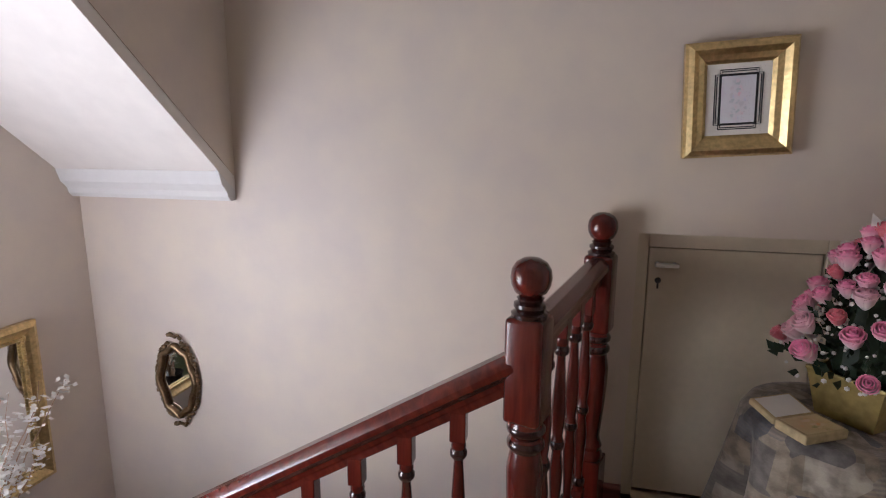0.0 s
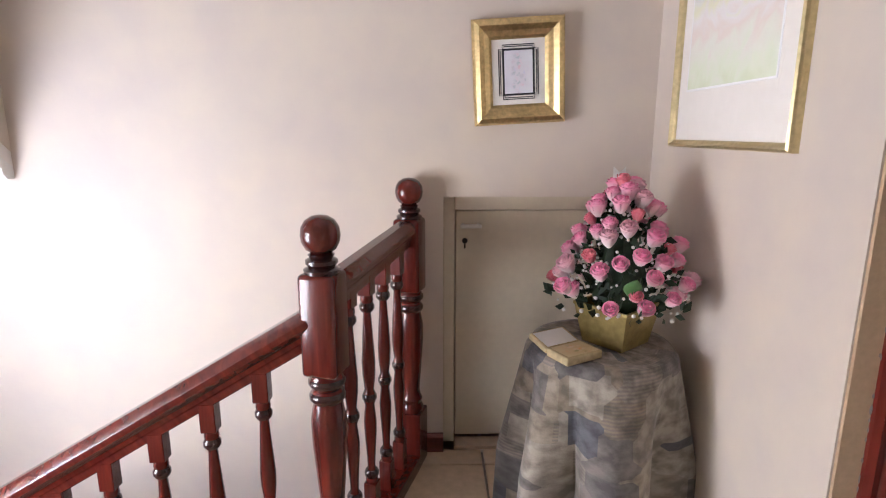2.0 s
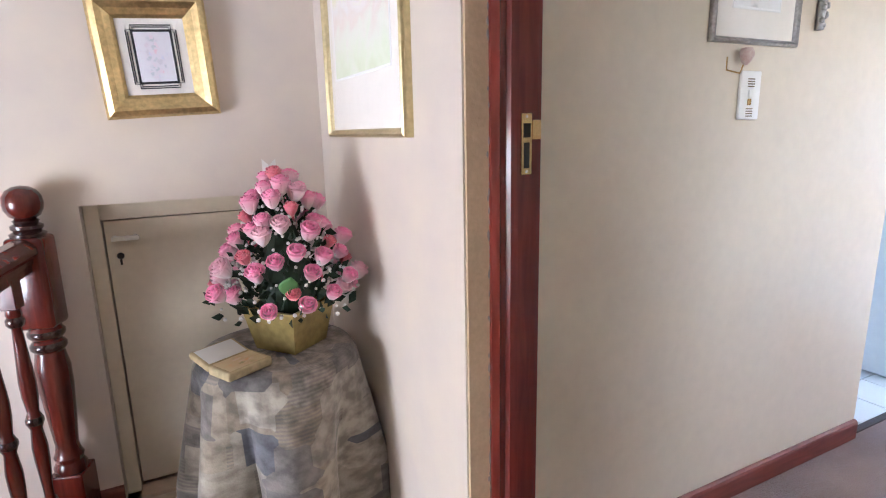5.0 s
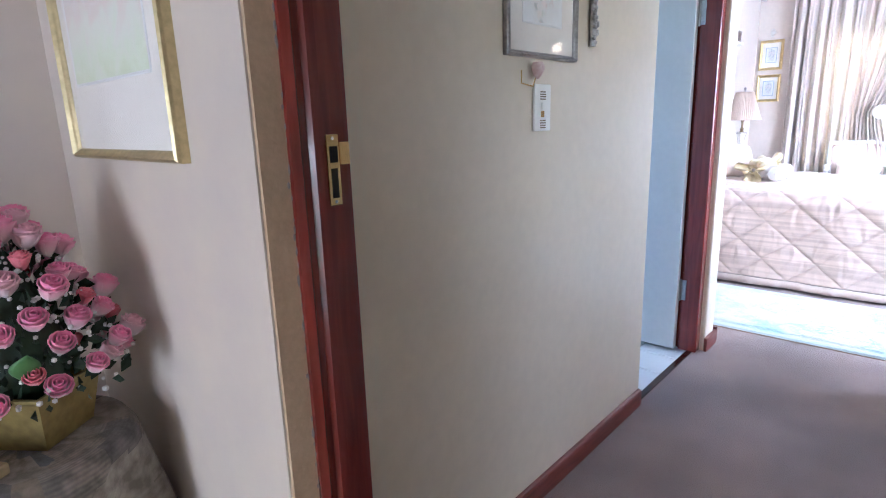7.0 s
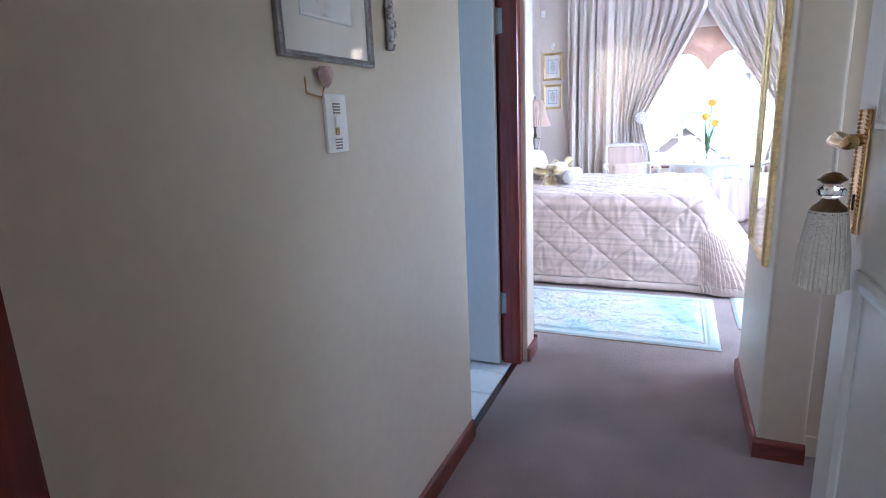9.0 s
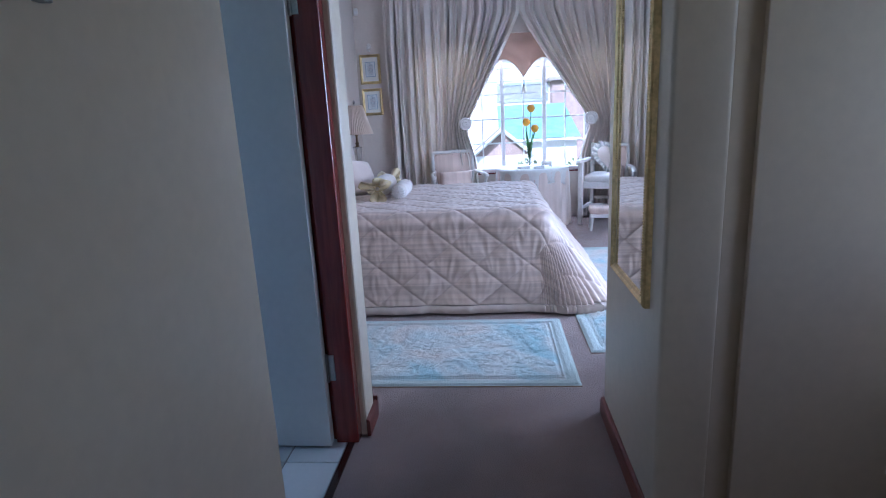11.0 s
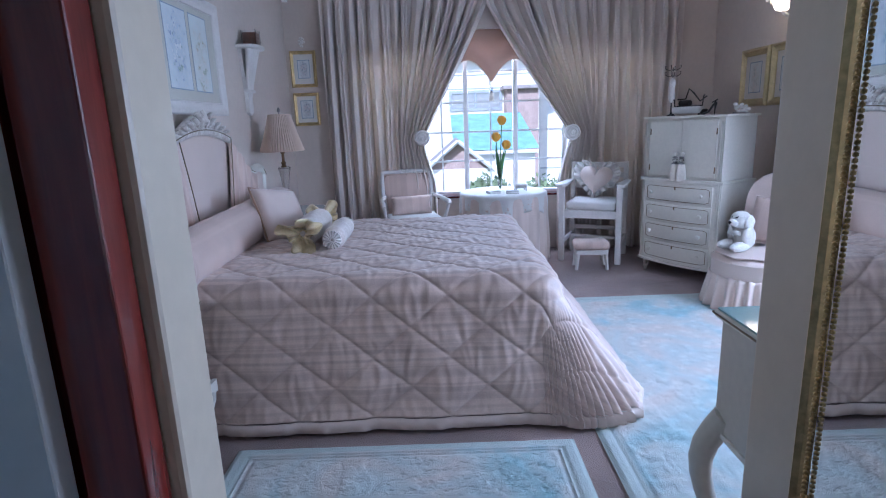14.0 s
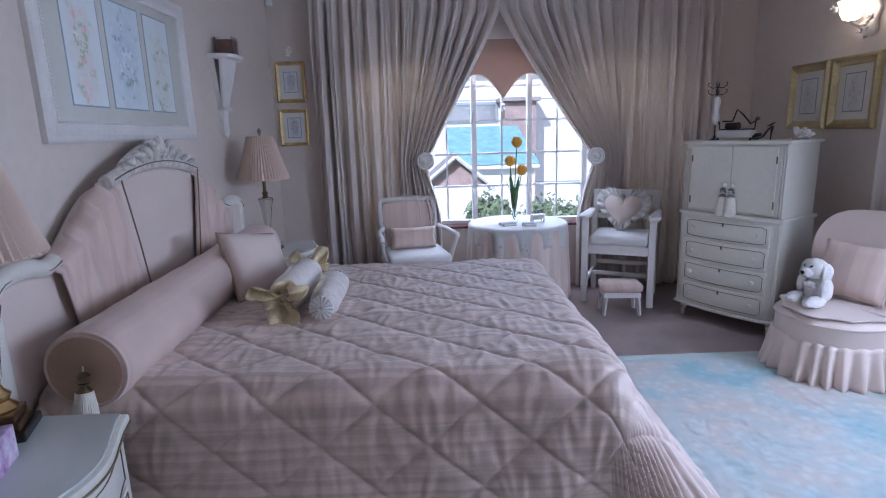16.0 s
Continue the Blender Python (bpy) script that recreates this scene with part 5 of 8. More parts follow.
def highback_chair(at):
    """Square white armchair with a padded seat, splayed arms and stretchers."""
    t = thing("white_armchair", at, "distressed white wooden armchair with a padded seat", "chair")
    w, d, zs = 0.44, 0.42, 0.455
    part("seat", boxes((-w / 2 + 0.012, -d / 2 - 0.012, zs, w / 2 - 0.012, d / 2 - 0.02, zs + 0.075), bevel=0.030, seg=4), M_WHITECLOTH, t, "off-white padded seat", 60)
    part("seat_rail", boxes((-w / 2, -d / 2, zs - 0.07, w / 2, d / 2, zs), bevel=0.006), M_DISTRESS, t)
    for sx in (-1, 1):
        part("front_leg", boxes((sx * (w / 2 + 0.022) - 0.024, -d / 2 - 0.014, 0.0, sx * (w / 2 + 0.022) + 0.024, -d / 2 + 0.030, 0.655), bevel=0.005), M_DISTRESS, t)
        part("back_leg", boxes((sx * (w / 2 + 0.012) - 0.020, d / 2 - 0.03, 0.0, sx * (w / 2 + 0.012) + 0.020, d / 2 + 0.01, 0.84), bevel=0.005), M_DISTRESS, t)
        arm = [(sx * (w / 2 + 0.012), d / 2 - 0.02), (sx * (w / 2 + 0.055), d / 2 - 0.02), (sx * (w / 2 + 0.075), -d / 2 + 0.02), (sx * (w / 2 + 0.06), -d / 2 - 0.05), (sx * (w / 2 + 0.01), -d / 2 - 0.05), (sx * (w / 2 - 0.015), -d / 2 + 0.02)]
        part("arm", extrude_outline(arm, 0.030, "z", bevel=0.008), M_DISTRESS, t, smooth=40, at=pose(0, 0, 0.655))
        part("side_stretcher", boxes((sx * (w / 2 + 0.015) - 0.012, -d / 2 + 0.03, 0.16, sx * (w / 2 + 0.015) + 0.012, d / 2 - 0.03, 0.195), bevel=0.004), M_DISTRESS, t)
    part("cross_stretcher", boxes((-w / 2, 0.02, 0.165, w / 2, 0.045, 0.195), bevel=0.004), M_DISTRESS, t)
    part("back_stretcher", boxes((-w / 2, d / 2 - 0.02, 0.22, w / 2, d / 2, 0.255), bevel=0.004), M_DISTRESS, t)
    for z in (0.60, 0.70, 0.79):
        part("back_slat", boxes((-w / 2, d / 2 - 0.018, z, w / 2, d / 2 + 0.002, z + 0.045), bevel=0.005), M_DISTRESS, t)
    return t


WC = facing(6.88 + 0.90 * 0.20, -0.475 - 0.44 * 0.20, 0, -0.90, 0.44)
highback_chair(WC)


def heart_cushion(at):
    t = thing("heart_cushion", at, "cream heart-shaped cushion with a wide ruffle", "cushion")

    def edge(a):
        x = 16 * math.sin(a) ** 3
        z = 13 * math.cos(a) - 5 * math.cos(2 * a) - 2 * math.cos(3 * a) - math.cos(4 * a)
        return x / 17, z / 17

    def face(side):
        def fn(u, v):
            x, z = edge(2 * math.pi * u)
            r = v
            return (x * r * 0.135, side * 0.05 * max(0, 1 - r ** 2.4), z * r * 0.135)
        return fn
    bm = grid_sheet(48, 10, face(-1))
    grid_sheet(48, 10, face(1), bm=bm)
    bmesh.ops.remove_doubles(bm, verts=bm.verts[:], dist=0.0008)
    bmesh.ops.recalc_face_normals(bm, faces=bm.faces[:])
    part("cover", bm, M_PINKPLAIN, t, smooth=70)

    def ruf(u, v):
        x, z = edge(2 * math.pi * u)
        g = 1 + 0.44 * v
        return (x * 0.135 * g, 0.010 + 0.022 * math.sin(u * 2 * math.pi * 26) * v, z * 0.135 * g + 0.004)
    part("ruffle", grid_sheet(312, 5, ruf), M_WHITECLOTH, t, "ivory gathered ruffle", 70, solid=0.003)
    return t


heart_cushion(WC @ pose(-0.01, 0.075, 0.70, -14, 4, 0) @ Matrix.Scale(1.12, 4))

stool = thing("footstool", facing(6.70, -0.44, 0, -0.98, 0.10), "small white footstool with a padded striped top", "stool")
part("cushion", boxes((-0.145, -0.10, 0.165, 0.145, 0.10, 0.235), bevel=0.030, seg=4), M_PINKCLOTH, stool, smooth=60)
part("rail", boxes((-0.13, -0.09, 0.13, 0.13, 0.09, 0.168), bevel=0.004), M_DISTRESS, stool)
for sx in (-1, 1):
    for sy in (-1, 1):
        part("leg", tube([(sx * 0.11, sy * 0.07, 0.14), (sx * 0.125, sy * 0.083, 0.0)], [0.018, 0.013], 4), M_DISTRESS, stool)

TX, TY, TR, TZ = 7.16, 0.235, 0.375, 0.612
rt = thing("round_table", pose(TX, TY, 0), "small round table under a pink floor-length cloth", "table")
part("tabletop", lathe([(0.0, TZ - 0.03), (TR - 0.01, TZ - 0.03), (TR - 0.01, TZ - 0.012), (0.0, TZ - 0.012)], 48), M_MAHOG, rt)
part("pedestal", lathe([(0.17, 0.0), (0.16, 0.03), (0.05, 0.07), (0.035, 0.3), (0.06, TZ - 0.03)], 20), M_MAHOG, rt, smooth=40)


def skirt_cloth(r, z0, z1, flare, folds, amp, phase):
    def fn(u, v):
        a = 2 * math.pi * u
        if v < 0.3:
            rr = r * v / 0.3
            return (rr * math.cos(a), rr * math.sin(a), z0)
        t = (v - 0.3) / 0.7
        k = amp * min(1, t * 1.6)
        rr = r + 0.008 + flare * t + k * math.sin(a * folds + phase + 0.8 * math.sin(a * 3)) + 0.3 * k * math.sin(a * folds * 2.3)
        return (rr * math.cos(a), rr * math.sin(a), z0 - (z0 - z1) * t - 0.004 * min(1, t * 6))
    return fn


cl = thing("tablecloth", pose(TX, TY, 0), "pale pink floor-length tablecloth", "tablecloth")
part("cloth", grid_sheet(168, 26, skirt_cloth(TR, TZ - 0.004, 0.012, 0.025, 17, 0.016, 0.4)), M_PINKPLAIN, cl, smooth=80, solid=0.004)
tc2 = thing("lace_overlay", pose(TX, TY, 0, 0, 0, 32), "white cutwork square lace cloth over the round table", "tablecloth")


def overlay(u, v):
    s = 0.395
    x, y = (2 * u - 1) * s, (2 * v - 1) * s
    x *= 1.32
    y *= 1.32
    r = math.hypot(x, y)
    if r <= TR:
        return (x, y, TZ + 0.004)
    k = TR / r
    over = r - TR
    a = math.atan2(y, x)
    rr = TR + 0.012 + 0.01 * math.sin(a * 13) * min(1, over / 0.1)
    return (rr * math.cos(a), rr * math.sin(a), TZ - over * 0.92)


part("cloth", grid_sheet(60, 60, overlay), M_LACE, tc2, smooth=80, solid=0.003)
holes = bmesh.new()
rng = random.Random(12)
for i in range(150):
    e = rng.uniform(-1, 1)
    s = 0.395 * 1.32
    k = rng.uniform(0.72, 0.97)
    x, y = ((e * s, k * s), (k * s, e * s), (e * s, -k * s), (-k * s, e * s))[i % 4]
    r = math.hypot(x, y)
    if r < TR + 0.03:
        continue
    a = math.atan2(y, x)
    rr = TR + 0.0155 + 0.01 * math.sin(a * 13) * min(1, (r - TR) / 0.1)
    bmesh.ops.create_circle(holes, cap_ends=True, segments=8, radius=rng.uniform(0.005, 0.009), matrix=Matrix.Translation((rr * math.cos(a), rr * math.sin(a), TZ - (r - TR) * 0.92)) @ pose(0, 0, 0, 90, 0, math.degrees(a) + 90))
tagged(part("cutwork", holes, M_PINKPLAIN, tc2), kind="stuff")

TULX, TULY, TULZ = 7.14, 0.262, TZ + 0.006
vs = thing("tulip_vase", pose(TULX, TULY, TULZ), "slim clear vase of three orange tulips on the table", "vase")
part("vase", lathe([(0.026, 0.0), (0.028, 0.01), (0.016, 0.05), (0.018, 0.12), (0.030, 0.20), (0.027, 0.20), (0.014, 0.12), (0.012, 0.05), (0.0, 0.02)], 18), M_CRYSTAL, vs, smooth=50)
for dy, dz, lean in ((-0.02, 0.585, 0.02), (0.032, 0.445, -0.03), (-0.058, 0.375, 0.05)):
    stem = part("stem", tube([(0, 0, 0.02), (0.005, dy * 0.3, dz * 0.5), (0.0, dy, dz)], 0.0045, 7), M_STEM, vs, smooth=60)
    fl = bmesh.new()
    for k in range(6):
        a = k * math.pi / 3

        def petal(u, v, a=a, k=k):
            w = 0.030 * math.sin(math.pi * min(1, v * 0.9 + 0.08)) * (2 * u - 1)
            r = 0.028 * math.sin(math.pi * (0.12 + 0.66 * v)) + 0.002 * (k % 2)
            ca, sa = math.cos(a), math.sin(a)
            return (r * ca - w * sa, r * sa + w * ca, 0.082 * v)
        grid_sheet(5, 7, petal, bm=fl)
    part("bloom", fl, M_TULIP, vs, "orange and yellow tulip bloom", 60, at=pose(0, dy, dz - 0.01), solid=0.0015)
for k, (a, ln) in enumerate(((0.6, 0.26), (2.4, 0.30), (3.9, 0.24), (5.3, 0.28), (1.5, 0.22))):
    def leaf(u, v, a=a, ln=ln):
        w = 0.019 * math.sin(math.pi * (0.06 + 0.94 * v) ** 0.8) * (2 * u - 1)
        r = 0.012 + 0.05 * v * v
        return (r * math.cos(a) - w * math.sin(a), r * math.sin(a) + w * math.cos(a), 0.10 + ln * v + 0.006 * (2 * u - 1) ** 2)
    part("leaf", grid_sheet(4, 10, leaf), M_STEM, vs, smooth=60, solid=0.0015)
for x, y, rz, lab in ((-0.17, 0.10, 20, "white"), (-0.20, -0.06, -8, "ivory")):
    bk = thing("small_book", pose(TX + x, TY + y, TZ + 0.006, 0, 0, rz), lab + " small booklet lying on the lace cloth", "book")
    part("cover", boxes((-0.04, -0.055, 0.0, 0.04, 0.055, 0.004), (-0.04, -0.055, 0.018, 0.04, 0.055, 0.022), (-0.04, 0.051, 0.004, 0.04, 0.055, 0.018)), M_PEWTER, bk)
    part("pages", boxes((-0.037, -0.052, 0.004, 0.037, 0.050, 0.018)), M_PAPER, bk)
tb = thing("trinket_box", pose(TX - 0.05, TY - 0.15, TZ + 0.006, 0, 0, 10), "small silver footed trinket box on the table", "trinket box")
part("body", boxes((-0.03, -0.05, 0.022, 0.03, 0.05, 0.05), bevel=0.004), M_PEWTER, tb)
part("lid", boxes((-0.034, -0.054, 0.0505, 0.034, 0.054, 0.062), bevel=0.005), M_SILVER, tb)
for sx in (-1, 1):
    for sy in (-1, 1):
        part("foot", lathe([(0.005, 0.0), (0.007, 0.023)], 8), M_PEWTER, tb, at=pose(sx * 0.024, sy * 0.044, 0))


def slipper_chair(at):
    t = thing("slipper_chair", at, "round pale pink slipper chair with a gathered skirt", "chair")
    r, zs = 0.262, 0.33
    part("seat", lathe([(0.0, 0.20), (r, 0.20), (r + 0.008, 0.22), (r + 0.006, 0.305), (r + 0.012, 0.318), (r + 0.006, 0.33), (r - 0.03, 0.352), (r * 0.6, 0.366), (0.0, 0.37)], 48), M_PINKPLAIN, t, smooth=50)
    part("piping", tube([((r + 0.010) * math.cos(i * math.pi / 24), (r + 0.010) * math.sin(i * math.pi / 24), 0.318) for i in range(49)], 0.006, 6), M_PINKPLAIN, t, smooth=60)

    def sk(u, v):
        a = 2 * math.pi * u
        w = math.sin(a * 26 + 1.2 * math.sin(a * 5))
        rr = r + 0.010 + 0.030 * v + (0.004 + 0.022 * v) * w
        return (rr * math.cos(a), rr * math.sin(a), 0.225 - 0.213 * v + 0.004 * w)
    part("skirt", grid_sheet(260, 10, sk), M_PINKPLAIN, t, "gathered skirt to the floor", 80, solid=0.004)
    for k in range(4):
        a = math.pi / 4 + k * math.pi / 2
        part("leg", lathe([(0.014, 0.0), (0.02, 0.2)], 10), M_MAHOG, t, at=pose(0.19 * math.cos(a), 0.19 * math.sin(a), 0))
    o = []
    for i in range(33):
        a = math.pi * i / 32
        o.append((-(0.235 + 0.01 * math.sin(a)) * math.copysign(abs(math.cos(a)) ** 0.7, math.cos(a)), 0.58 + 0.27 * math.sin(a) ** 0.75))
    o = [(-0.19, 0.30)] + o + [(0.19, 0.30)]
    bmx = extrude_outline(o, 0.085, "y", bevel=0.032)
    for v in bmx.verts:
        v.co.y -= 0.10 * (v.co.x / 0.24) ** 2
    part("backrest", bmx, M_PINKPLAIN, t, smooth=60, at=pose(0, r - 0.07, 0, -7, 0, 0))
    part("seat_cloth", grid_sheet(40, 40, lambda u, v: ((0.25 + 0.02 * math.sin(u * 40)) * v * math.cos(2 * math.pi * u), (0.25 + 0.02 * math.sin(u * 44)) * v * math.sin(2 * math.pi * u) - 0.01, 0.378 - 0.018 * v * v)), M_PINKPLAIN, t, "scalloped seat cover", 70, solid=0.004)
    return t


SC = facing(5.63, -1.22, 0, -0.50, 0.866)
slipper_chair(SC)
square_cushion("scatter_cushion", SC @ pose(0.02, 0.12, 0.535, -16, 3, 0), 0.33, 0.30, 0.10, M_PINKCLOTH, "striped pink square cushion leaning on the slipper chair's back", piping=M_PINKPLAIN)

# a plush toy in one piece
dg = bmesh.new()
for c, s in (((0, 0, 0.075), (0.062, 0.055, 0.075)), ((0, -0.03, 0.175), (0.055, 0.052, 0.050)), ((0, -0.075, 0.160), (0.030, 0.030, 0.024)), ((-0.052, -0.02, 0.165), (0.020, 0.030, 0.045)), ((0.052, -0.02, 0.165), (0.020, 0.030, 0.045)),
             ((-0.05, -0.07, 0.03), (0.028, 0.060, 0.028)), ((0.05, -0.07, 0.03), (0.028, 0.060, 0.028)), ((-0.058, -0.03, 0.09), (0.022, 0.028, 0.05)), ((0.058, -0.03, 0.09), (0.022, 0.028, 0.05)), ((0, -0.055, 0.10), (0.035, 0.02, 0.018))):
    bmesh.ops.create_icosphere(dg, subdivisions=3, radius=1.0, matrix=Matrix.Translation(c) @ Matrix.Diagonal((*s, 1)))
for v in dg.verts:
    v.co += v.normal * 0.004 * noise.noise(v.co * 90) if v.normal.length else Vector()
toy = part("plush_toy", dg, M_PLUSH, smooth=80)
toy.data.materials.append(M_BLACK)
for f in toy.data.polygons:
    if (f.center - Vector((0, -0.104, 0.163))).length < 0.011 or min((f.center - Vector((sx * 0.022, -0.078, 0.192))).length for sx in (-1, 1)) < 0.008:
        f.material_index = 1
toy.matrix_basis = SC @ pose(-0.05, -0.09, 0.376, 0, 0, -18) @ Matrix.Scale(1.12, 4)
tagged(toy, "white plush toy dog sitting on the slipper chair", "soft toy")


def dresser(at):
    """Dressing table end with a glass top and curved legs; its front looks along local -y."""
    t = thing("dressing_table", at, "cream dressing table with a glass top and cabriole legs", "dressing table")
    w, d, h = 0.95, 0.40, 0.752
    part("body", boxes((-w / 2, -d / 2, 0.42, w / 2, d / 2, h - 0.024), bevel=0.008), M_CREAMFURN, t)
    part("top", boxes((-w / 2 - 0.015, -d / 2 - 0.015, h - 0.024, w / 2 + 0.015, d / 2, h - 0.006), bevel=0.006), M_CREAMFURN, t)
    part("glass_top", boxes((-w / 2 - 0.008, -d / 2 - 0.008, h - 0.006, w / 2 + 0.008, d / 2 - 0.004, h), bevel=0.001, seg=1), M_TOPGLASS, t, "pale green glass sheet")
    part("gilt_line", tube([(-w / 2 - 0.016, d / 2, h - 0.014), (-w / 2 - 0.016, -d / 2 - 0.016, h - 0.014), (w / 2 + 0.016, -d / 2 - 0.016, h - 0.014), (w / 2 + 0.016, d / 2, h - 0.014)], 0.003, 6), M_GILTLINE, t)
    for x in (-0.30, 0.30):
        for z in (0.45, 0.585):
            dw = part("drawer_front", boxes((x - 0.15, -0.010, z, x + 0.15, 0.0, z + 0.125), bevel=0.003), M_CREAMFURN, t, at=pose(0, -d / 2, 0))
            part("knob", lathe([(0.006, 0.0), (0.006, 0.012), (0.018, 0.014), (0.020, 0.020), (0.012, 0.026), (0.0, 0.031)], 16), M_PEWTER, dw, "pewter rosette knob", 50, at=pose(x, -0.010, z + 0.0625, 90, 0, 0))
    for sx in (-1, 1):
        part("side_moulding", boxes((sx * (w / 2 + 0.002) - 0.004, -d / 2 + 0.02, 0.42, sx * (w / 2 + 0.002) + 0.004, d / 2 - 0.02, 0.435), bevel=0.002), M_CREAMFURN, t)
        for sy in (-1, 1):
            lg = part("leg", cabriole(sx * (w / 2 - 0.02), sy * (d / 2 - 0.03), 0.0, 0.47, sx, sy, 0.030), M_CREAMFURN, t, smooth=60)
            kb = bmesh.new()
            rr = random.Random(3)
            for i in range(10):
                bmesh.ops.create_icosphere(kb, subdivisions=1, radius=rr.uniform(0.006, 0.011), matrix=Matrix.Translation((sx * (w / 2 + 0.012) + rr.uniform(-0.012, 0.008), sy * (d / 2 - 0.01) + rr.uniform(-0.012, 0.012), 0.42 - rr.uniform(0, 0.07))))
            part("knee_carving", kb, M_DISTRESS, lg, smooth=60)
    return t


dresser(facing(3.34, -0.385, 0, 1, 0))


# rugs
def rug(at, w, d, label, seed):
    t = thing("rug", at, label, "rug", "carved wool rugs")

    def fn(u, v):
        x, y = (u - 0.5) * w, (v - 0.5) * d
        n = noise.noise(Vector((x * 9, y * 9, seed)))
        m = noise.noise(Vector((x * 30, y * 30, seed)))
        e = min(w / 2 - abs(x), d / 2 - abs(y))
        vine = abs(noise.noise(Vector((x * 13 + 2 * n, y * 13 + 2 * m, seed + 7)))) < 0.035
        line = abs(e - 0.060) < 0.005 or abs(e - 0.078) < 0.005
        carve = 0.0045 * (vine and e > 0.09) + 0.005 * line
        return (x, y, 0.012 + 0.004 * min(1.0, max(0.0, n * 7)) * (e > 0.09) + 0.0016 * m - carve - 0.007 * (e < 0.010))
    part("wool_face", grid_sheet(210, 190, fn, uv=lambda u, v: (u, v)), M_RUG, t, smooth=70)
    part("backing", boxes((-w / 2, -d / 2, 0.0, w / 2, d / 2, 0.004)), M_TANCLOTH, t)
    return t


def rug_material():
    m = mat("cream_and_aqua_wool", (0.74, 0.74, 0.70), 0.95, vary=0.1, scale=8, fine=260, bump=0.8, bump_scale=260, sheen=0.4, spec=0.1, dist=0.006)
    n, l = m.node_tree.nodes, m.node_tree.links
    b = n["Principled BSDF"]
    tc = n.new("ShaderNodeTexCoord")
    cloud = n.new("ShaderNodeTexNoise")
    cloud.inputs["Scale"].default_value = 2.0
    cloud.inputs["Detail"].default_value = 4.5
    cloud.inputs["Distortion"].default_value = 1.2
    l.new(tc.outputs["Object"], cloud.inputs["Vector"])
    cr = n.new("ShaderNodeValToRGB")
    e = cr.color_ramp.elements
    e[0].position, e[0].color = 0.36, (0.70, 0.64, 0.58, 1)
    e[1].position, e[1].color = 0.66, (0.36, 0.58, 0.62, 1)
    k = e.new(0.51)
    k.color = (0.60, 0.66, 0.64, 1)
    l.new(cloud.outputs["Fac"], cr.inputs["Fac"])
    petals = n.new("ShaderNodeTexVoronoi")
    petals.inputs["Scale"].default_value = 17
    l.new(tc.outputs["Object"], petals.inputs["Vector"])
    pr = n.new("ShaderNodeMapRange")
    pr.inputs["From Min"].default_value = 0.15
    pr.inputs["From Max"].default_value = 0.5
    pr.inputs["To Min"].default_value = 1.05
    pr.inputs["To Max"].default_value = 0.90
    l.new(petals.outputs["Distance"], pr.inputs["Value"])
    mul = n.new("ShaderNodeVectorMath")
    mul.operation = "SCALE"
    l.new(cr.outputs["Color"], mul.inputs[0])
    l.new(pr.outputs["Result"], mul.inputs["Scale"])
    sep = n.new("ShaderNodeSeparateXYZ")
    l.new(tc.outputs["UV"], sep.inputs[0])
    edges = []
    for ax in (0, 1):
        s = n.new("ShaderNodeMath")
        s.operation = "SUBTRACT"
        s.inputs[1].default_value = 0.5
        l.new(sep.outputs[ax], s.inputs[0])
        a = n.new("ShaderNodeMath")
        a.operation = "ABSOLUTE"
        l.new(s.outputs[0], a.inputs[0])
        edges.append(a)
    mxm = n.new("ShaderNodeMath")
    mxm.operation = "MAXIMUM"
    l.new(edges[0].outputs[0], mxm.inputs[0])
    l.new(edges[1].outputs[0], mxm.inputs[1])
    br = n.new("ShaderNodeMapRange")
    br.inputs["From Min"].default_value = 0.44
    br.inputs["From Max"].default_value = 0.455
    l.new(mxm.outputs[0], br.inputs["Value"])
    mix = n.new("ShaderNodeMix")
    mix.data_type = "RGBA"
    mix.inputs["B"].default_value = (0.52, 0.60, 0.57, 1)
    l.new(br.outputs["Result"], mix.inputs["Factor"])
    l.new(mul.outputs["Vector"], mix.inputs["A"])
    l.new(mix.outputs["Result"], b.inputs["Base Color"])
    return m


M_RUG = rug_material()
rug(pose(3.755, 0.955, 0), 0.82, 1.31, "cream and aqua carved wool rug beside the bed", 1.0)
rug(pose(4.79, -0.55, 0), 2.20, 1.50, "large cream and aqua wool rug below the bed foot", 4.0)

# ---- pictures and small things on the bedroom walls ----


def frame_border(w, h, fw, depth, prof=None):
    """A mitred picture frame in the x-z plane, facing -y; profile from the outer edge inwards as (inset 0..1, height 0..1)."""
    prof = prof or [(0.0, 0.0), (0.0, 0.6), (0.12, 0.85), (0.35, 1.0), (0.6, 0.7), (0.85, 0.55), (1.0, 0.35), (1.0, 0.0)]
    bm = bmesh.new()
    loops = []
    for a, b in prof:
        i = a * fw
        loops.append([bm.verts.new((sx * (w / 2 - i), -b * depth, sz * (h / 2 - i))) for sx, sz in ((-1, -1), (1, -1), (1, 1), (-1, 1))])
    for a, b in zip(loops, loops[1:]):
        for k in range(4):
            j = (k + 1) % 4
            bm.faces.new((a[k], a[j], b[j], b[k]))
    bmesh.ops.recalc_face_normals(bm, faces=bm.faces[:])
    return bm


def sheet(w, h, y):
    return grid_sheet(1, 1, lambda u, v: ((u - 0.5) * w, y, (v - 0.5) * h))


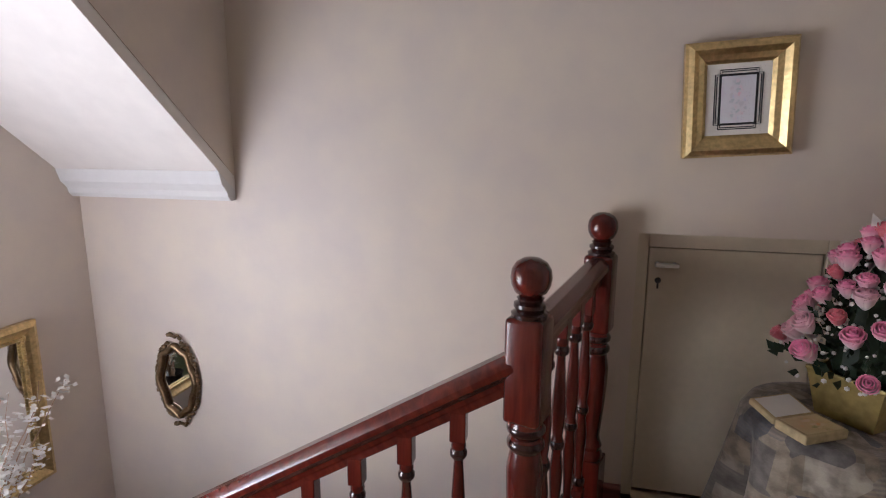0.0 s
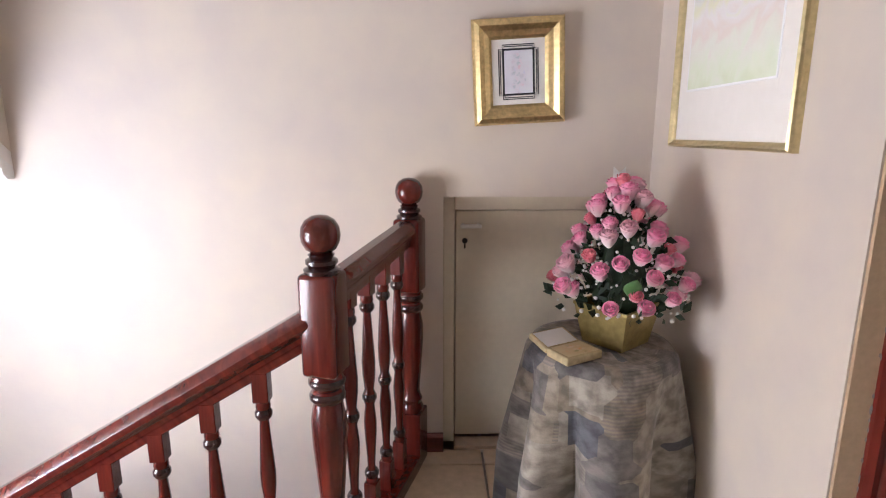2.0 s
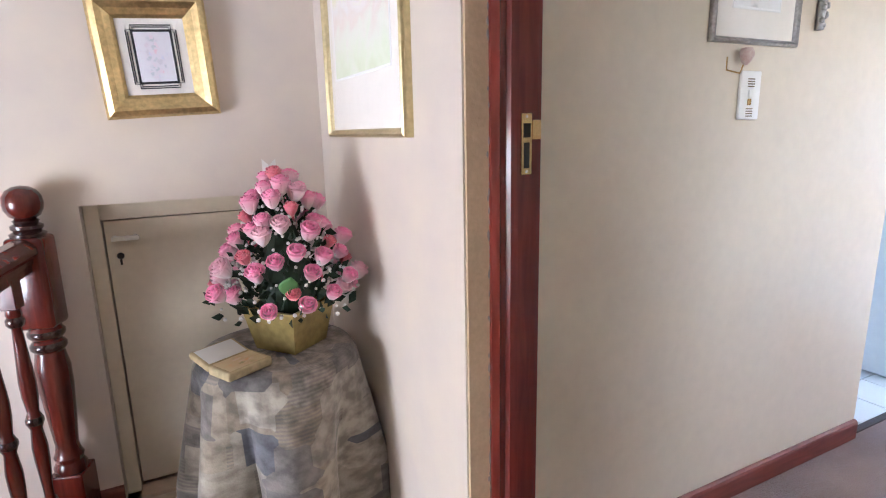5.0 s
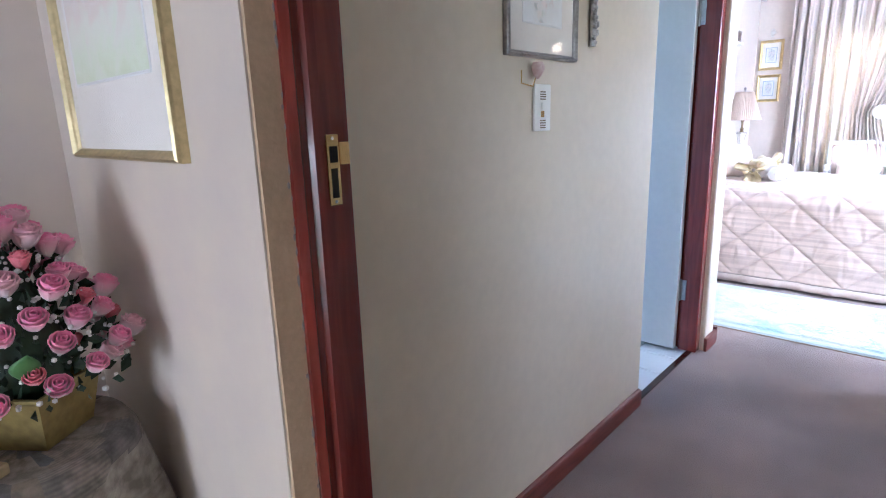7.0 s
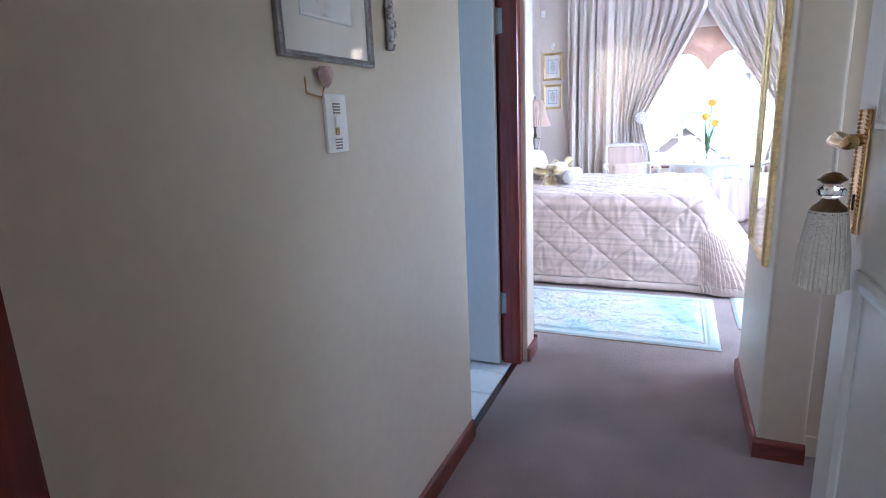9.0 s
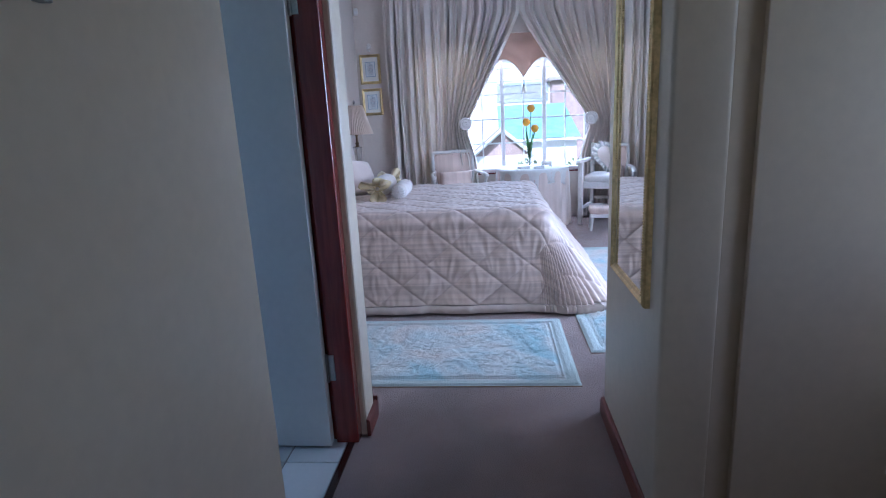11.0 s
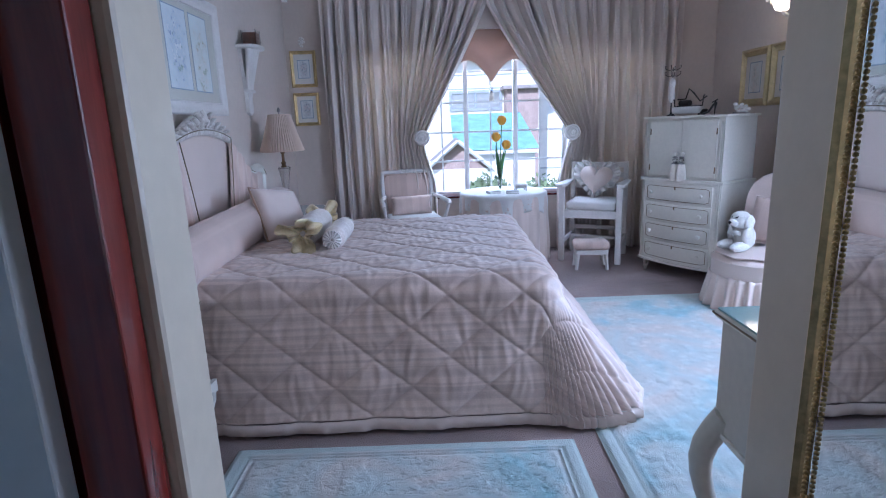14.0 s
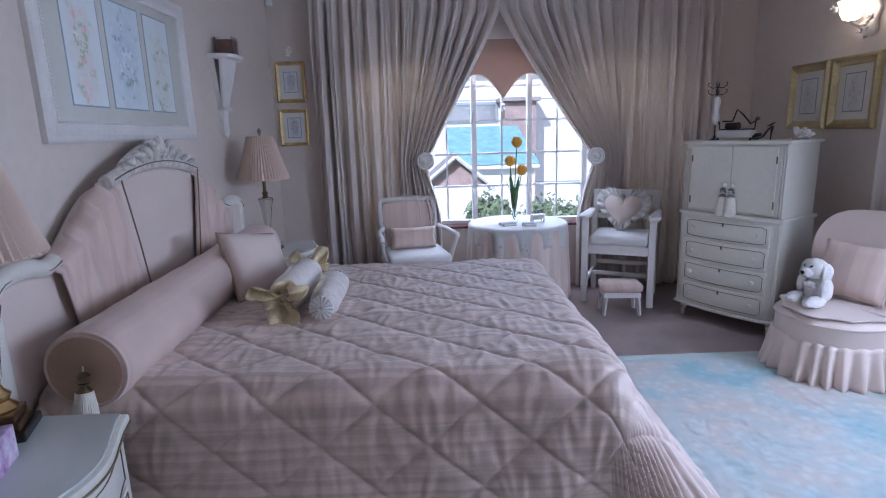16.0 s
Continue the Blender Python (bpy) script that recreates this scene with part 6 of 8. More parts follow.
def picture(at, w, h, fw, depth, mframe, label, mboard, prints, group="", bead=None, glass=True, line=None):
    """prints: list of (x, z, w, h, material)."""
    t = thing("framed_picture", at, label, "picture", group)
    part("frame", frame_border(w, h, fw, depth), mframe, t)
    part("backing", boxes((-w / 2 + 0.004, -0.002, -h / 2 + 0.004, w / 2 - 0.004, 0.0, h / 2 - 0.004)), M_TANCLOTH, t)
    part("mat_board", boxes((-w / 2 + fw * 0.9, -depth * 0.30, -h / 2 + fw * 0.9, w / 2 - fw * 0.9, -0.002, h / 2 - fw * 0.9)), mboard, t)
    for x, z, pw, ph, m in prints:
        p = part("print", sheet(pw, ph, 0), m, t, at=pose(x, -depth * 0.30 - 0.0015, z))
        part("bevel_cut", frame_border(pw + 0.012, ph + 0.012, 0.007, 0.002), line or M_PAPER, t, at=pose(x, -depth * 0.30, z))
    if bead:
        bm = bmesh.new()
        iw, ih = w / 2 - fw * 0.93, h / 2 - fw * 0.93
        nx, nz = max(4, int(iw * 2 / 0.013)), max(4, int(ih * 2 / 0.013))
        pts = [(-iw + 2 * iw * i / nx, s * ih) for i in range(nx + 1) for s in (-1, 1)] + [(s * iw, -ih + 2 * ih * i / nz) for i in range(nz + 1) for s in (-1, 1)]
        for x, z in pts:
            bmesh.ops.create_icosphere(bm, subdivisions=1, radius=0.005, matrix=Matrix.Translation((x, -depth * 0.5, z)))
        part("beading", bm, bead, t, smooth=60)
    if glass:
        g = part("glass", boxes((-w / 2 + fw * 0.9, -depth * 0.42, -h / 2 + fw * 0.9, w / 2 - fw * 0.9, -depth * 0.40, h / 2 - fw * 0.9)), M_PICGLASS, t)
        g.visible_shadow = False
    return t


M_PICGLASS = glass_mat("picture_glass", (1, 1, 1), 0.0, 1.12)
GREENS = ((0.16, 0.30, 0.12), (0.30, 0.42, 0.22))
M_PRINT_PINK = flower_print("pink_flower_print", (0.74, 0.77, 0.76), ((0.72, 0.30, 0.32), (0.80, 0.78, 0.74), (0.24, 0.38, 0.20), (0.82, 0.55, 0.55), (0.76, 0.74, 0.66), (0.40, 0.46, 0.26)), 15, (0.46, 0.40), 0.5)
M_PRINT_BLUE = flower_print("blue_flower_print", (0.68, 0.73, 0.75), ((0.16, 0.24, 0.42), (0.60, 0.68, 0.74), (0.26, 0.36, 0.30), (0.36, 0.44, 0.58), (0.78, 0.80, 0.80)), 17, (0.48, 0.5), 0.6)
M_PRINT_WHITE = flower_print("white_flower_print", (0.70, 0.75, 0.74), ((0.80, 0.80, 0.78), (0.46, 0.38, 0.26), (0.30, 0.36, 0.22), (0.78, 0.70, 0.66), (0.60, 0.62, 0.56)), 16, (0.5, 0.36), 0.5)
M_PRINT_SPRIG = flower_print("grey_sprig_print", (0.74, 0.74, 0.72), ((0.20, 0.24, 0.30), (0.46, 0.46, 0.50), (0.28, 0.32, 0.28), (0.62, 0.50, 0.50)), 13, (0.5, 0.5))
M_PRINT_SOFT = flower_print("soft_bouquet_print", (0.76, 0.76, 0.73), ((0.66, 0.48, 0.42), (0.58, 0.60, 0.50), (0.80, 0.70, 0.64), (0.50, 0.50, 0.46)), 11, (0.5, 0.45))
M_PRINT_ROSE = flower_print("faint_rose_print", (0.72, 0.70, 0.72), ((0.76, 0.50, 0.54), (0.60, 0.60, 0.70), (0.74, 0.62, 0.66), (0.52, 0.54, 0.56)), 10, (0.5, 0.5))
M_MATBLUE = mat("blue_print_line", (0.28, 0.36, 0.44), 0.8, vary=0.1, bump=0)

picture(facing(5.31, YL, 1.652, 0, -1), 1.15, 0.66, 0.075, 0.035, M_DISTRESS, "wide distressed white frame with three flower paintings above the bed", M_MATGREEN,
        [(-0.285, 0.01, 0.215, 0.41, M_PRINT_PINK), (0.0, 0.01, 0.255, 0.41, M_PRINT_BLUE), (0.285, 0.01, 0.215, 0.41, M_PRINT_WHITE)], bead=M_DISTRESS, line=M_MATBLUE)
for z, h in ((1.752, 0.318), (1.396, 0.295)):
    picture(facing(XE, 2.005, z, -1, 0), 0.235, h, 0.030, 0.022, M_GOLD, "small gold-framed sprig print beside the curtain", M_MATBOARD, [(0, 0, 0.10, 0.15, M_PRINT_SPRIG)], "small gold-framed prints", line=M_MATBLUE)
for x in (6.785, 6.365):
    picture(facing(x, YR, 1.493, 0, 1), 0.395, 0.445, 0.058, 0.034, M_GOLDPALE, "gold-framed bouquet print with a beaded inner edge", M_MATBOARD, [(0, 0, 0.155, 0.225, M_PRINT_SOFT)], "gold-framed bouquet prints", bead=M_GOLDPALE, line=M_MATBLUE)

med = thing("wall_medallion", facing(XE, 2.005, 1.985, -1, 0), "small white relief medallion above the prints", "wall ornament")
mb = bmesh.new()
rng = random.Random(21)
for i in range(16):
    a = i * 0.7
    bmesh.ops.create_icosphere(mb, subdivisions=1, radius=0.010, matrix=Matrix.Translation((0.022 * math.cos(a) * (0.4 + 0.6 * (i % 2)), -0.008, 0.036 * math.sin(a) * (0.4 + 0.6 * (i % 2)))))
part("relief", mb, M_DISTRESS, med, smooth=60)
al = thing("alarm_sensor", facing(XE - 0.02, 2.12, 2.36, -1, -0.3), "small white alarm sensor high in the corner", "sensor")
part("housing", boxes((-0.025, -0.03, -0.035, 0.025, 0.018, 0.035), bevel=0.008), M_SWITCH, al, smooth=50)
part("lens", boxes((-0.017, -0.033, -0.025, 0.017, -0.030, 0.005), bevel=0.001, seg=1), M_PAPER, al)

br = thing("wall_bracket", facing(6.335, YL, 1.33, 0, -1), "distressed white fluted wall bracket", "shelf")
part("shelf", extrude_outline([(-0.125, 0.0), (-0.135, -0.05), (-0.12, -0.115), (-0.06, -0.145), (0.06, -0.145), (0.12, -0.115), (0.135, -0.05), (0.125, 0.0)], 0.024, "z", bevel=0.006), M_DISTRESS, br, smooth=40, at=pose(0, 0, 0.450))
for k in range(5):
    x = -0.076 + 0.038 * k
    part("flute", tube([(x * 1.25, -0.075, 0.452), (x * 0.95, -0.060, 0.36), (x * 0.62, -0.038, 0.24), (x * 0.5, -0.028, 0.17)], [0.021, 0.018, 0.014, 0.011], 10), M_DISTRESS, br, smooth=60)
part("back_plate", extrude_outline([(-0.095, 0.45), (-0.045, 0.17), (-0.045, 0.02), (0.0, 0.0), (0.045, 0.02), (0.045, 0.17), (0.095, 0.45)], -0.026, "y"), M_DISTRESS, br)
part("collar", boxes((-0.058, -0.052, 0.158, 0.058, 0.0, 0.178), bevel=0.006), M_DISTRESS, br, smooth=50)
part("drop", lathe([(0.0, 0.0), (0.026, 0.012), (0.036, 0.05), (0.030, 0.11), (0.044, 0.158)], 20, squash=(1, 0.8)), M_DISTRESS, br, smooth=60, at=pose(0, -0.012, 0))
cd = thing("candle_in_glass", pose(6.335, YL - 0.075, 1.805), "rust-brown candle in a clear square glass on the bracket", "candle")
part("wax", boxes((-0.045, -0.045, 0.006, 0.045, 0.045, 0.085), bevel=0.004), M_CANDLE, cd)
part("glass", boxes((-0.05, -0.05, 0.0, 0.05, 0.05, 0.005), (-0.05, -0.05, 0.005, 0.05, -0.047, 0.10), (-0.05, 0.047, 0.005, 0.05, 0.05, 0.10), (-0.05, -0.047, 0.005, -0.047, 0.047, 0.10), (0.047, -0.047, 0.005, 0.05, 0.047, 0.10)), M_CRYSTAL, cd)
part("wick", tube([(0, 0, 0.08), (0.002, 0, 0.094)], 0.0015, 5), M_BLACK, cd)

sc = thing("wall_sconce", facing(6.31, YR, 1.93, 0, 1), "white ceramic wall sconce with a lit frosted shade", "wall lamp")
o = [((0.075 + 0.012 * math.sin(6 * a)) * math.cos(a), (0.13 + 0.014 * math.sin(5 * a)) * math.sin(a)) for a in [2 * math.pi * i / 48 for i in range(48)]]
part("back_plate", extrude_outline(o, -0.022, "y", bevel=0.006), M_DISTRESS, sc, "scalloped ceramic plate", 50)
part("arm", tube([(0, -0.02, -0.03), (0, -0.07, -0.06), (0.01, -0.12, -0.045), (0.01, -0.13, -0.02)], [0.014, 0.011, 0.011, 0.016], 10), M_DISTRESS, sc, smooth=60)
M_GLOW = bpy.data.materials.new("lit_frosted_glass")
M_GLOW.use_nodes = True
gb = M_GLOW.node_tree.nodes["Principled BSDF"]
gb.inputs["Base Color"].default_value = (0.9, 0.78, 0.62, 1)
gb.inputs["Emission Color"].default_value = (1.0, 0.72, 0.42, 1)
gb.inputs["Emission Strength"].default_value = 5.0
part("shade", lathe([(0.018, -0.03), (0.045, -0.018), (0.062, 0.015), (0.066, 0.05), (0.078, 0.08), (0.070, 0.078), (0.058, 0.045), (0.052, 0.015), (0.0, -0.012)], 28), M_GLOW, sc, "lit frosted glass shade", 60, at=pose(0.01, -0.13, 0.0))
rs = random.Random(5)
for k, (x, y, z) in enumerate(((0.055, -0.05, -0.02), (-0.05, -0.05, 0.01), (0.03, -0.055, -0.07), (-0.02, -0.055, -0.09), (-0.055, -0.19, 0.05))):
    rb = bmesh.new()
    for i in range(7):
        bmesh.ops.create_icosphere(rb, subdivisions=1, radius=0.010, matrix=Matrix.Translation((x + rs.gauss(0, 0.008), y + rs.gauss(0, 0.005), z + rs.gauss(0, 0.008))))
    part("rosebud", rb, M_DISTRESS, sc, smooth=60)

# ---- hall ----
d1 = tagged(new("door_1"), "white panelled door standing open in a red varnished frame", "door", kind="structure")


def frame_leg(y0, y1, name="door_frame"):
    """One upright of the red door frame with its grooved face, between y0 (towards the opening) and y1."""
    s = 1 if y1 > y0 else -1
    bm = bmesh.new()
    o = [(0.688, y1), (0.688, y0 - s * 0.004), (0.700, y0 - s * 0.012), (0.706, y0 - s * 0.006), (0.716, y0 - s * 0.006), (0.722, y0 - s * 0.014), (0.738, y0 - s * 0.014), (0.746, y0 - s * 0.002), (0.748, y0 + s * 0.008), (0.802, y0 + s * 0.008), (0.802, y1)]
    extrude_outline(o if s > 0 else o[::-1], 2.06, "z", bm)
    return part(name, bm, M_FRAME_RED, d1)


frame_leg(1.108, 1.1195)
frame_leg(0.257, 0.2455)
part("door_frame", boxes((0.688, 0.257, 2.03, 0.802, 1.108, 2.0595), bevel=0.003), M_FRAME_RED, d1)
pl = part("strike_plate", boxes((0.757, 1.1135, 1.020, 0.781, 1.1162, 1.130), bevel=0.001, seg=1), M_BRASS, d1, "worn brass strike plate")
part("mortise", boxes((0.762, 1.1128, 1.087, 0.777, 1.1136, 1.112), (0.763, 1.1128, 1.032, 0.775, 1.1136, 1.078)), M_DARKSLOT, pl)
part("lip", boxes((0.781, 1.112, 1.083, 0.800, 1.116, 1.118), bevel=0.001, seg=1), M_BRASS, pl)
for z in (1.026, 1.124):
    part("screw", lathe([(0.003, 0.0), (0.0, 0.0012)], 8), M_STEEL, pl, at=pose(0.769, 1.1134, z, 90, 0, 0))
# the open leaf along the hall's right-hand side
LF = pose(0.806, 0.285, 0.008, 0, 0, 0.5)
leaf_o = part("door_leaf", boxes((0.0, -0.040, 0.0, 0.765, 0.0, 2.02), bevel=0.002, seg=1), M_DOORWHITE, d1, at=LF)
for x0, x1, z0, z1 in ((0.11, 0.35, 1.12, 1.88), (0.42, 0.66, 1.12, 1.88), (0.11, 0.35, 0.20, 0.92), (0.42, 0.66, 0.20, 0.92)):
    part("panel", frame_border(x1 - x0, z1 - z0, 0.03, 0.008), M_DOORWHITE, leaf_o, at=pose((x0 + x1) / 2, 0.0005, (z0 + z1) / 2, 0, 0, 180))
hp = part("handle_plate", boxes((0.692, 0.0, 0.965, 0.734, 0.006, 1.150), bevel=0.002, seg=1), M_BRASS, leaf_o, "brass lever plate with a rope edge")
edge_b = bmesh.new()
for i in range(30):
    for xx in (0.695, 0.731):
        bmesh.ops.create_icosphere(edge_b, subdivisions=1, radius=0.0032, matrix=Matrix.Translation((xx, 0.006, 0.970 + i * 0.0061)))
part("rope_edge", edge_b, M_BRASS, hp)
part("lever", tube([(0.713, 0.004, 1.105), (0.713, 0.030, 1.105), (0.705, 0.040, 1.106), (0.68, 0.042, 1.108), (0.64, 0.042, 1.104), (0.615, 0.042, 1.108), (0.608, 0.042, 1.112)], [0.009, 0.009, 0.011, 0.012, 0.009, 0.010, 0.006], 12), M_BRASS, hp, smooth=60)
part("keyhole", boxes((0.710, 0.0062, 1.0, 0.716, 0.0072, 1.024)), M_DARKSLOT, hp)
tassel(LF @ pose(0.682, 0.043, 1.096), "large ivory tassel with a crystal bead on the brass handle", 0.115, 0.029, M_ANTBRASS, cord=0.034)

d2 = tagged(new("door_2"), "white bathroom door standing open in a dark red frame", "door", kind="structure")
part("door_frame", boxes((2.908, 1.198, 0.0, 2.9635, 1.284, 2.06), (2.930, 1.284, 0.0, 2.9635, 1.385, 2.06), bevel=0.004), M_FRAME_RED, d2)
part("door_frame", boxes((2.261, 1.25, 0.0, 2.30, 1.385, 2.06), bevel=0.003), M_FRAME_RED, d2)
part("door_frame", boxes((2.30, 1.25, 2.02, 2.907, 1.385, 2.0595), bevel=0.003), M_FRAME_RED, d2)
bl = part("door_leaf", boxes((2.868, 1.292, 0.012, 2.906, 2.02, 2.02), bevel=0.002, seg=1), M_DOORWHITE, d2, "flat white door leaf")
for z in (0.26, 1.52):
    hg = part("hinge", boxes((2.903, 1.262, z, 2.9075, 1.292, z + 0.10), bevel=0.001, seg=1), M_STEEL, d2)
    part("pin", lathe([(0.006, -0.004), (0.006, 0.104)], 10), M_STEEL, hg, at=pose(2.901, 1.289, z))
part("threshold", boxes((2.30, 1.214, -0.002, 2.907, 1.240, 0.005), bevel=0.001, seg=1), M_MAHOG_DARK, d2)

picture(facing(1.512, 1.212, 1.502, 0, -1), 0.325, 0.42, 0.014, 0.018, M_PEWTER, "silver-framed landscape print on the hall wall", M_MATBOARD, [(0.0, 0.0, 0.17, 0.25, M_PRINT_SOFT)], line=M_PAPER)
swt = thing("light_switch", facing(1.512, 1.212, 1.171, 0, -1), "white two-gang light switch plate on the hall wall", "light switch")
part("plate", boxes((-0.038, -0.009, -0.059, 0.038, 0.0, 0.059), bevel=0.003), M_SWITCH, swt, smooth=40)
part("rocker", boxes((-0.012, -0.014, -0.006, 0.002, -0.009, 0.014), bevel=0.002, seg=1), M_SWITCH, swt)
part("rocker", boxes((-0.012, -0.0125, -0.024, 0.002, -0.009, -0.008), bevel=0.002, seg=1), M_BRASS, swt)
lab = bmesh.new()
for z0 in (0.020, -0.052):
    for k in range(4):
        quad_box(lab, -0.014, -0.0097, z0 + k * 0.006, 0.012, -0.0091, z0 + k * 0.006 + 0.003)
part("lettering", lab, M_GILTLINE, swt, "rows of unreadable dark lettering")
hk = thing("key_ornament", facing(1.465, 1.212, 1.225, 0, -1), "small brass hook with a dried rosebud above the switch", "ornament")
part("wire", tube([(-0.045, -0.004, 0.035), (-0.048, -0.006, 0.005), (0.0, -0.008, -0.002), (0.012, -0.008, 0.02)], 0.0018, 6), M_BRASS, hk)
bud = lathe([(0.003, 0.016), (0.010, 0.024), (0.015, 0.036), (0.016, 0.046), (0.011, 0.056), (0.006, 0.053), (0.0, 0.050)], 20)
for v in bud.verts:
    f = 1 + 0.12 * math.sin(5 * math.atan2(v.co.y, v.co.x) + v.co.z * 160)
    v.co.x, v.co.y = v.co.x * f + 0.006, v.co.y * f - 0.018
part("rosebud", bud, M_DRIEDROSE, hk, "dried dusky pink rosebud", 60)
cr = thing("wall_cross", facing(1.770, 1.212, 1.45, 0, -1), "ornate pewter cross on the hall wall", "wall ornament")
cb = bmesh.new()
tube([(0, -0.008, -0.11), (0, -0.010, 0.10)], 0.011, 8, cb)
tube([(-0.052, -0.009, 0.035), (0.052, -0.009, 0.035)], 0.010, 8, cb)
for i in range(64):
    t = rs.uniform(-1, 1)
    if i % 3:
        p = (rs.gauss(0, 0.008), -0.016, t * 0.11 - 0.002)
    else:
        p = (t * 0.055, -0.016, 0.035 + rs.gauss(0, 0.008))
    bmesh.ops.create_icosphere(cb, subdivisions=1, radius=rs.uniform(0.005, 0.009), matrix=Matrix.Translation(p))
part("cross", cb, M_PEWTER, cr, smooth=60)

lm = thing("wall_mirror_long", facing(2.768, 0.25, 1.25, 0, 1), "tall gold-framed wall mirror on the short hall wall", "mirror")
part("frame", frame_border(0.415, 1.21, 0.028, 0.022), M_GOLD, lm)
bead = bmesh.new()
for i in range(150):
    z = -0.575 + 1.15 * i / 149
    for sx in (-1, 1):
        bmesh.ops.create_icosphere(bead, subdivisions=1, radius=0.0042, matrix=Matrix.Translation((sx * 0.176, -0.016, z)))
tagged(part("beading", bead, M_GOLD, lm), kind="stuff")
part("mirror_glass", boxes((-0.176, -0.010, -0.573, 0.176, -0.002, 0.573)), M_MIRROR, lm, "clear mirror glass")

cpb = thing("built_in_cupboard", pose(2.52, 0, 0), "cream built-in cupboard door in the hall recess", "cupboard")
part("door", boxes((-0.022, -0.58, 0.085, -0.002, 0.03, 2.15), bevel=0.003), M_HALL, cpb)
part("plinth", boxes((-0.012, -0.60, 0.0, -0.001, 0.109, 0.075), bevel=0.002), M_HALL, cpb)
part("handle", lathe([(0.006, 0.0), (0.006, 0.012), (0.014, 0.020), (0.0, 0.028)], 14), M_BRASS, cpb, at=pose(-0.022, -0.52, 1.05, 0, -90, 0))

# ---- landing ----


def newel_post(at, label):
    t = thing("newel_post", at, label, "newel post", "balustrade")
    a = 0.043
    part("base_block", boxes((-a, -a, -0.03, a, a, 0.17), bevel=0.004), M_MAHOG, t)
    part("shaft", lathe([(0.040, 0.17), (0.041, 0.185), (0.033, 0.20), (0.037, 0.215), (0.031, 0.23), (0.028, 0.25), (0.034, 0.32), (0.041, 0.42), (0.042, 0.48), (0.034, 0.525), (0.040, 0.535), (0.040, 0.548), (0.033, 0.558), (0.041, 0.57), (0.041, 0.585), (0.034, 0.598)], 28), M_MAHOG, t, smooth=35)
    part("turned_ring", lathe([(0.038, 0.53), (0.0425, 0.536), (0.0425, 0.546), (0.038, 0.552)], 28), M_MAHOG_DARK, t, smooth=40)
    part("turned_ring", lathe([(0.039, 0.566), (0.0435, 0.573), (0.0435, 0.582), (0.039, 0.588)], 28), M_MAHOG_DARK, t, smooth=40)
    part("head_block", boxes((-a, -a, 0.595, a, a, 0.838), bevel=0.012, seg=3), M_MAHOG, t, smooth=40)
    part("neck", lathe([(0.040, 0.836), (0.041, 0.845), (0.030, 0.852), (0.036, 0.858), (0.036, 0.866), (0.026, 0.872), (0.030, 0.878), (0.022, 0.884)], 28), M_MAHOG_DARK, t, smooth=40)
    part("ball", lathe([(0.018, 0.880), (0.034, 0.890), (0.042, 0.906), (0.0445, 0.922), (0.042, 0.940), (0.033, 0.955), (0.018, 0.964), (0.0, 0.967)], 32), M_MAHOG, t, smooth=60)
    return t


N1, N2 = Vector((-0.322, 1.445, 0)), Vector((-0.150, 1.995, 0))
rail_dir = (N2 - N1).normalized()
rail_turn = math.degrees(math.atan2(rail_dir.y, rail_dir.x)) - 90
newel_post(pose(N1.x, N1.y, -0.012, 0, 0, rail_turn), "dark red mahogany newel post with a ball top at the stairhead")
newel_post(pose(N2.x, N2.y, 0.024, 0, 0, rail_turn), "dark red mahogany newel post standing against the stair wall")


def handrail_bm(ln, w=0.032, h=0.058):
    o = [(-w * 0.62, 0.0), (w * 0.62, 0.0), (w * 0.66, 0.012), (w * 0.8, 0.016), (w, 0.026), (w, 0.040), (w * 0.8, 0.050), (w * 0.4, h), (-w * 0.4, h), (-w * 0.8, 0.050), (-w, 0.040), (-w, 0.026), (-w * 0.8, 0.016), (-w * 0.66, 0.012)]
    return extrude_outline(o, ln, "x")


ln = (N2 - N1).length - 0.07
hr = thing("handrail", Matrix.Translation(N1 + rail_dir * 0.035 + Vector((0, 0, 0.748))) @ Matrix.Rotation(math.atan2(rail_dir.y, rail_dir.x), 4, "Z") @ pose(0, 0, 0, 0, -5.6, 0), "varnished mahogany level handrail of the landing", "handrail")
part("rail", handrail_bm(ln, 0.036, 0.062), M_MAHOG, hr, smooth=35)
part("fillet", boxes((0, -0.018, -0.022, ln, 0.018, 0.0), bevel=0.002, seg=1), M_MAHOG, hr)
bp = thing("balustrade_plinth", Matrix.Translation(N1 + rail_dir * 0.035) @ Matrix.Rotation(math.atan2(rail_dir.y, rail_dir.x), 4, "Z"), "dark red timber plinth under the landing balusters", "plinth")
part("board", boxes((0, -0.045, -0.011, ln, 0.045, 0.045), bevel=0.006), M_MAHOG, bp)
RX0, RX1 = -0.335, -1.95
rz = lambda x: 0.662 + (x + 0.375) * 0.595
slope_len = (RX0 - RX1) * math.hypot(1, 0.595)
sr = thing("handrail", Matrix.Translation((RX0, 1.445, rz(RX0))) @ pose(0, 0, 0, 0, 0, 180) @ pose(0, 0, 0, 0, math.degrees(math.atan(0.595)), 0), "varnished mahogany handrail sloping down the stair", "handrail")
part("rail", handrail_bm(slope_len, 0.036, 0.062), M_MAHOG, sr, smooth=35)
part("fillet", boxes((0, -0.018, -0.022, slope_len, 0.018, 0.0), bevel=0.002, seg=1), M_MAHOG, sr)
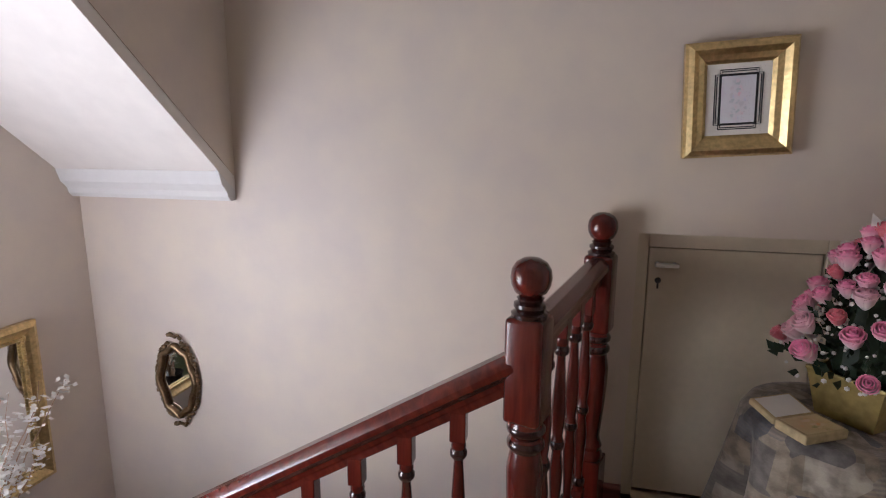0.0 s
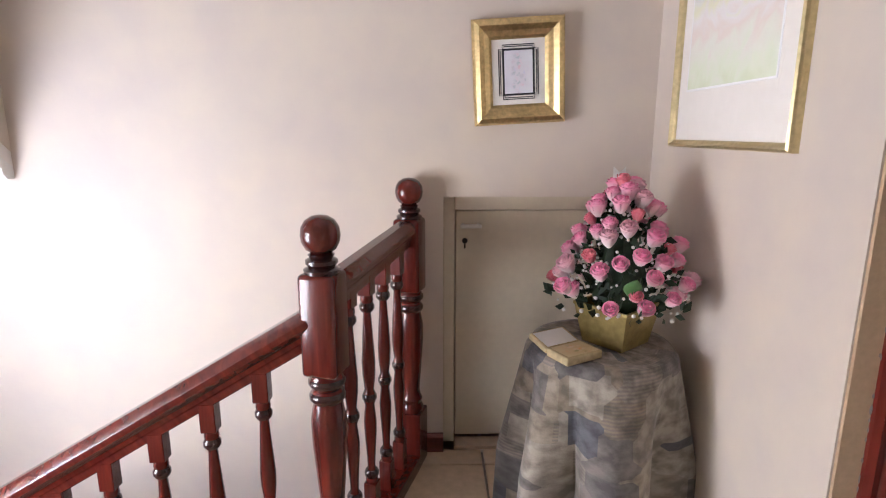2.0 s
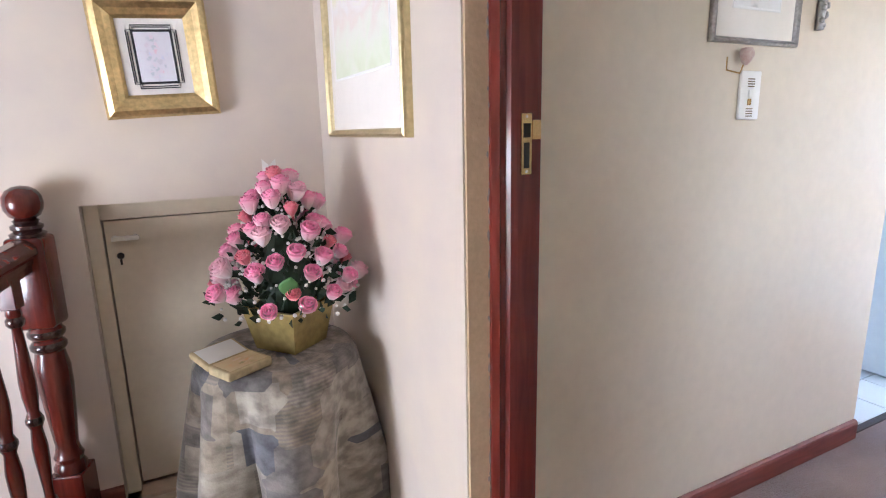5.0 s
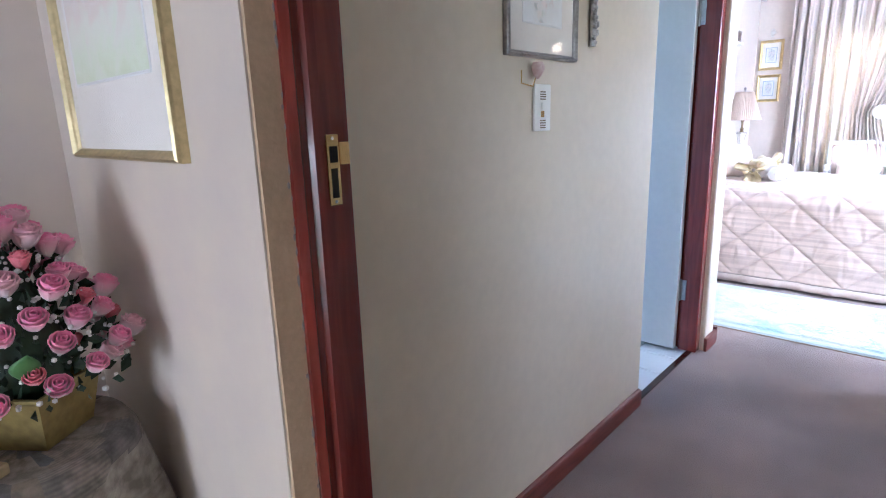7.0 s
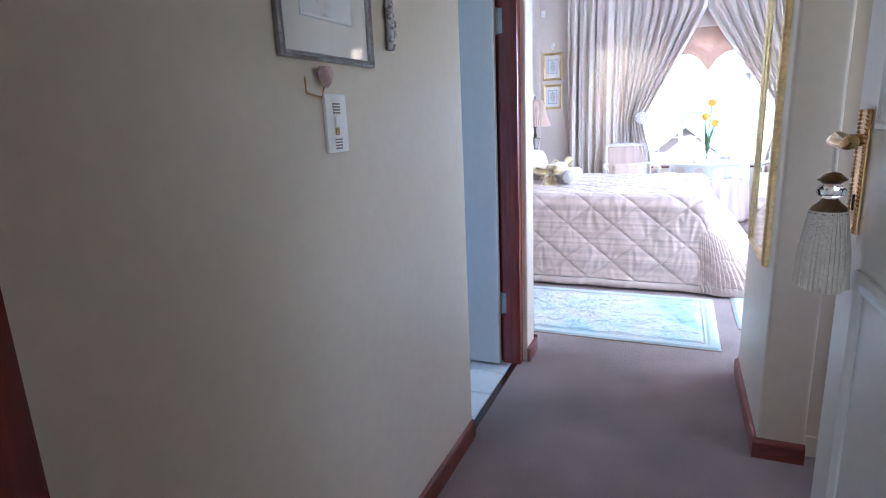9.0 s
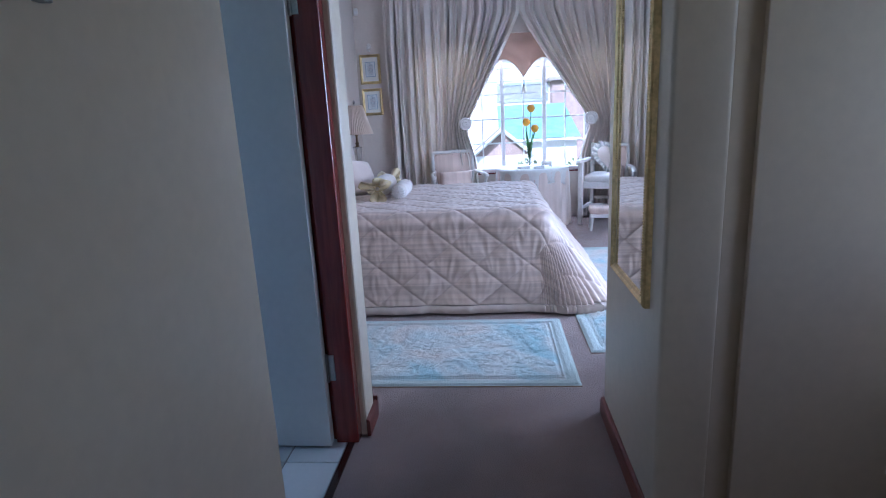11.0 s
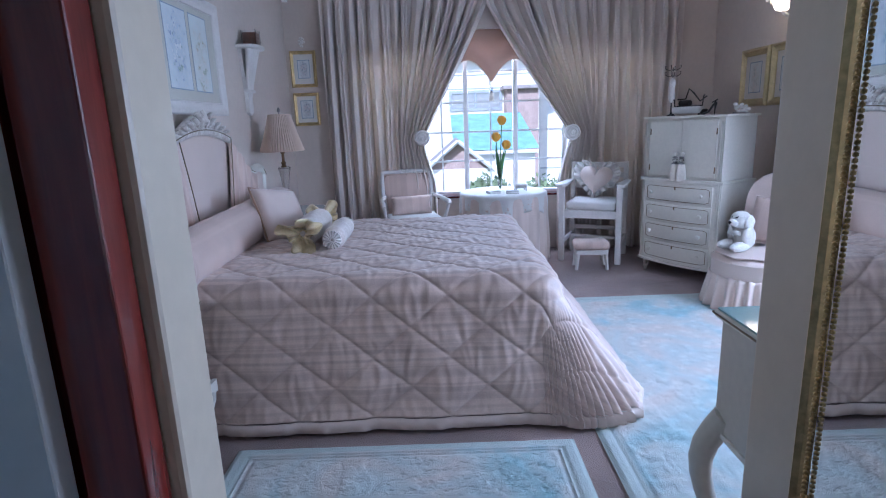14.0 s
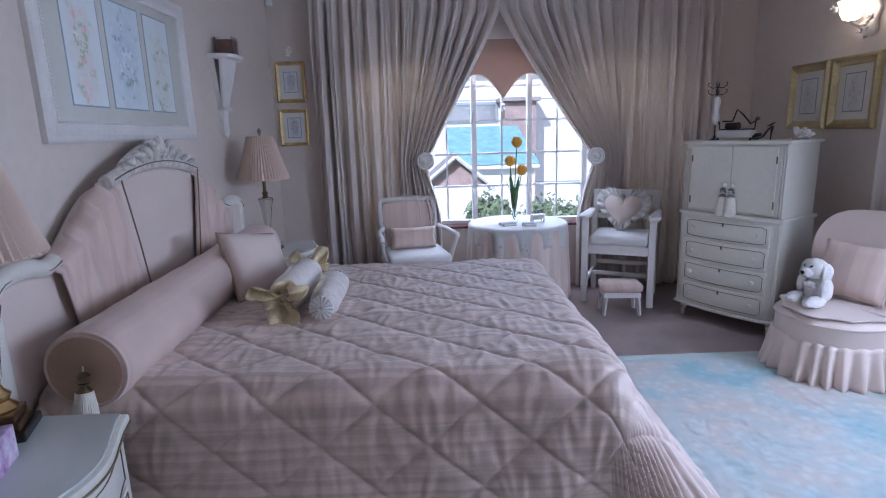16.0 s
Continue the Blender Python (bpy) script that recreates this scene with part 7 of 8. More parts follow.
sg = thing("stair_string", Matrix.Translation((RX0, 1.445, rz(RX0) - 0.80)) @ pose(0, 0, 0, 0, 0, 180) @ pose(0, 0, 0, 0, math.degrees(math.atan(0.595)), 0), "dark red timber string carrying the stair balusters", "stair string")
part("board", boxes((-0.02, -0.025, -0.22, slope_len, 0.025, 0.05), bevel=0.006), M_MAHOG, sg)


def baluster(at, h, label):
    """A turned baluster of height h with square ends."""
    t = thing("baluster", at, label, "baluster", "turned balusters")
    a = 0.0185
    part("lower_block", boxes((-a, -a, 0.0, a, a, 0.10), bevel=0.002, seg=1), M_MAHOG, t)
    k = (h - 0.175) / 0.44
    z0 = 0.10
    prof = [(0.017, 0.0), (0.018, 0.008), (0.012, 0.018), (0.016, 0.026), (0.011, 0.036), (0.012, 0.06), (0.017, 0.12), (0.018, 0.15), (0.013, 0.19), (0.017, 0.198), (0.019, 0.208), (0.017, 0.218), (0.013, 0.226), (0.018, 0.26), (0.019, 0.29), (0.013, 0.37), (0.011, 0.40), (0.016, 0.408), (0.012, 0.418), (0.018, 0.428), (0.016, 0.44)]
    part("turning", lathe([(r, z0 + z * k) for r, z in prof], 16), M_MAHOG, t, smooth=40)
    for z in (0.208, 0.022, 0.414):
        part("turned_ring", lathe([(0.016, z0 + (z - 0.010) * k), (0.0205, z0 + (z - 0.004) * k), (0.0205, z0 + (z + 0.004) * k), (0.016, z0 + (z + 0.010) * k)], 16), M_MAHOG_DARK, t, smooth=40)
    part("upper_block", boxes((-a, -a, z0 + 0.44 * k, a, a, h), bevel=0.002, seg=1), M_MAHOG, t)
    return t


first = None
for i in range(4):
    p = N1 + rail_dir * (0.035 + ln * (i + 0.75) / 4.5)
    m = pose(p.x, p.y, 0.045, 0, 0, rail_turn)
    if first is None:
        first = baluster(m, 0.735, "slim turned mahogany baluster of the landing rail")
    else:
        copy_thing(first, m)
first = None
for i in range(12):
    x = -0.475 - 0.127 * i
    m = pose(x, 1.445, rz(x) - 0.735)
    if first is None:
        first = baluster(m, 0.722, "slim turned mahogany baluster of the stair rail")
    else:
        copy_thing(first, m)

d3 = tagged(new("door_3"), "low cream cupboard door in the landing wall recess", "door", kind="structure")
part("door_frame", boxes((-0.0395, 2.105, 0.0, 0.0, 2.19, 0.9215), bevel=0.002, seg=1), M_DOORCREAM, d3)
part("door_frame", boxes((0.50, 2.105, 0.0, 0.5295, 2.19, 0.9215), bevel=0.002, seg=1), M_DOORCREAM, d3)
part("door_frame", boxes((0.0, 2.105, 0.872, 0.50, 2.19, 0.9215), bevel=0.002, seg=1), M_DOORCREAM, d3)
lf = part("door_leaf", boxes((0.004, 2.118, 0.022, 0.496, 2.150, 0.868), bevel=0.003), M_DOORCREAM, d3, "flat cream door leaf")
part("handle", boxes((0.020, 2.088, 0.810, 0.092, 2.104, 0.823), (0.024, 2.104, 0.810, 0.034, 2.118, 0.824), (0.076, 2.104, 0.810, 0.086, 2.118, 0.824), bevel=0.002, seg=1), M_SWITCH, lf)
part("keyhole", lathe([(0.010, 0.0), (0.008, 0.003), (0.0, 0.003)], 14), M_BLACK, lf, at=pose(0.036, 2.118, 0.762, 90, 0, 0))
part("keyhole_slot", boxes((0.033, 2.1165, 0.735, 0.039, 2.1182, 0.752)), M_BLACK, lf)
part("threshold", boxes((0.0, 2.052, -0.004, 0.50, 2.118, 0.012)), M_TILE, d3)

gfp = picture(facing(0.194, 2.05, 1.315, 0, -1) @ pose(0, -0.006, 0, 3, -3.2, 0), 0.285, 0.315, 0.060, 0.042, M_GOLD, "deep gold-framed faint rose print above the low door", M_MATBOARD, [(0.0, 0.0, 0.088, 0.128, M_PRINT_ROSE)], line=M_BLACKLINE)
for k in (0.006, 0.011):
    w2, h2, c2 = 0.05 + k, 0.07 + k, 0.012
    o = [(-w2 + c2, -h2), (w2 - c2, -h2), (w2 - c2, -h2 + c2), (w2, -h2 + c2), (w2, h2 - c2), (w2 - c2, h2 - c2), (w2 - c2, h2), (-w2 + c2, h2), (-w2 + c2, h2 - c2), (-w2, h2 - c2), (-w2, -h2 + c2), (-w2 + c2, -h2 + c2)]
    part("ink_border", tube([(x, -0.0142, z) for x, z in o + o[:1]], 0.0013, 4), M_BLACKLINE, gfp)


def watercolour():
    m = bpy.data.materials.new("faint_watercolour")
    m.use_nodes = True
    n, l = m.node_tree.nodes, m.node_tree.links
    b = n["Principled BSDF"]
    b.inputs["Roughness"].default_value = 0.7
    tc = n.new("ShaderNodeTexCoord")
    no = n.new("ShaderNodeTexNoise")
    no.inputs["Scale"].default_value = 4.5
    no.inputs["Detail"].default_value = 7
    no.inputs["Distortion"].default_value = 1.5
    l.new(tc.outputs["UV"], no.inputs["Vector"])
    sep = n.new("ShaderNodeSeparateXYZ")
    l.new(tc.outputs["UV"], sep.inputs[0])
    ad = n.new("ShaderNodeMath")
    ad.operation = "MULTIPLY_ADD"
    ad.inputs[1].default_value = 0.55
    l.new(no.outputs["Fac"], ad.inputs[0])
    l.new(sep.outputs[1], ad.inputs[2])
    cr = n.new("ShaderNodeValToRGB")
    e = cr.color_ramp.elements
    e[0].position, e[0].color = 0.22, (0.62, 0.66, 0.44, 1)
    e[1].position, e[1].color = 1.25 / 1.3, (0.66, 0.66, 0.70, 1)
    for p, c in ((0.34, (0.68, 0.72, 0.54)), (0.46, (0.72, 0.71, 0.60)), (0.56, (0.72, 0.62, 0.54)), (0.66, (0.74, 0.70, 0.66)), (0.76, (0.72, 0.70, 0.48)), (0.86, (0.66, 0.67, 0.68))):
        k = e.new(p)
        k.color = (*c, 1)
    l.new(ad.outputs[0], cr.inputs["Fac"])
    l.new(cr.outputs["Color"], b.inputs["Base Color"])
    return m


picture(facing(0.64, 1.604, 1.435, -1, 0), 0.562, 0.69, 0.020, 0.024, M_GOLDPALE, "large pale watercolour in a thin gold frame", M_MATBOARD, [(-0.01, 0.03, 0.40, 0.44, watercolour())])

# small round table with its cloth
LX, LY, LR, LZ = 0.385, 1.665, 0.192, 0.566
lt = thing("round_table", pose(LX, LY, 0), "small round side table under a patterned cloth", "table")
part("tabletop", lathe([(0.0, LZ - 0.03), (LR - 0.008, LZ - 0.03), (LR - 0.008, LZ - 0.010), (0.0, LZ - 0.010)], 40), M_MAHOG, lt)
for k in range(3):
    a = k * 2.094 + 0.4
    part("leg", tube([(0.05 * math.cos(a), 0.05 * math.sin(a), LZ - 0.03), (0.13 * math.cos(a), 0.13 * math.sin(a), 0.0)], 0.016, 8), M_MAHOG, lt)


def patch_cloth():
    m = mat("taupe_patchwork_print_cloth", (0.46, 0.42, 0.38), 0.85, vary=0.15, scale=9, fine=220, bump=0.25, sheen=0.2)
    n, l = m.node_tree.nodes, m.node_tree.links
    b = n["Principled BSDF"]
    tc = n.new("ShaderNodeTexCoord")
    vo = n.new("ShaderNodeTexVoronoi")
    vo.distance = "CHEBYCHEV"
    vo.inputs["Scale"].default_value = 10
    vo.inputs["Randomness"].default_value = 0.7
    l.new(tc.outputs["UV"], vo.inputs["Vector"])
    sp = n.new("ShaderNodeSeparateColor")
    l.new(vo.outputs["Color"], sp.inputs["Color"])
    cr = n.new("ShaderNodeValToRGB")
    cr.color_ramp.interpolation = "CONSTANT"
    e = cr.color_ramp.elements
    e[0].position, e[0].color = 0.0, (0.38, 0.33, 0.27, 1)
    e[1].position, e[1].color = 0.22, (0.25, 0.22, 0.20, 1)
    for p, c in ((0.42, (0.40, 0.34, 0.26)), (0.58, (0.20, 0.18, 0.17)), (0.66, (0.34, 0.28, 0.21)), (0.78, (0.44, 0.39, 0.32)), (0.92, (0.15, 0.15, 0.17))):
        k = e.new(p)
        k.color = (*c, 1)
    l.new(sp.outputs["Red"], cr.inputs["Fac"])
    wv = n.new("ShaderNodeTexWave")
    wv.bands_direction = "Y"
    wv.inputs["Scale"].default_value = 34
    wv.inputs["Distortion"].default_value = 2.0
    l.new(tc.outputs["UV"], wv.inputs["Vector"])
    gt = n.new("ShaderNodeMath")
    gt.operation = "GREATER_THAN"
    gt.inputs[1].default_value = 0.62
    l.new(sp.outputs["Green"], gt.inputs[0])
    ml = n.new("ShaderNodeMath")
    ml.operation = "MULTIPLY"
    l.new(gt.outputs[0], ml.inputs[0])
    l.new(wv.outputs["Fac"], ml.inputs[1])
    ml2 = n.new("ShaderNodeMath")
    ml2.operation = "MULTIPLY"
    ml2.inputs[1].default_value = 0.55
    l.new(ml.outputs[0], ml2.inputs[0])
    mx = n.new("ShaderNodeMix")
    mx.data_type = "RGBA"
    mx.inputs["B"].default_value = (0.20, 0.18, 0.17, 1)
    l.new(ml2.outputs[0], mx.inputs["Factor"])
    l.new(cr.outputs["Color"], mx.inputs["A"])
    faded = n.new("ShaderNodeTexNoise")
    faded.inputs["Scale"].default_value = 26
    faded.inputs["Detail"].default_value = 6
    l.new(tc.outputs["UV"], faded.inputs["Vector"])
    fr = n.new("ShaderNodeMapRange")
    fr.inputs["From Min"].default_value = 0.38
    fr.inputs["From Max"].default_value = 0.62
    fr.inputs["To Min"].default_value = 0.45
    fr.inputs["To Max"].default_value = 0.92
    l.new(faded.outputs["Fac"], fr.inputs["Value"])
    wash = n.new("ShaderNodeVectorMath")
    wash.operation = "SCALE"
    l.new(mx.outputs["Result"], wash.inputs[0])
    l.new(fr.outputs["Result"], wash.inputs["Scale"])
    l.new(wash.outputs["Vector"], b.inputs["Base Color"])
    return m


lc = thing("tablecloth", pose(LX, LY, 0, 0, 0, 25), "taupe and grey patchwork-print cloth hanging in deep folds", "tablecloth")


def lcloth(u, v):
    a = 2 * math.pi * u
    if v < 0.3:
        rr = LR * v / 0.3
        return (rr * math.cos(a), rr * math.sin(a), LZ + 0.001 * noise.noise(Vector((rr * math.cos(a) * 20, rr * math.sin(a) * 20, 0))))
    t = (v - 0.3) / 0.7
    w = 2 * (0.5 + 0.5 * math.sin(a * 6 + 0.5 + 1.1 * math.sin(a * 2))) ** 0.6 - 1
    k = 0.064 * min(1, t * 1.6)
    rr = LR + 0.006 + 0.022 * t + k * w + 0.006 * math.sin(a * 23) * t
    return (rr * math.cos(a), rr * math.sin(a), LZ - 0.545 * t - 0.004 * min(1, t * 8))


part("cloth", grid_sheet(160, 34, lcloth, uv=lambda u, v: (u * 1.25, v * 0.8)), patch_cloth(), lc, smooth=80, solid=0.003)

pt = thing("flower_pot", pose(0.425, 1.665, LZ + 0.004, 0, 0, 38), "tapered square gold pot filled with silk roses", "flower pot")
pot = bmesh.new()
extr = [(0.062, 0.0), (0.080, 0.100), (0.083, 0.106), (0.083, 0.112), (0.076, 0.112), (0.060, 0.020)]
lp = []
for r, z in extr:
    lp.append([pot.verts.new((sx * r, sy * r, z)) for sx, sy in ((-1, -1), (1, -1), (1, 1), (-1, 1))])
for a, b in zip(lp, lp[1:]):
    for k in range(4):
        j = (k + 1) % 4
        pot.faces.new((a[k], a[j], b[j], b[k]))
pot.faces.new(lp[0][::-1])
pot.faces.new(lp[-1])
part("pot", pot, M_POT, pt)


def rose_mesh(r):
    """A half-open bud: petals overlapping round a cup, lips curling outward."""
    bm = bmesh.new()
    for ring, (n, rad, h, curl) in enumerate(((2, 0.28, 2.1, 0.0), (3, 0.50, 2.05, 0.06), (4, 0.74, 1.95, 0.26), (3, 0.84, 1.70, 0.55))):
        for k in range(n):
            a = 2 * math.pi * (k + 0.37 * ring) / n

            def petal(u, v, a=a, rad=rad, h=h, curl=curl, n=n):
                q = 2 * u - 1
                s = q * math.pi / n * 1.45
                rr = r * (rad * math.sin(min(1.0, 0.15 + v * 1.1) * 1.75) + curl * 0.55 * max(0.0, v - 0.55) ** 1.3 * 2.2 - 0.05 * u)
                z = r * (h * v - 0.30 * q * q * v - curl * 0.8 * max(0.0, v - 0.8))
                return (rr * math.cos(a + s), rr * math.sin(a + s), z)
            grid_sheet(5, 5, petal, bm=bm)
    return bm


# blooms of the arrangement, each a part
fa = thing("flower_arrangement", pose(0.425, 1.665, LZ + 0.105), "full pyramid of pink silk roses with dark leaves", "flowers")
rose_meshes = {}
rng = random.Random(11)
mats = ((M_ROSE, "pink"), (M_ROSEPALE, "pale"), (M_ROSEDEEP, "deep"))
spots = []
golden = math.pi * (3 - math.sqrt(5))
NF = 76
for i in range(NF):
    v = (i + 0.5) / NF
    z = 0.012 + 0.300 * v ** 1.05
    rad = 0.190 * (1 - v) ** 0.70 * (0.82 if v < 0.08 else 1.0) + 0.012
    a = i * golden
    spots.append((rad * math.cos(a) * rng.uniform(0.74, 1.02), rad * math.sin(a) * rng.uniform(0.74, 1.02), z + rng.uniform(-0.012, 0.012), a, v))
for i, (x, y, z, a, v) in enumerate(spots):
    kind = 2 if i % 6 == 3 else (1 if i % 4 == 1 else 0)
    size = (0.026, 0.025, 0.018)[kind] * rng.uniform(0.88, 1.12)
    tilt = max(4, 44 - 44 * v + rng.uniform(-16, 16))
    m = pose(x, y, z, 0, tilt, math.degrees(a)) @ pose(0, 0, 0, 0, 0, rng.uniform(0, 360))
    key = kind
    if key not in rose_meshes:
        rose_meshes[key] = part("rose", rose_mesh((0.0215, 0.0225, 0.017)[kind]), mats[kind][0], fa, ("pink silk rose", "pale pink silk rose", "deep pink silk rosebud")[kind], 60, at=m, solid=0.0012)
    else:
        o = again(rose_meshes[key], m @ Matrix.Scale(rng.uniform(0.88, 1.14), 4))
        o["label"] = rose_meshes[key]["label"]
foli = bmesh.new()
for i in range(420):
    v = rng.random() ** 1.2
    a = rng.uniform(0, 2 * math.pi)
    rad = (0.175 * (1 - v) ** 0.62 + 0.01) * rng.uniform(0.35, 1.02)
    z = 0.0 + 0.29 * v
    m = pose(rad * math.cos(a), rad * math.sin(a), z, rng.uniform(-30, 30), rng.uniform(20, 100), math.degrees(a))
    s = rng.uniform(0.020, 0.042)
    vs2 = [foli.verts.new(m @ Vector(p)) for p in ((0, 0, 0), (s * 0.28, s * 0.1, s * 0.45), (0, 0.0, s), (-s * 0.28, s * 0.1, s * 0.45))]
    foli.faces.new(vs2)
tagged(part("foliage", foli, M_LEAF, fa, "dark green silk leaves"), kind="stuff")
stems = bmesh.new()
lathe([(0.058, -0.012), (0.070, 0.03), (0.072, 0.08), (0.048, 0.16), (0.016, 0.25), (0.0, 0.27)], 14, stems)
part("stem_core", stems, M_LEAF, fa, "dense dark stems")
sp = bmesh.new()
for i in range(420):
    v = rng.uniform(0.04, 1.0)
    a = rng.uniform(0, 2 * math.pi)
    rad = (0.185 * (1 - v) ** 0.6 + 0.014) * rng.uniform(0.74, 0.98)
    bmesh.ops.create_icosphere(sp, subdivisions=1, radius=rng.uniform(0.003, 0.006), matrix=Matrix.Translation((rad * math.cos(a), rad * math.sin(a), -0.005 + 0.31 * v)))
tagged(part("filler_blossom", sp, M_WHITEPETAL, fa, "tiny white filler blossoms"), kind="stuff")


def butterfly(u, v):
    s = (u - 0.5) * 2
    return (0.016 * s, 0.004 * abs(s), 0.02 * (v - 0.5) * (0.4 + abs(s)) * 1.6)


part("butterfly_pick", grid_sheet(8, 4, butterfly), M_WHITEPETAL, fa, "white butterfly on a wire", at=pose(-0.02, -0.01, 0.352), solid=0.001)
part("wire", tube([(0, 0, 0.26), (-0.02, -0.01, 0.352)], 0.001, 5), M_STEEL, fa)
bigleaf = grid_sheet(6, 8, lambda u, v: (0.022 * math.sin(math.pi * v) * (2 * u - 1), 0.004 * (2 * u - 1) ** 2, 0.055 * v))
part("leaf", bigleaf, M_STEM, fa, "broad green leaf", 60, at=pose(-0.035, -0.175, 0.075, 25, 10, 0), solid=0.001)

bk = thing("trinket_book", pose(0.285, 1.555, LZ + 0.004, 0, 0, 28), "small antiqued flower-painted book box lying open", "box")
M_BOOK = mat("antiqued_gold_paper", (0.50, 0.40, 0.22), 0.6, vary=0.3, scale=14, fine=70, bump=0.15)
M_BOOKPRINT = flower_print("antique_rose_label", (0.62, 0.50, 0.28), ((0.62, 0.16, 0.06), (0.70, 0.36, 0.16), (0.30, 0.28, 0.10), (0.66, 0.50, 0.34)), 7, (0.5, 0.5))
b1 = part("tray", boxes((-0.058, -0.040, 0.0, 0.058, 0.040, 0.022), bevel=0.004), M_BOOK, bk)
part("label", grid_sheet(1, 1, lambda u, v: (-0.05 + 0.10 * u, -0.034 + 0.068 * v, 0.0226)), M_BOOKPRINT, b1, "rose-painted label")
b2 = part("lid", boxes((-0.058, 0.0, 0.0, 0.058, 0.076, 0.016), bevel=0.004), M_BOOK, bk, at=pose(0, 0.043, 0.004, 14, 0, 0))
part("paper", grid_sheet(1, 1, lambda u, v: (-0.05 + 0.10 * u, 0.006 + 0.064 * v, 0.0166)), M_PAPER, b2)

# things on the half landing
om = thing("ornate_oval_mirror", facing(-1.722, 2.05, 0.265, 0, -1) @ Matrix.Scale(0.88, 4), "dark bronze ornate oval mirror on the stair wall", "mirror")
ring = bmesh.new()
pts = []
for i in range(61):
    a = 2 * math.pi * i / 60
    pts.append(((0.088 + 0.006 * math.cos(6 * a)) * math.cos(a), -0.018, (0.158 + 0.008 * math.cos(8 * a)) * math.sin(a)))
tube(pts, 0.016, 8, ring)
rng = random.Random(31)
for i in range(90):
    a = 2 * math.pi * i / 90
    e = 1.12 + 0.10 * rng.random() + (0.16 if abs(math.sin(a)) > 0.97 else 0)
    bmesh.ops.create_icosphere(ring, subdivisions=1, radius=rng.uniform(0.006, 0.012), matrix=Matrix.Translation((0.09 * e * math.cos(a), -0.014, 0.16 * e * math.sin(a))))
part("frame", ring, M_ANTBRASS, om, smooth=60)
part("mirror_glass", extrude_outline([(0.086 * math.cos(2 * math.pi * i / 40), 0.156 * math.sin(2 * math.pi * i / 40)) for i in range(40)], -0.008, "y"), M_MIRROR, om, at=pose(0, -0.002, 0))
gm = thing("gold_framed_mirror", facing(-2.1, 1.49, 0.27, 1, 0), "gold rope-framed wall mirror on the half landing", "mirror")
part("frame", frame_border(0.60, 0.60, 0.055, 0.035), M_GOLD, gm)
rp = bmesh.new()
for i in range(46):
    t = -0.25 + 0.5 * i / 45
    for x, z in ((t, 0.245), (t, -0.245), (0.245, t), (-0.245, t)):
        bmesh.ops.create_icosphere(rp, subdivisions=1, radius=0.008, matrix=Matrix.Translation((x, -0.02, z)))
part("beading", rp, M_GOLD, gm)
part("mirror_glass", boxes((-0.247, -0.010, -0.247, 0.247, -0.002, 0.247)), M_MIRROR, gm)
sd = thing("side_stand", pose(-1.90, 1.42, -1.19), "dark wooden stand on the half landing", "stand")
part("top", lathe([(0.0, 0.86), (0.15, 0.86), (0.16, 0.875), (0.15, 0.89), (0.0, 0.89)], 28), M_MAHOG, sd, smooth=40)
part("column", lathe([(0.12, 0.0), (0.11, 0.03), (0.03, 0.07), (0.028, 0.4), (0.05, 0.6), (0.03, 0.8), (0.07, 0.86)], 20), M_MAHOG, sd, smooth=40)
bv = thing("blossom_vase", pose(-1.90, 1.42, -0.30), "dark ribbed vase of white blossom branches", "vase")
part("vase", lathe([(0.05, 0.0), (0.075, 0.05), (0.085, 0.13), (0.055, 0.22), (0.045, 0.26), (0.055, 0.28), (0.04, 0.27), (0.0, 0.24)], 24), M_BLACK, bv, smooth=60)
rng = random.Random(17)
bl_all = bmesh.new()
for k in range(13):
    a = rng.uniform(-0.9, 2.4)
    ln2 = rng.uniform(0.32, 0.62)
    sx, sy = math.cos(a), math.sin(a)
    spread = rng.uniform(0.06, 0.30)
    pts = [(0, 0, 0.22)]
    for i in range(1, 8):
        t = i / 7
        pts.append((sx * spread * t ** 1.4 * 0.5 + rng.gauss(0, 0.008), sy * spread * t ** 1.4 + rng.gauss(0, 0.008), 0.22 + ln2 * t * (1 - 0.25 * t * spread)))
    part("branch", tube(pts, [0.0035 * (1 - 0.8 * i / 7) for i in range(8)], 5), M_TANCLOTH, bv, smooth=60)
    for i in range(11):
        t = rng.uniform(0.25, 1.0)
        j = min(6, int(t * 7))
        p = Vector(pts[j]).lerp(Vector(pts[j + 1]), t * 7 - j)
        for q in range(5):
            aa = q * 1.257 + rng.random()
            c = p + Vector((rng.gauss(0, 0.014), rng.gauss(0, 0.014), rng.gauss(0, 0.01)))
            d = Vector((math.cos(aa), math.sin(aa), rng.uniform(-0.4, 0.8))).normalized()
            s = d.cross(Vector((0.3, 0.2, 1))).normalized()
            z = rng.uniform(0.014, 0.026)
            bl_all.faces.new([bl_all.verts.new(c), bl_all.verts.new(c + d * z * 0.6 + s * z * 0.38), bl_all.verts.new(c + d * z), bl_all.verts.new(c + d * z * 0.6 - s * z * 0.38)])
tagged(part("blossom", bl_all, M_WHITEPETAL, bv, "white silk magnolia petals"), kind="stuff")

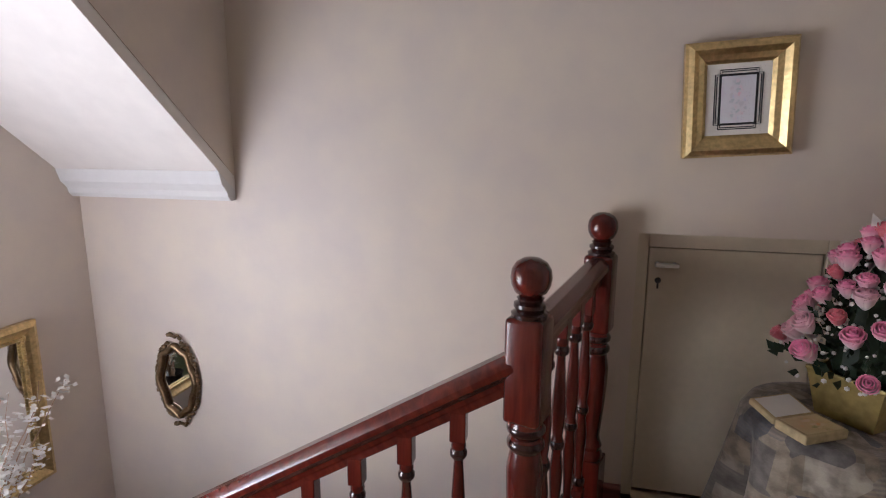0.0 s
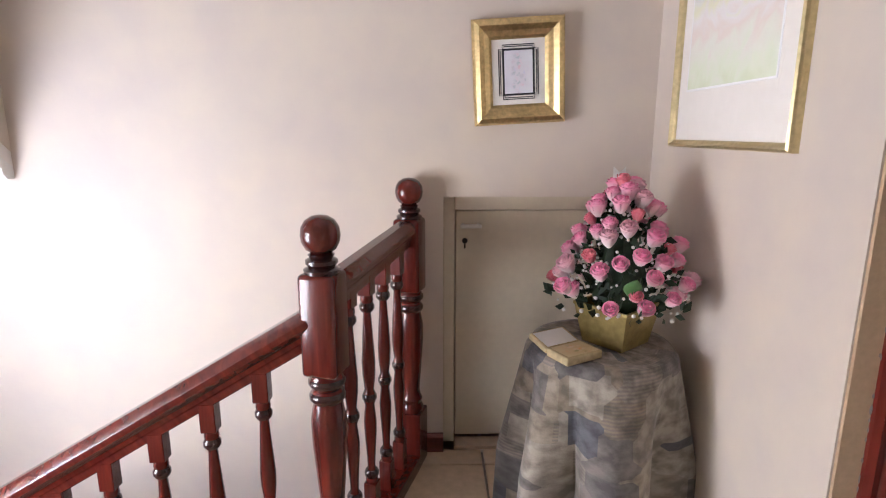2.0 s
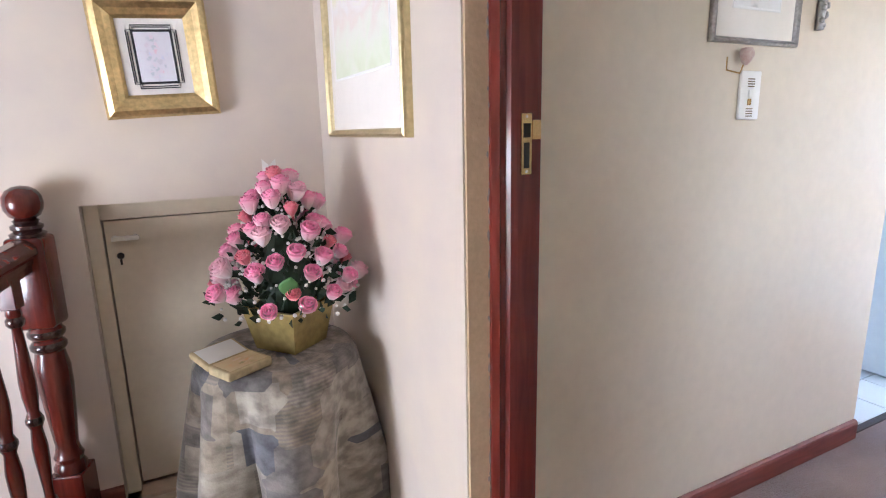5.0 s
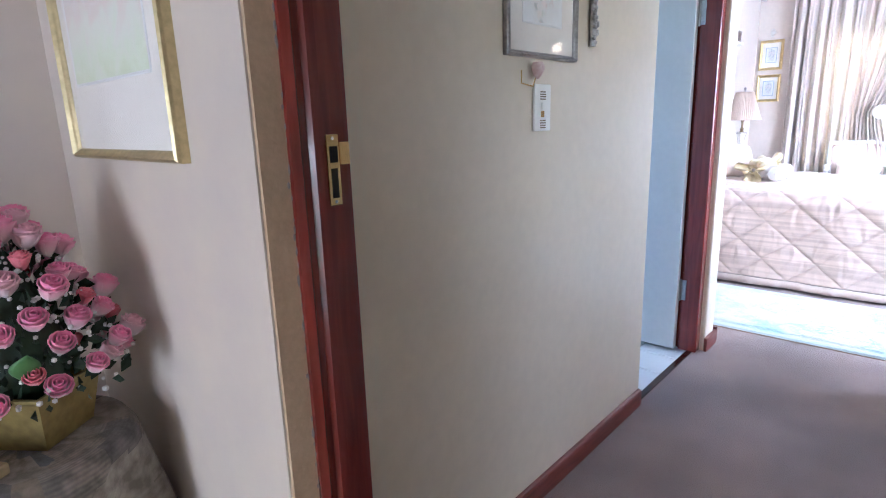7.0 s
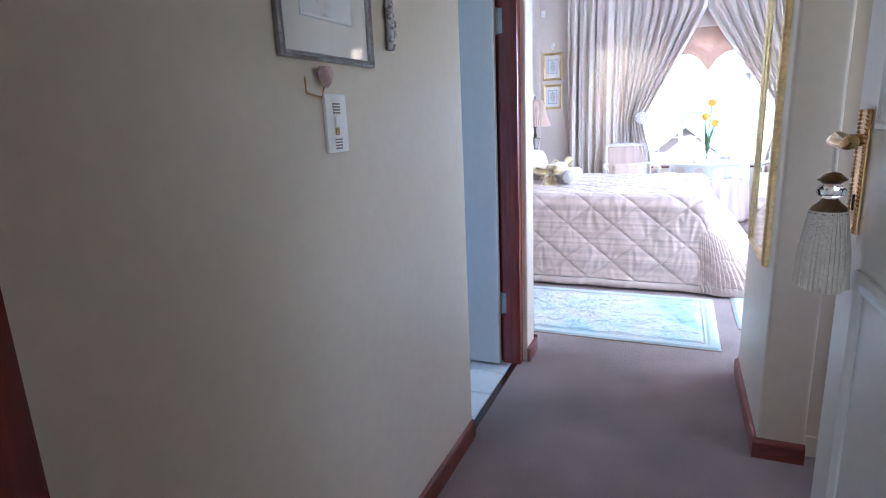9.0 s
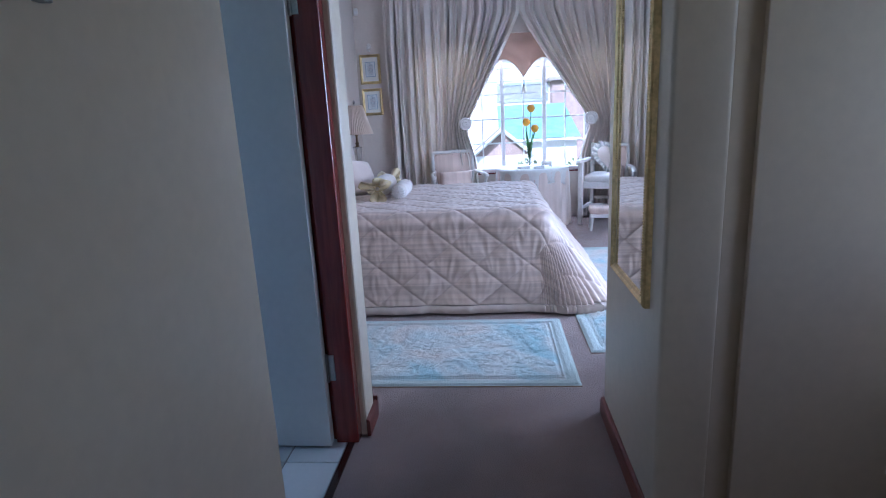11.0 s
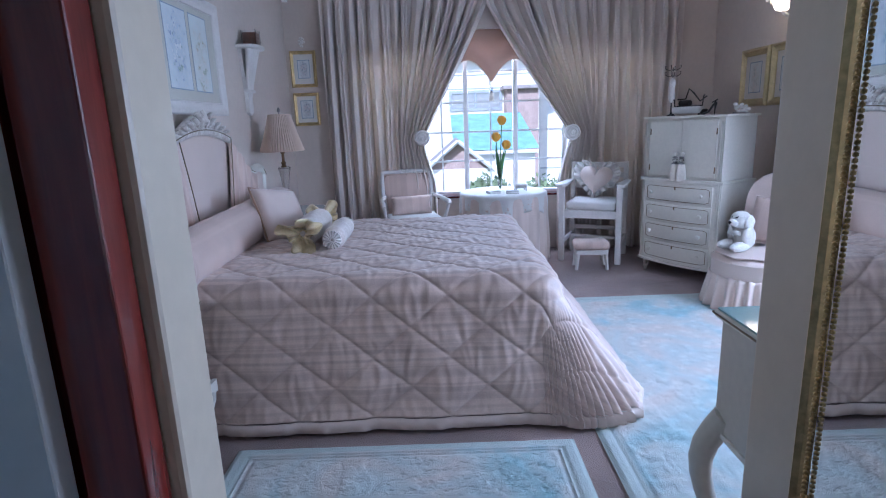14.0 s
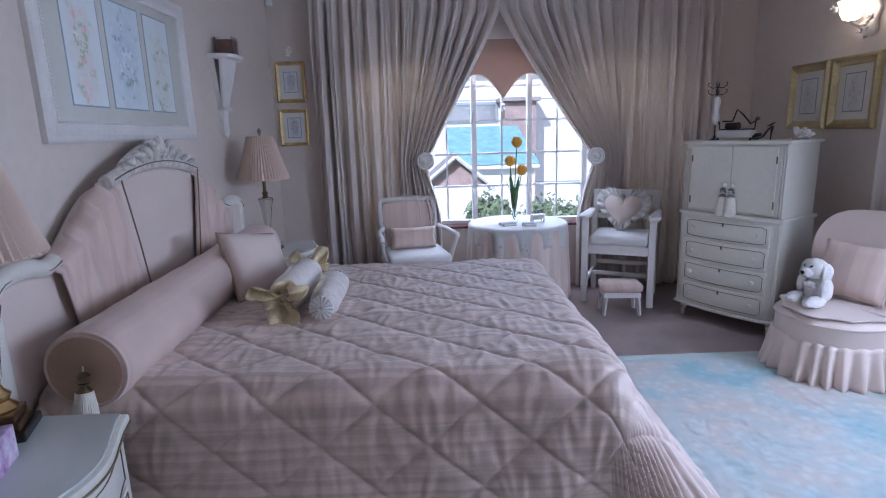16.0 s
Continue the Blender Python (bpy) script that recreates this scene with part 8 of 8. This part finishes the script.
# stair window, out of sight
w3 = tagged(new("window_3"), "white stair window giving daylight to the flight", "window", kind="structure")
part("window_frame", boxes((-2.24, 0.0, -0.05, -2.19, 0.05, 1.15), (-2.24, 1.05, -0.05, -2.19, 1.1, 1.15), (-2.24, 0.05, -0.05, -2.19, 1.05, 0.0), (-2.24, 0.05, 1.10, -2.19, 1.05, 1.15)), M_WHITE, w3)
g = part("pane", boxes((-2.222, 0.05, 0.0, -2.218, 1.05, 1.10)), M_WINGLASS, w3)
g.visible_shadow = False

# ---- outside the bedroom window ----
structure("ground", boxes((-300, -300, -3.3, 300, 300, -3.05)), M_GRASS, "lawn reaching away from the house", "ground")


def brick_house(at, w, d, h, roof_h, label, name="house"):
    t = thing(name, at, label, "house", "houses outside the window")
    part("wall", boxes((0, -w / 2, 0, d, w / 2, h)), M_EXTPAINT, t)
    part("gable", extrude_outline([(-w / 2, h), (w / 2, h), (0, h + roof_h)], d, "x"), M_BRICKOUT, t)
    for s in (-1, 1):
        n = Vector((0, s * roof_h, w / 2)).normalized()
        bm = bmesh.new()
        e, r = (s * (w / 2 + 0.1), h - roof_h * 0.2 / w), (0, h + roof_h)
        v1 = [bm.verts.new((x, y, z + k)) for k in (0.01, 0.06) for x, y, z in ((-0.15, e[0], e[1]), (d + 0.15, e[0], e[1]), (d + 0.15, r[0], r[1]), (-0.15, r[0], r[1]))]
        bm.faces.new(v1[:4])
        bm.faces.new(v1[4:][::-1])
        for k in range(4):
            j = (k + 1) % 4
            bm.faces.new((v1[k], v1[k + 4], v1[j + 4], v1[j]))
        bmesh.ops.recalc_face_normals(bm, faces=bm.faces[:])
        rf = part("roof", bm, M_ROOFTILE, t)
        part("barge_board", tube([(-0.17, e[0], e[1] + 0.02), (-0.17, r[0], r[1] + 0.02)], 0.04, 4), M_EXTPAINT, rf)
    return t


brick_house(pose(14.0, 0.42, -3.05), 1.36, 1.6, 3.32, 0.56, "white-walled outbuilding with a face-brick gable and tiled roof")

# white house across the garden, with a face-brick bay and a wide window
wh = thing("house", pose(24.0, 0, -3.05), "white painted house with a face-brick bay across the garden", "house", "houses outside the window")
part("wall", boxes((0, -9.0, 0, 7.0, 9.0, 6.6)), M_EXTPAINT, wh)
part("roof", boxes((-0.5, -9.4, 6.6, 7.4, 9.4, 6.9), bevel=0.05), M_EXTPAINT, wh)
part("brick_bay", boxes((-0.9, -2.9, 0, 0.0, -1.7, 5.4)), M_BRICKOUT, wh)
part("bay_roof", boxes((-1.1, -3.05, 5.4, 0.0, -1.55, 5.4 + 0.14), bevel=0.02), M_ROOFTILE, wh)
for y0, y1, z0, z1 in ((-1.62, 0.4, 4.70, 5.45), (-6.6, -5.0, 3.9, 5.1)):
    wd = part("window", boxes((-0.05, y0, z1 - 0.1, 0.0, y1, z1), (-0.05, y0, z0, 0.0, y1, z0 + 0.1), (-0.05, y0, z0 + 0.1, 0.0, y0 + 0.1, z1 - 0.1), (-0.05, y1 - 0.1, z0 + 0.1, 0.0, y1, z1 - 0.1),
                              (-0.05, (y0 + y1) / 2 - 0.05, z0 + 0.1, 0.0, (y0 + y1) / 2 + 0.05, z1 - 0.1)), M_GREYFRAME, wh)
    part("pane", boxes((-0.02, y0 + 0.1, z0 + 0.1, -0.004, y1 - 0.1, z1 - 0.1)), M_WINGLASS, wd)
for z in (1.2, 2.4, 5.5, 6.0):
    part("board", boxes((-0.02, -8.9, z, 0.0, 8.9, z + 0.04)), M_GREYFRAME, wh)

tr = thing("turquoise_roofed_shed", pose(16.5, 0, -3.05), "white garden building with turquoise roof sheeting", "shed", "houses outside the window")
TY0, TY1, TZ0, TZ1, TD = -1.75, 0.45, 3.55, 4.5, 3.5
part("wall", boxes((0.1, TY0 + 0.1, 0, TD - 0.1, TY1 - 0.1, TZ0 - 0.05)), M_EXTPAINT, tr)
n = 9
for i in range(n):
    f0, f1 = i / n, (i + 1) / n + 0.01
    bm = boxes((TD * f0, TY0, 0, TD * f1, TY1, 0.02), bevel=0.004, seg=1)
    for v in bm.verts:
        v.co.z += TZ0 + (TZ1 - TZ0) * v.co.x / TD + 0.02 * (n - i) / n
    part("roof_sheet", bm, M_TEAL, tr)
part("gutter", boxes((-0.1, TY0, TZ0 - 0.09, 0.0, TY1, TZ0 + 0.0), bevel=0.02), M_EXTPAINT, tr)

rng = random.Random(40)
for k, (x, y, r, h) in enumerate(((11.5, -0.95, 0.55, 3.38), (11.6, 0.0, 0.42, 3.42), (11.9, -1.6, 0.6, 3.3))):
    bs = thing("shrub", pose(x, y, -3.05), "leafy green garden shrub in full sun", "shrub", "garden shrubs")
    part("trunk", tube([(0, 0, 0), (0.05, 0, 0.5), (0, 0.05, h * 0.8)], [0.06, 0.05, 0.03], 8), M_TANCLOTH, bs)
    lf2 = bmesh.new()
    for i in range(1400):
        d = Vector((rng.gauss(0, 1), rng.gauss(0, 1), rng.gauss(0, 1))).normalized()
        rr = r * (0.62 + 0.38 * rng.random()) * (1 + 0.22 * math.sin(d.x * 5 + k) * math.cos(d.y * 4))
        c = Vector((d.x * rr, d.y * rr, h - r + d.z * rr * 0.95))
        e1 = Vector((rng.gauss(0, 1), rng.gauss(0, 1), rng.gauss(0, 1))).normalized()
        e2 = e1.cross(d).normalized()
        q = rng.uniform(0.03, 0.07)
        lf2.faces.new([lf2.verts.new(c - e1 * q), lf2.verts.new(c + e2 * q * 0.5), lf2.verts.new(c + e1 * q), lf2.verts.new(c - e2 * q * 0.5)])
    tagged(part("crown", lf2, M_SHRUB, bs, "small green leaves"), kind="stuff")

# ---- floor tiles ----
TS = 0.33
tile_me = boxes((-TS / 2 + 0.004, -TS / 2 + 0.004, -0.011, TS / 2 - 0.004, TS / 2 - 0.004, 0.0), bevel=0.003, seg=1)
landing = tagged(new("floor_landing"), "sand-coloured ceramic tile floor of the landing", "floor", kind="structure")
proto = None
for i in range(-8, 3):
    for j in range(0, 10):
        cx, cy = 0.10 + TS * (i + 0.5), 1.962 - TS * (j - 0.5)
        if cx - TS / 2 > 0.64 or cx + TS / 2 < -2.1 or cy + TS / 2 < -0.9:
            continue
        if cx - TS / 2 < -0.26 and cy + TS / 2 > 0.46:
            continue
        if proto is None:
            proto = part("tile", tile_me, M_TILE, landing, at=pose(cx, cy, 0))
        else:
            again(proto, pose(cx, cy, 0), landing)
edge_t = boxes((-0.25, 0.46, -0.011, -0.232, 1.38, 0.0), bevel=0.002, seg=1)
part("nosing", edge_t, M_TILE, landing)
bathf = tagged(new("floor_bath"), "white glazed tile floor of the bathroom", "floor", kind="structure")
BT = 0.20
b_me = boxes((-BT / 2 + 0.003, -BT / 2 + 0.003, -0.006, BT / 2 - 0.003, BT / 2 - 0.003, 0.002), bevel=0.0015, seg=1)
proto = None
for i in range(10):
    for j in range(10):
        cx, cy = 2.985 - BT * (i + 0.5), 1.241 + BT * (j + 0.5)
        if proto is None:
            proto = part("tile", b_me, M_BATHTILE, bathf, at=pose(cx, cy, 0))
        else:
            again(proto, pose(cx, cy, 0), bathf)

# invented window round the hall's fill lamp, hidden behind the open door
w4 = tagged(new("window_4"), "unseen white window added to carry the hall's fill light", "window", kind="structure")
part("window_frame", boxes((1.6, -0.86, 0.85, 1.64, -0.80, 1.85), (2.36, -0.86, 0.85, 2.4, -0.80, 1.85), (1.64, -0.86, 0.85, 2.36, -0.80, 0.89), (1.64, -0.86, 1.81, 2.36, -0.80, 1.85)), M_WHITE, w4)
g = part("pane", boxes((1.64, -0.826, 0.89, 2.36, -0.822, 1.81)), M_WINGLASS, w4)
g.visible_shadow = False
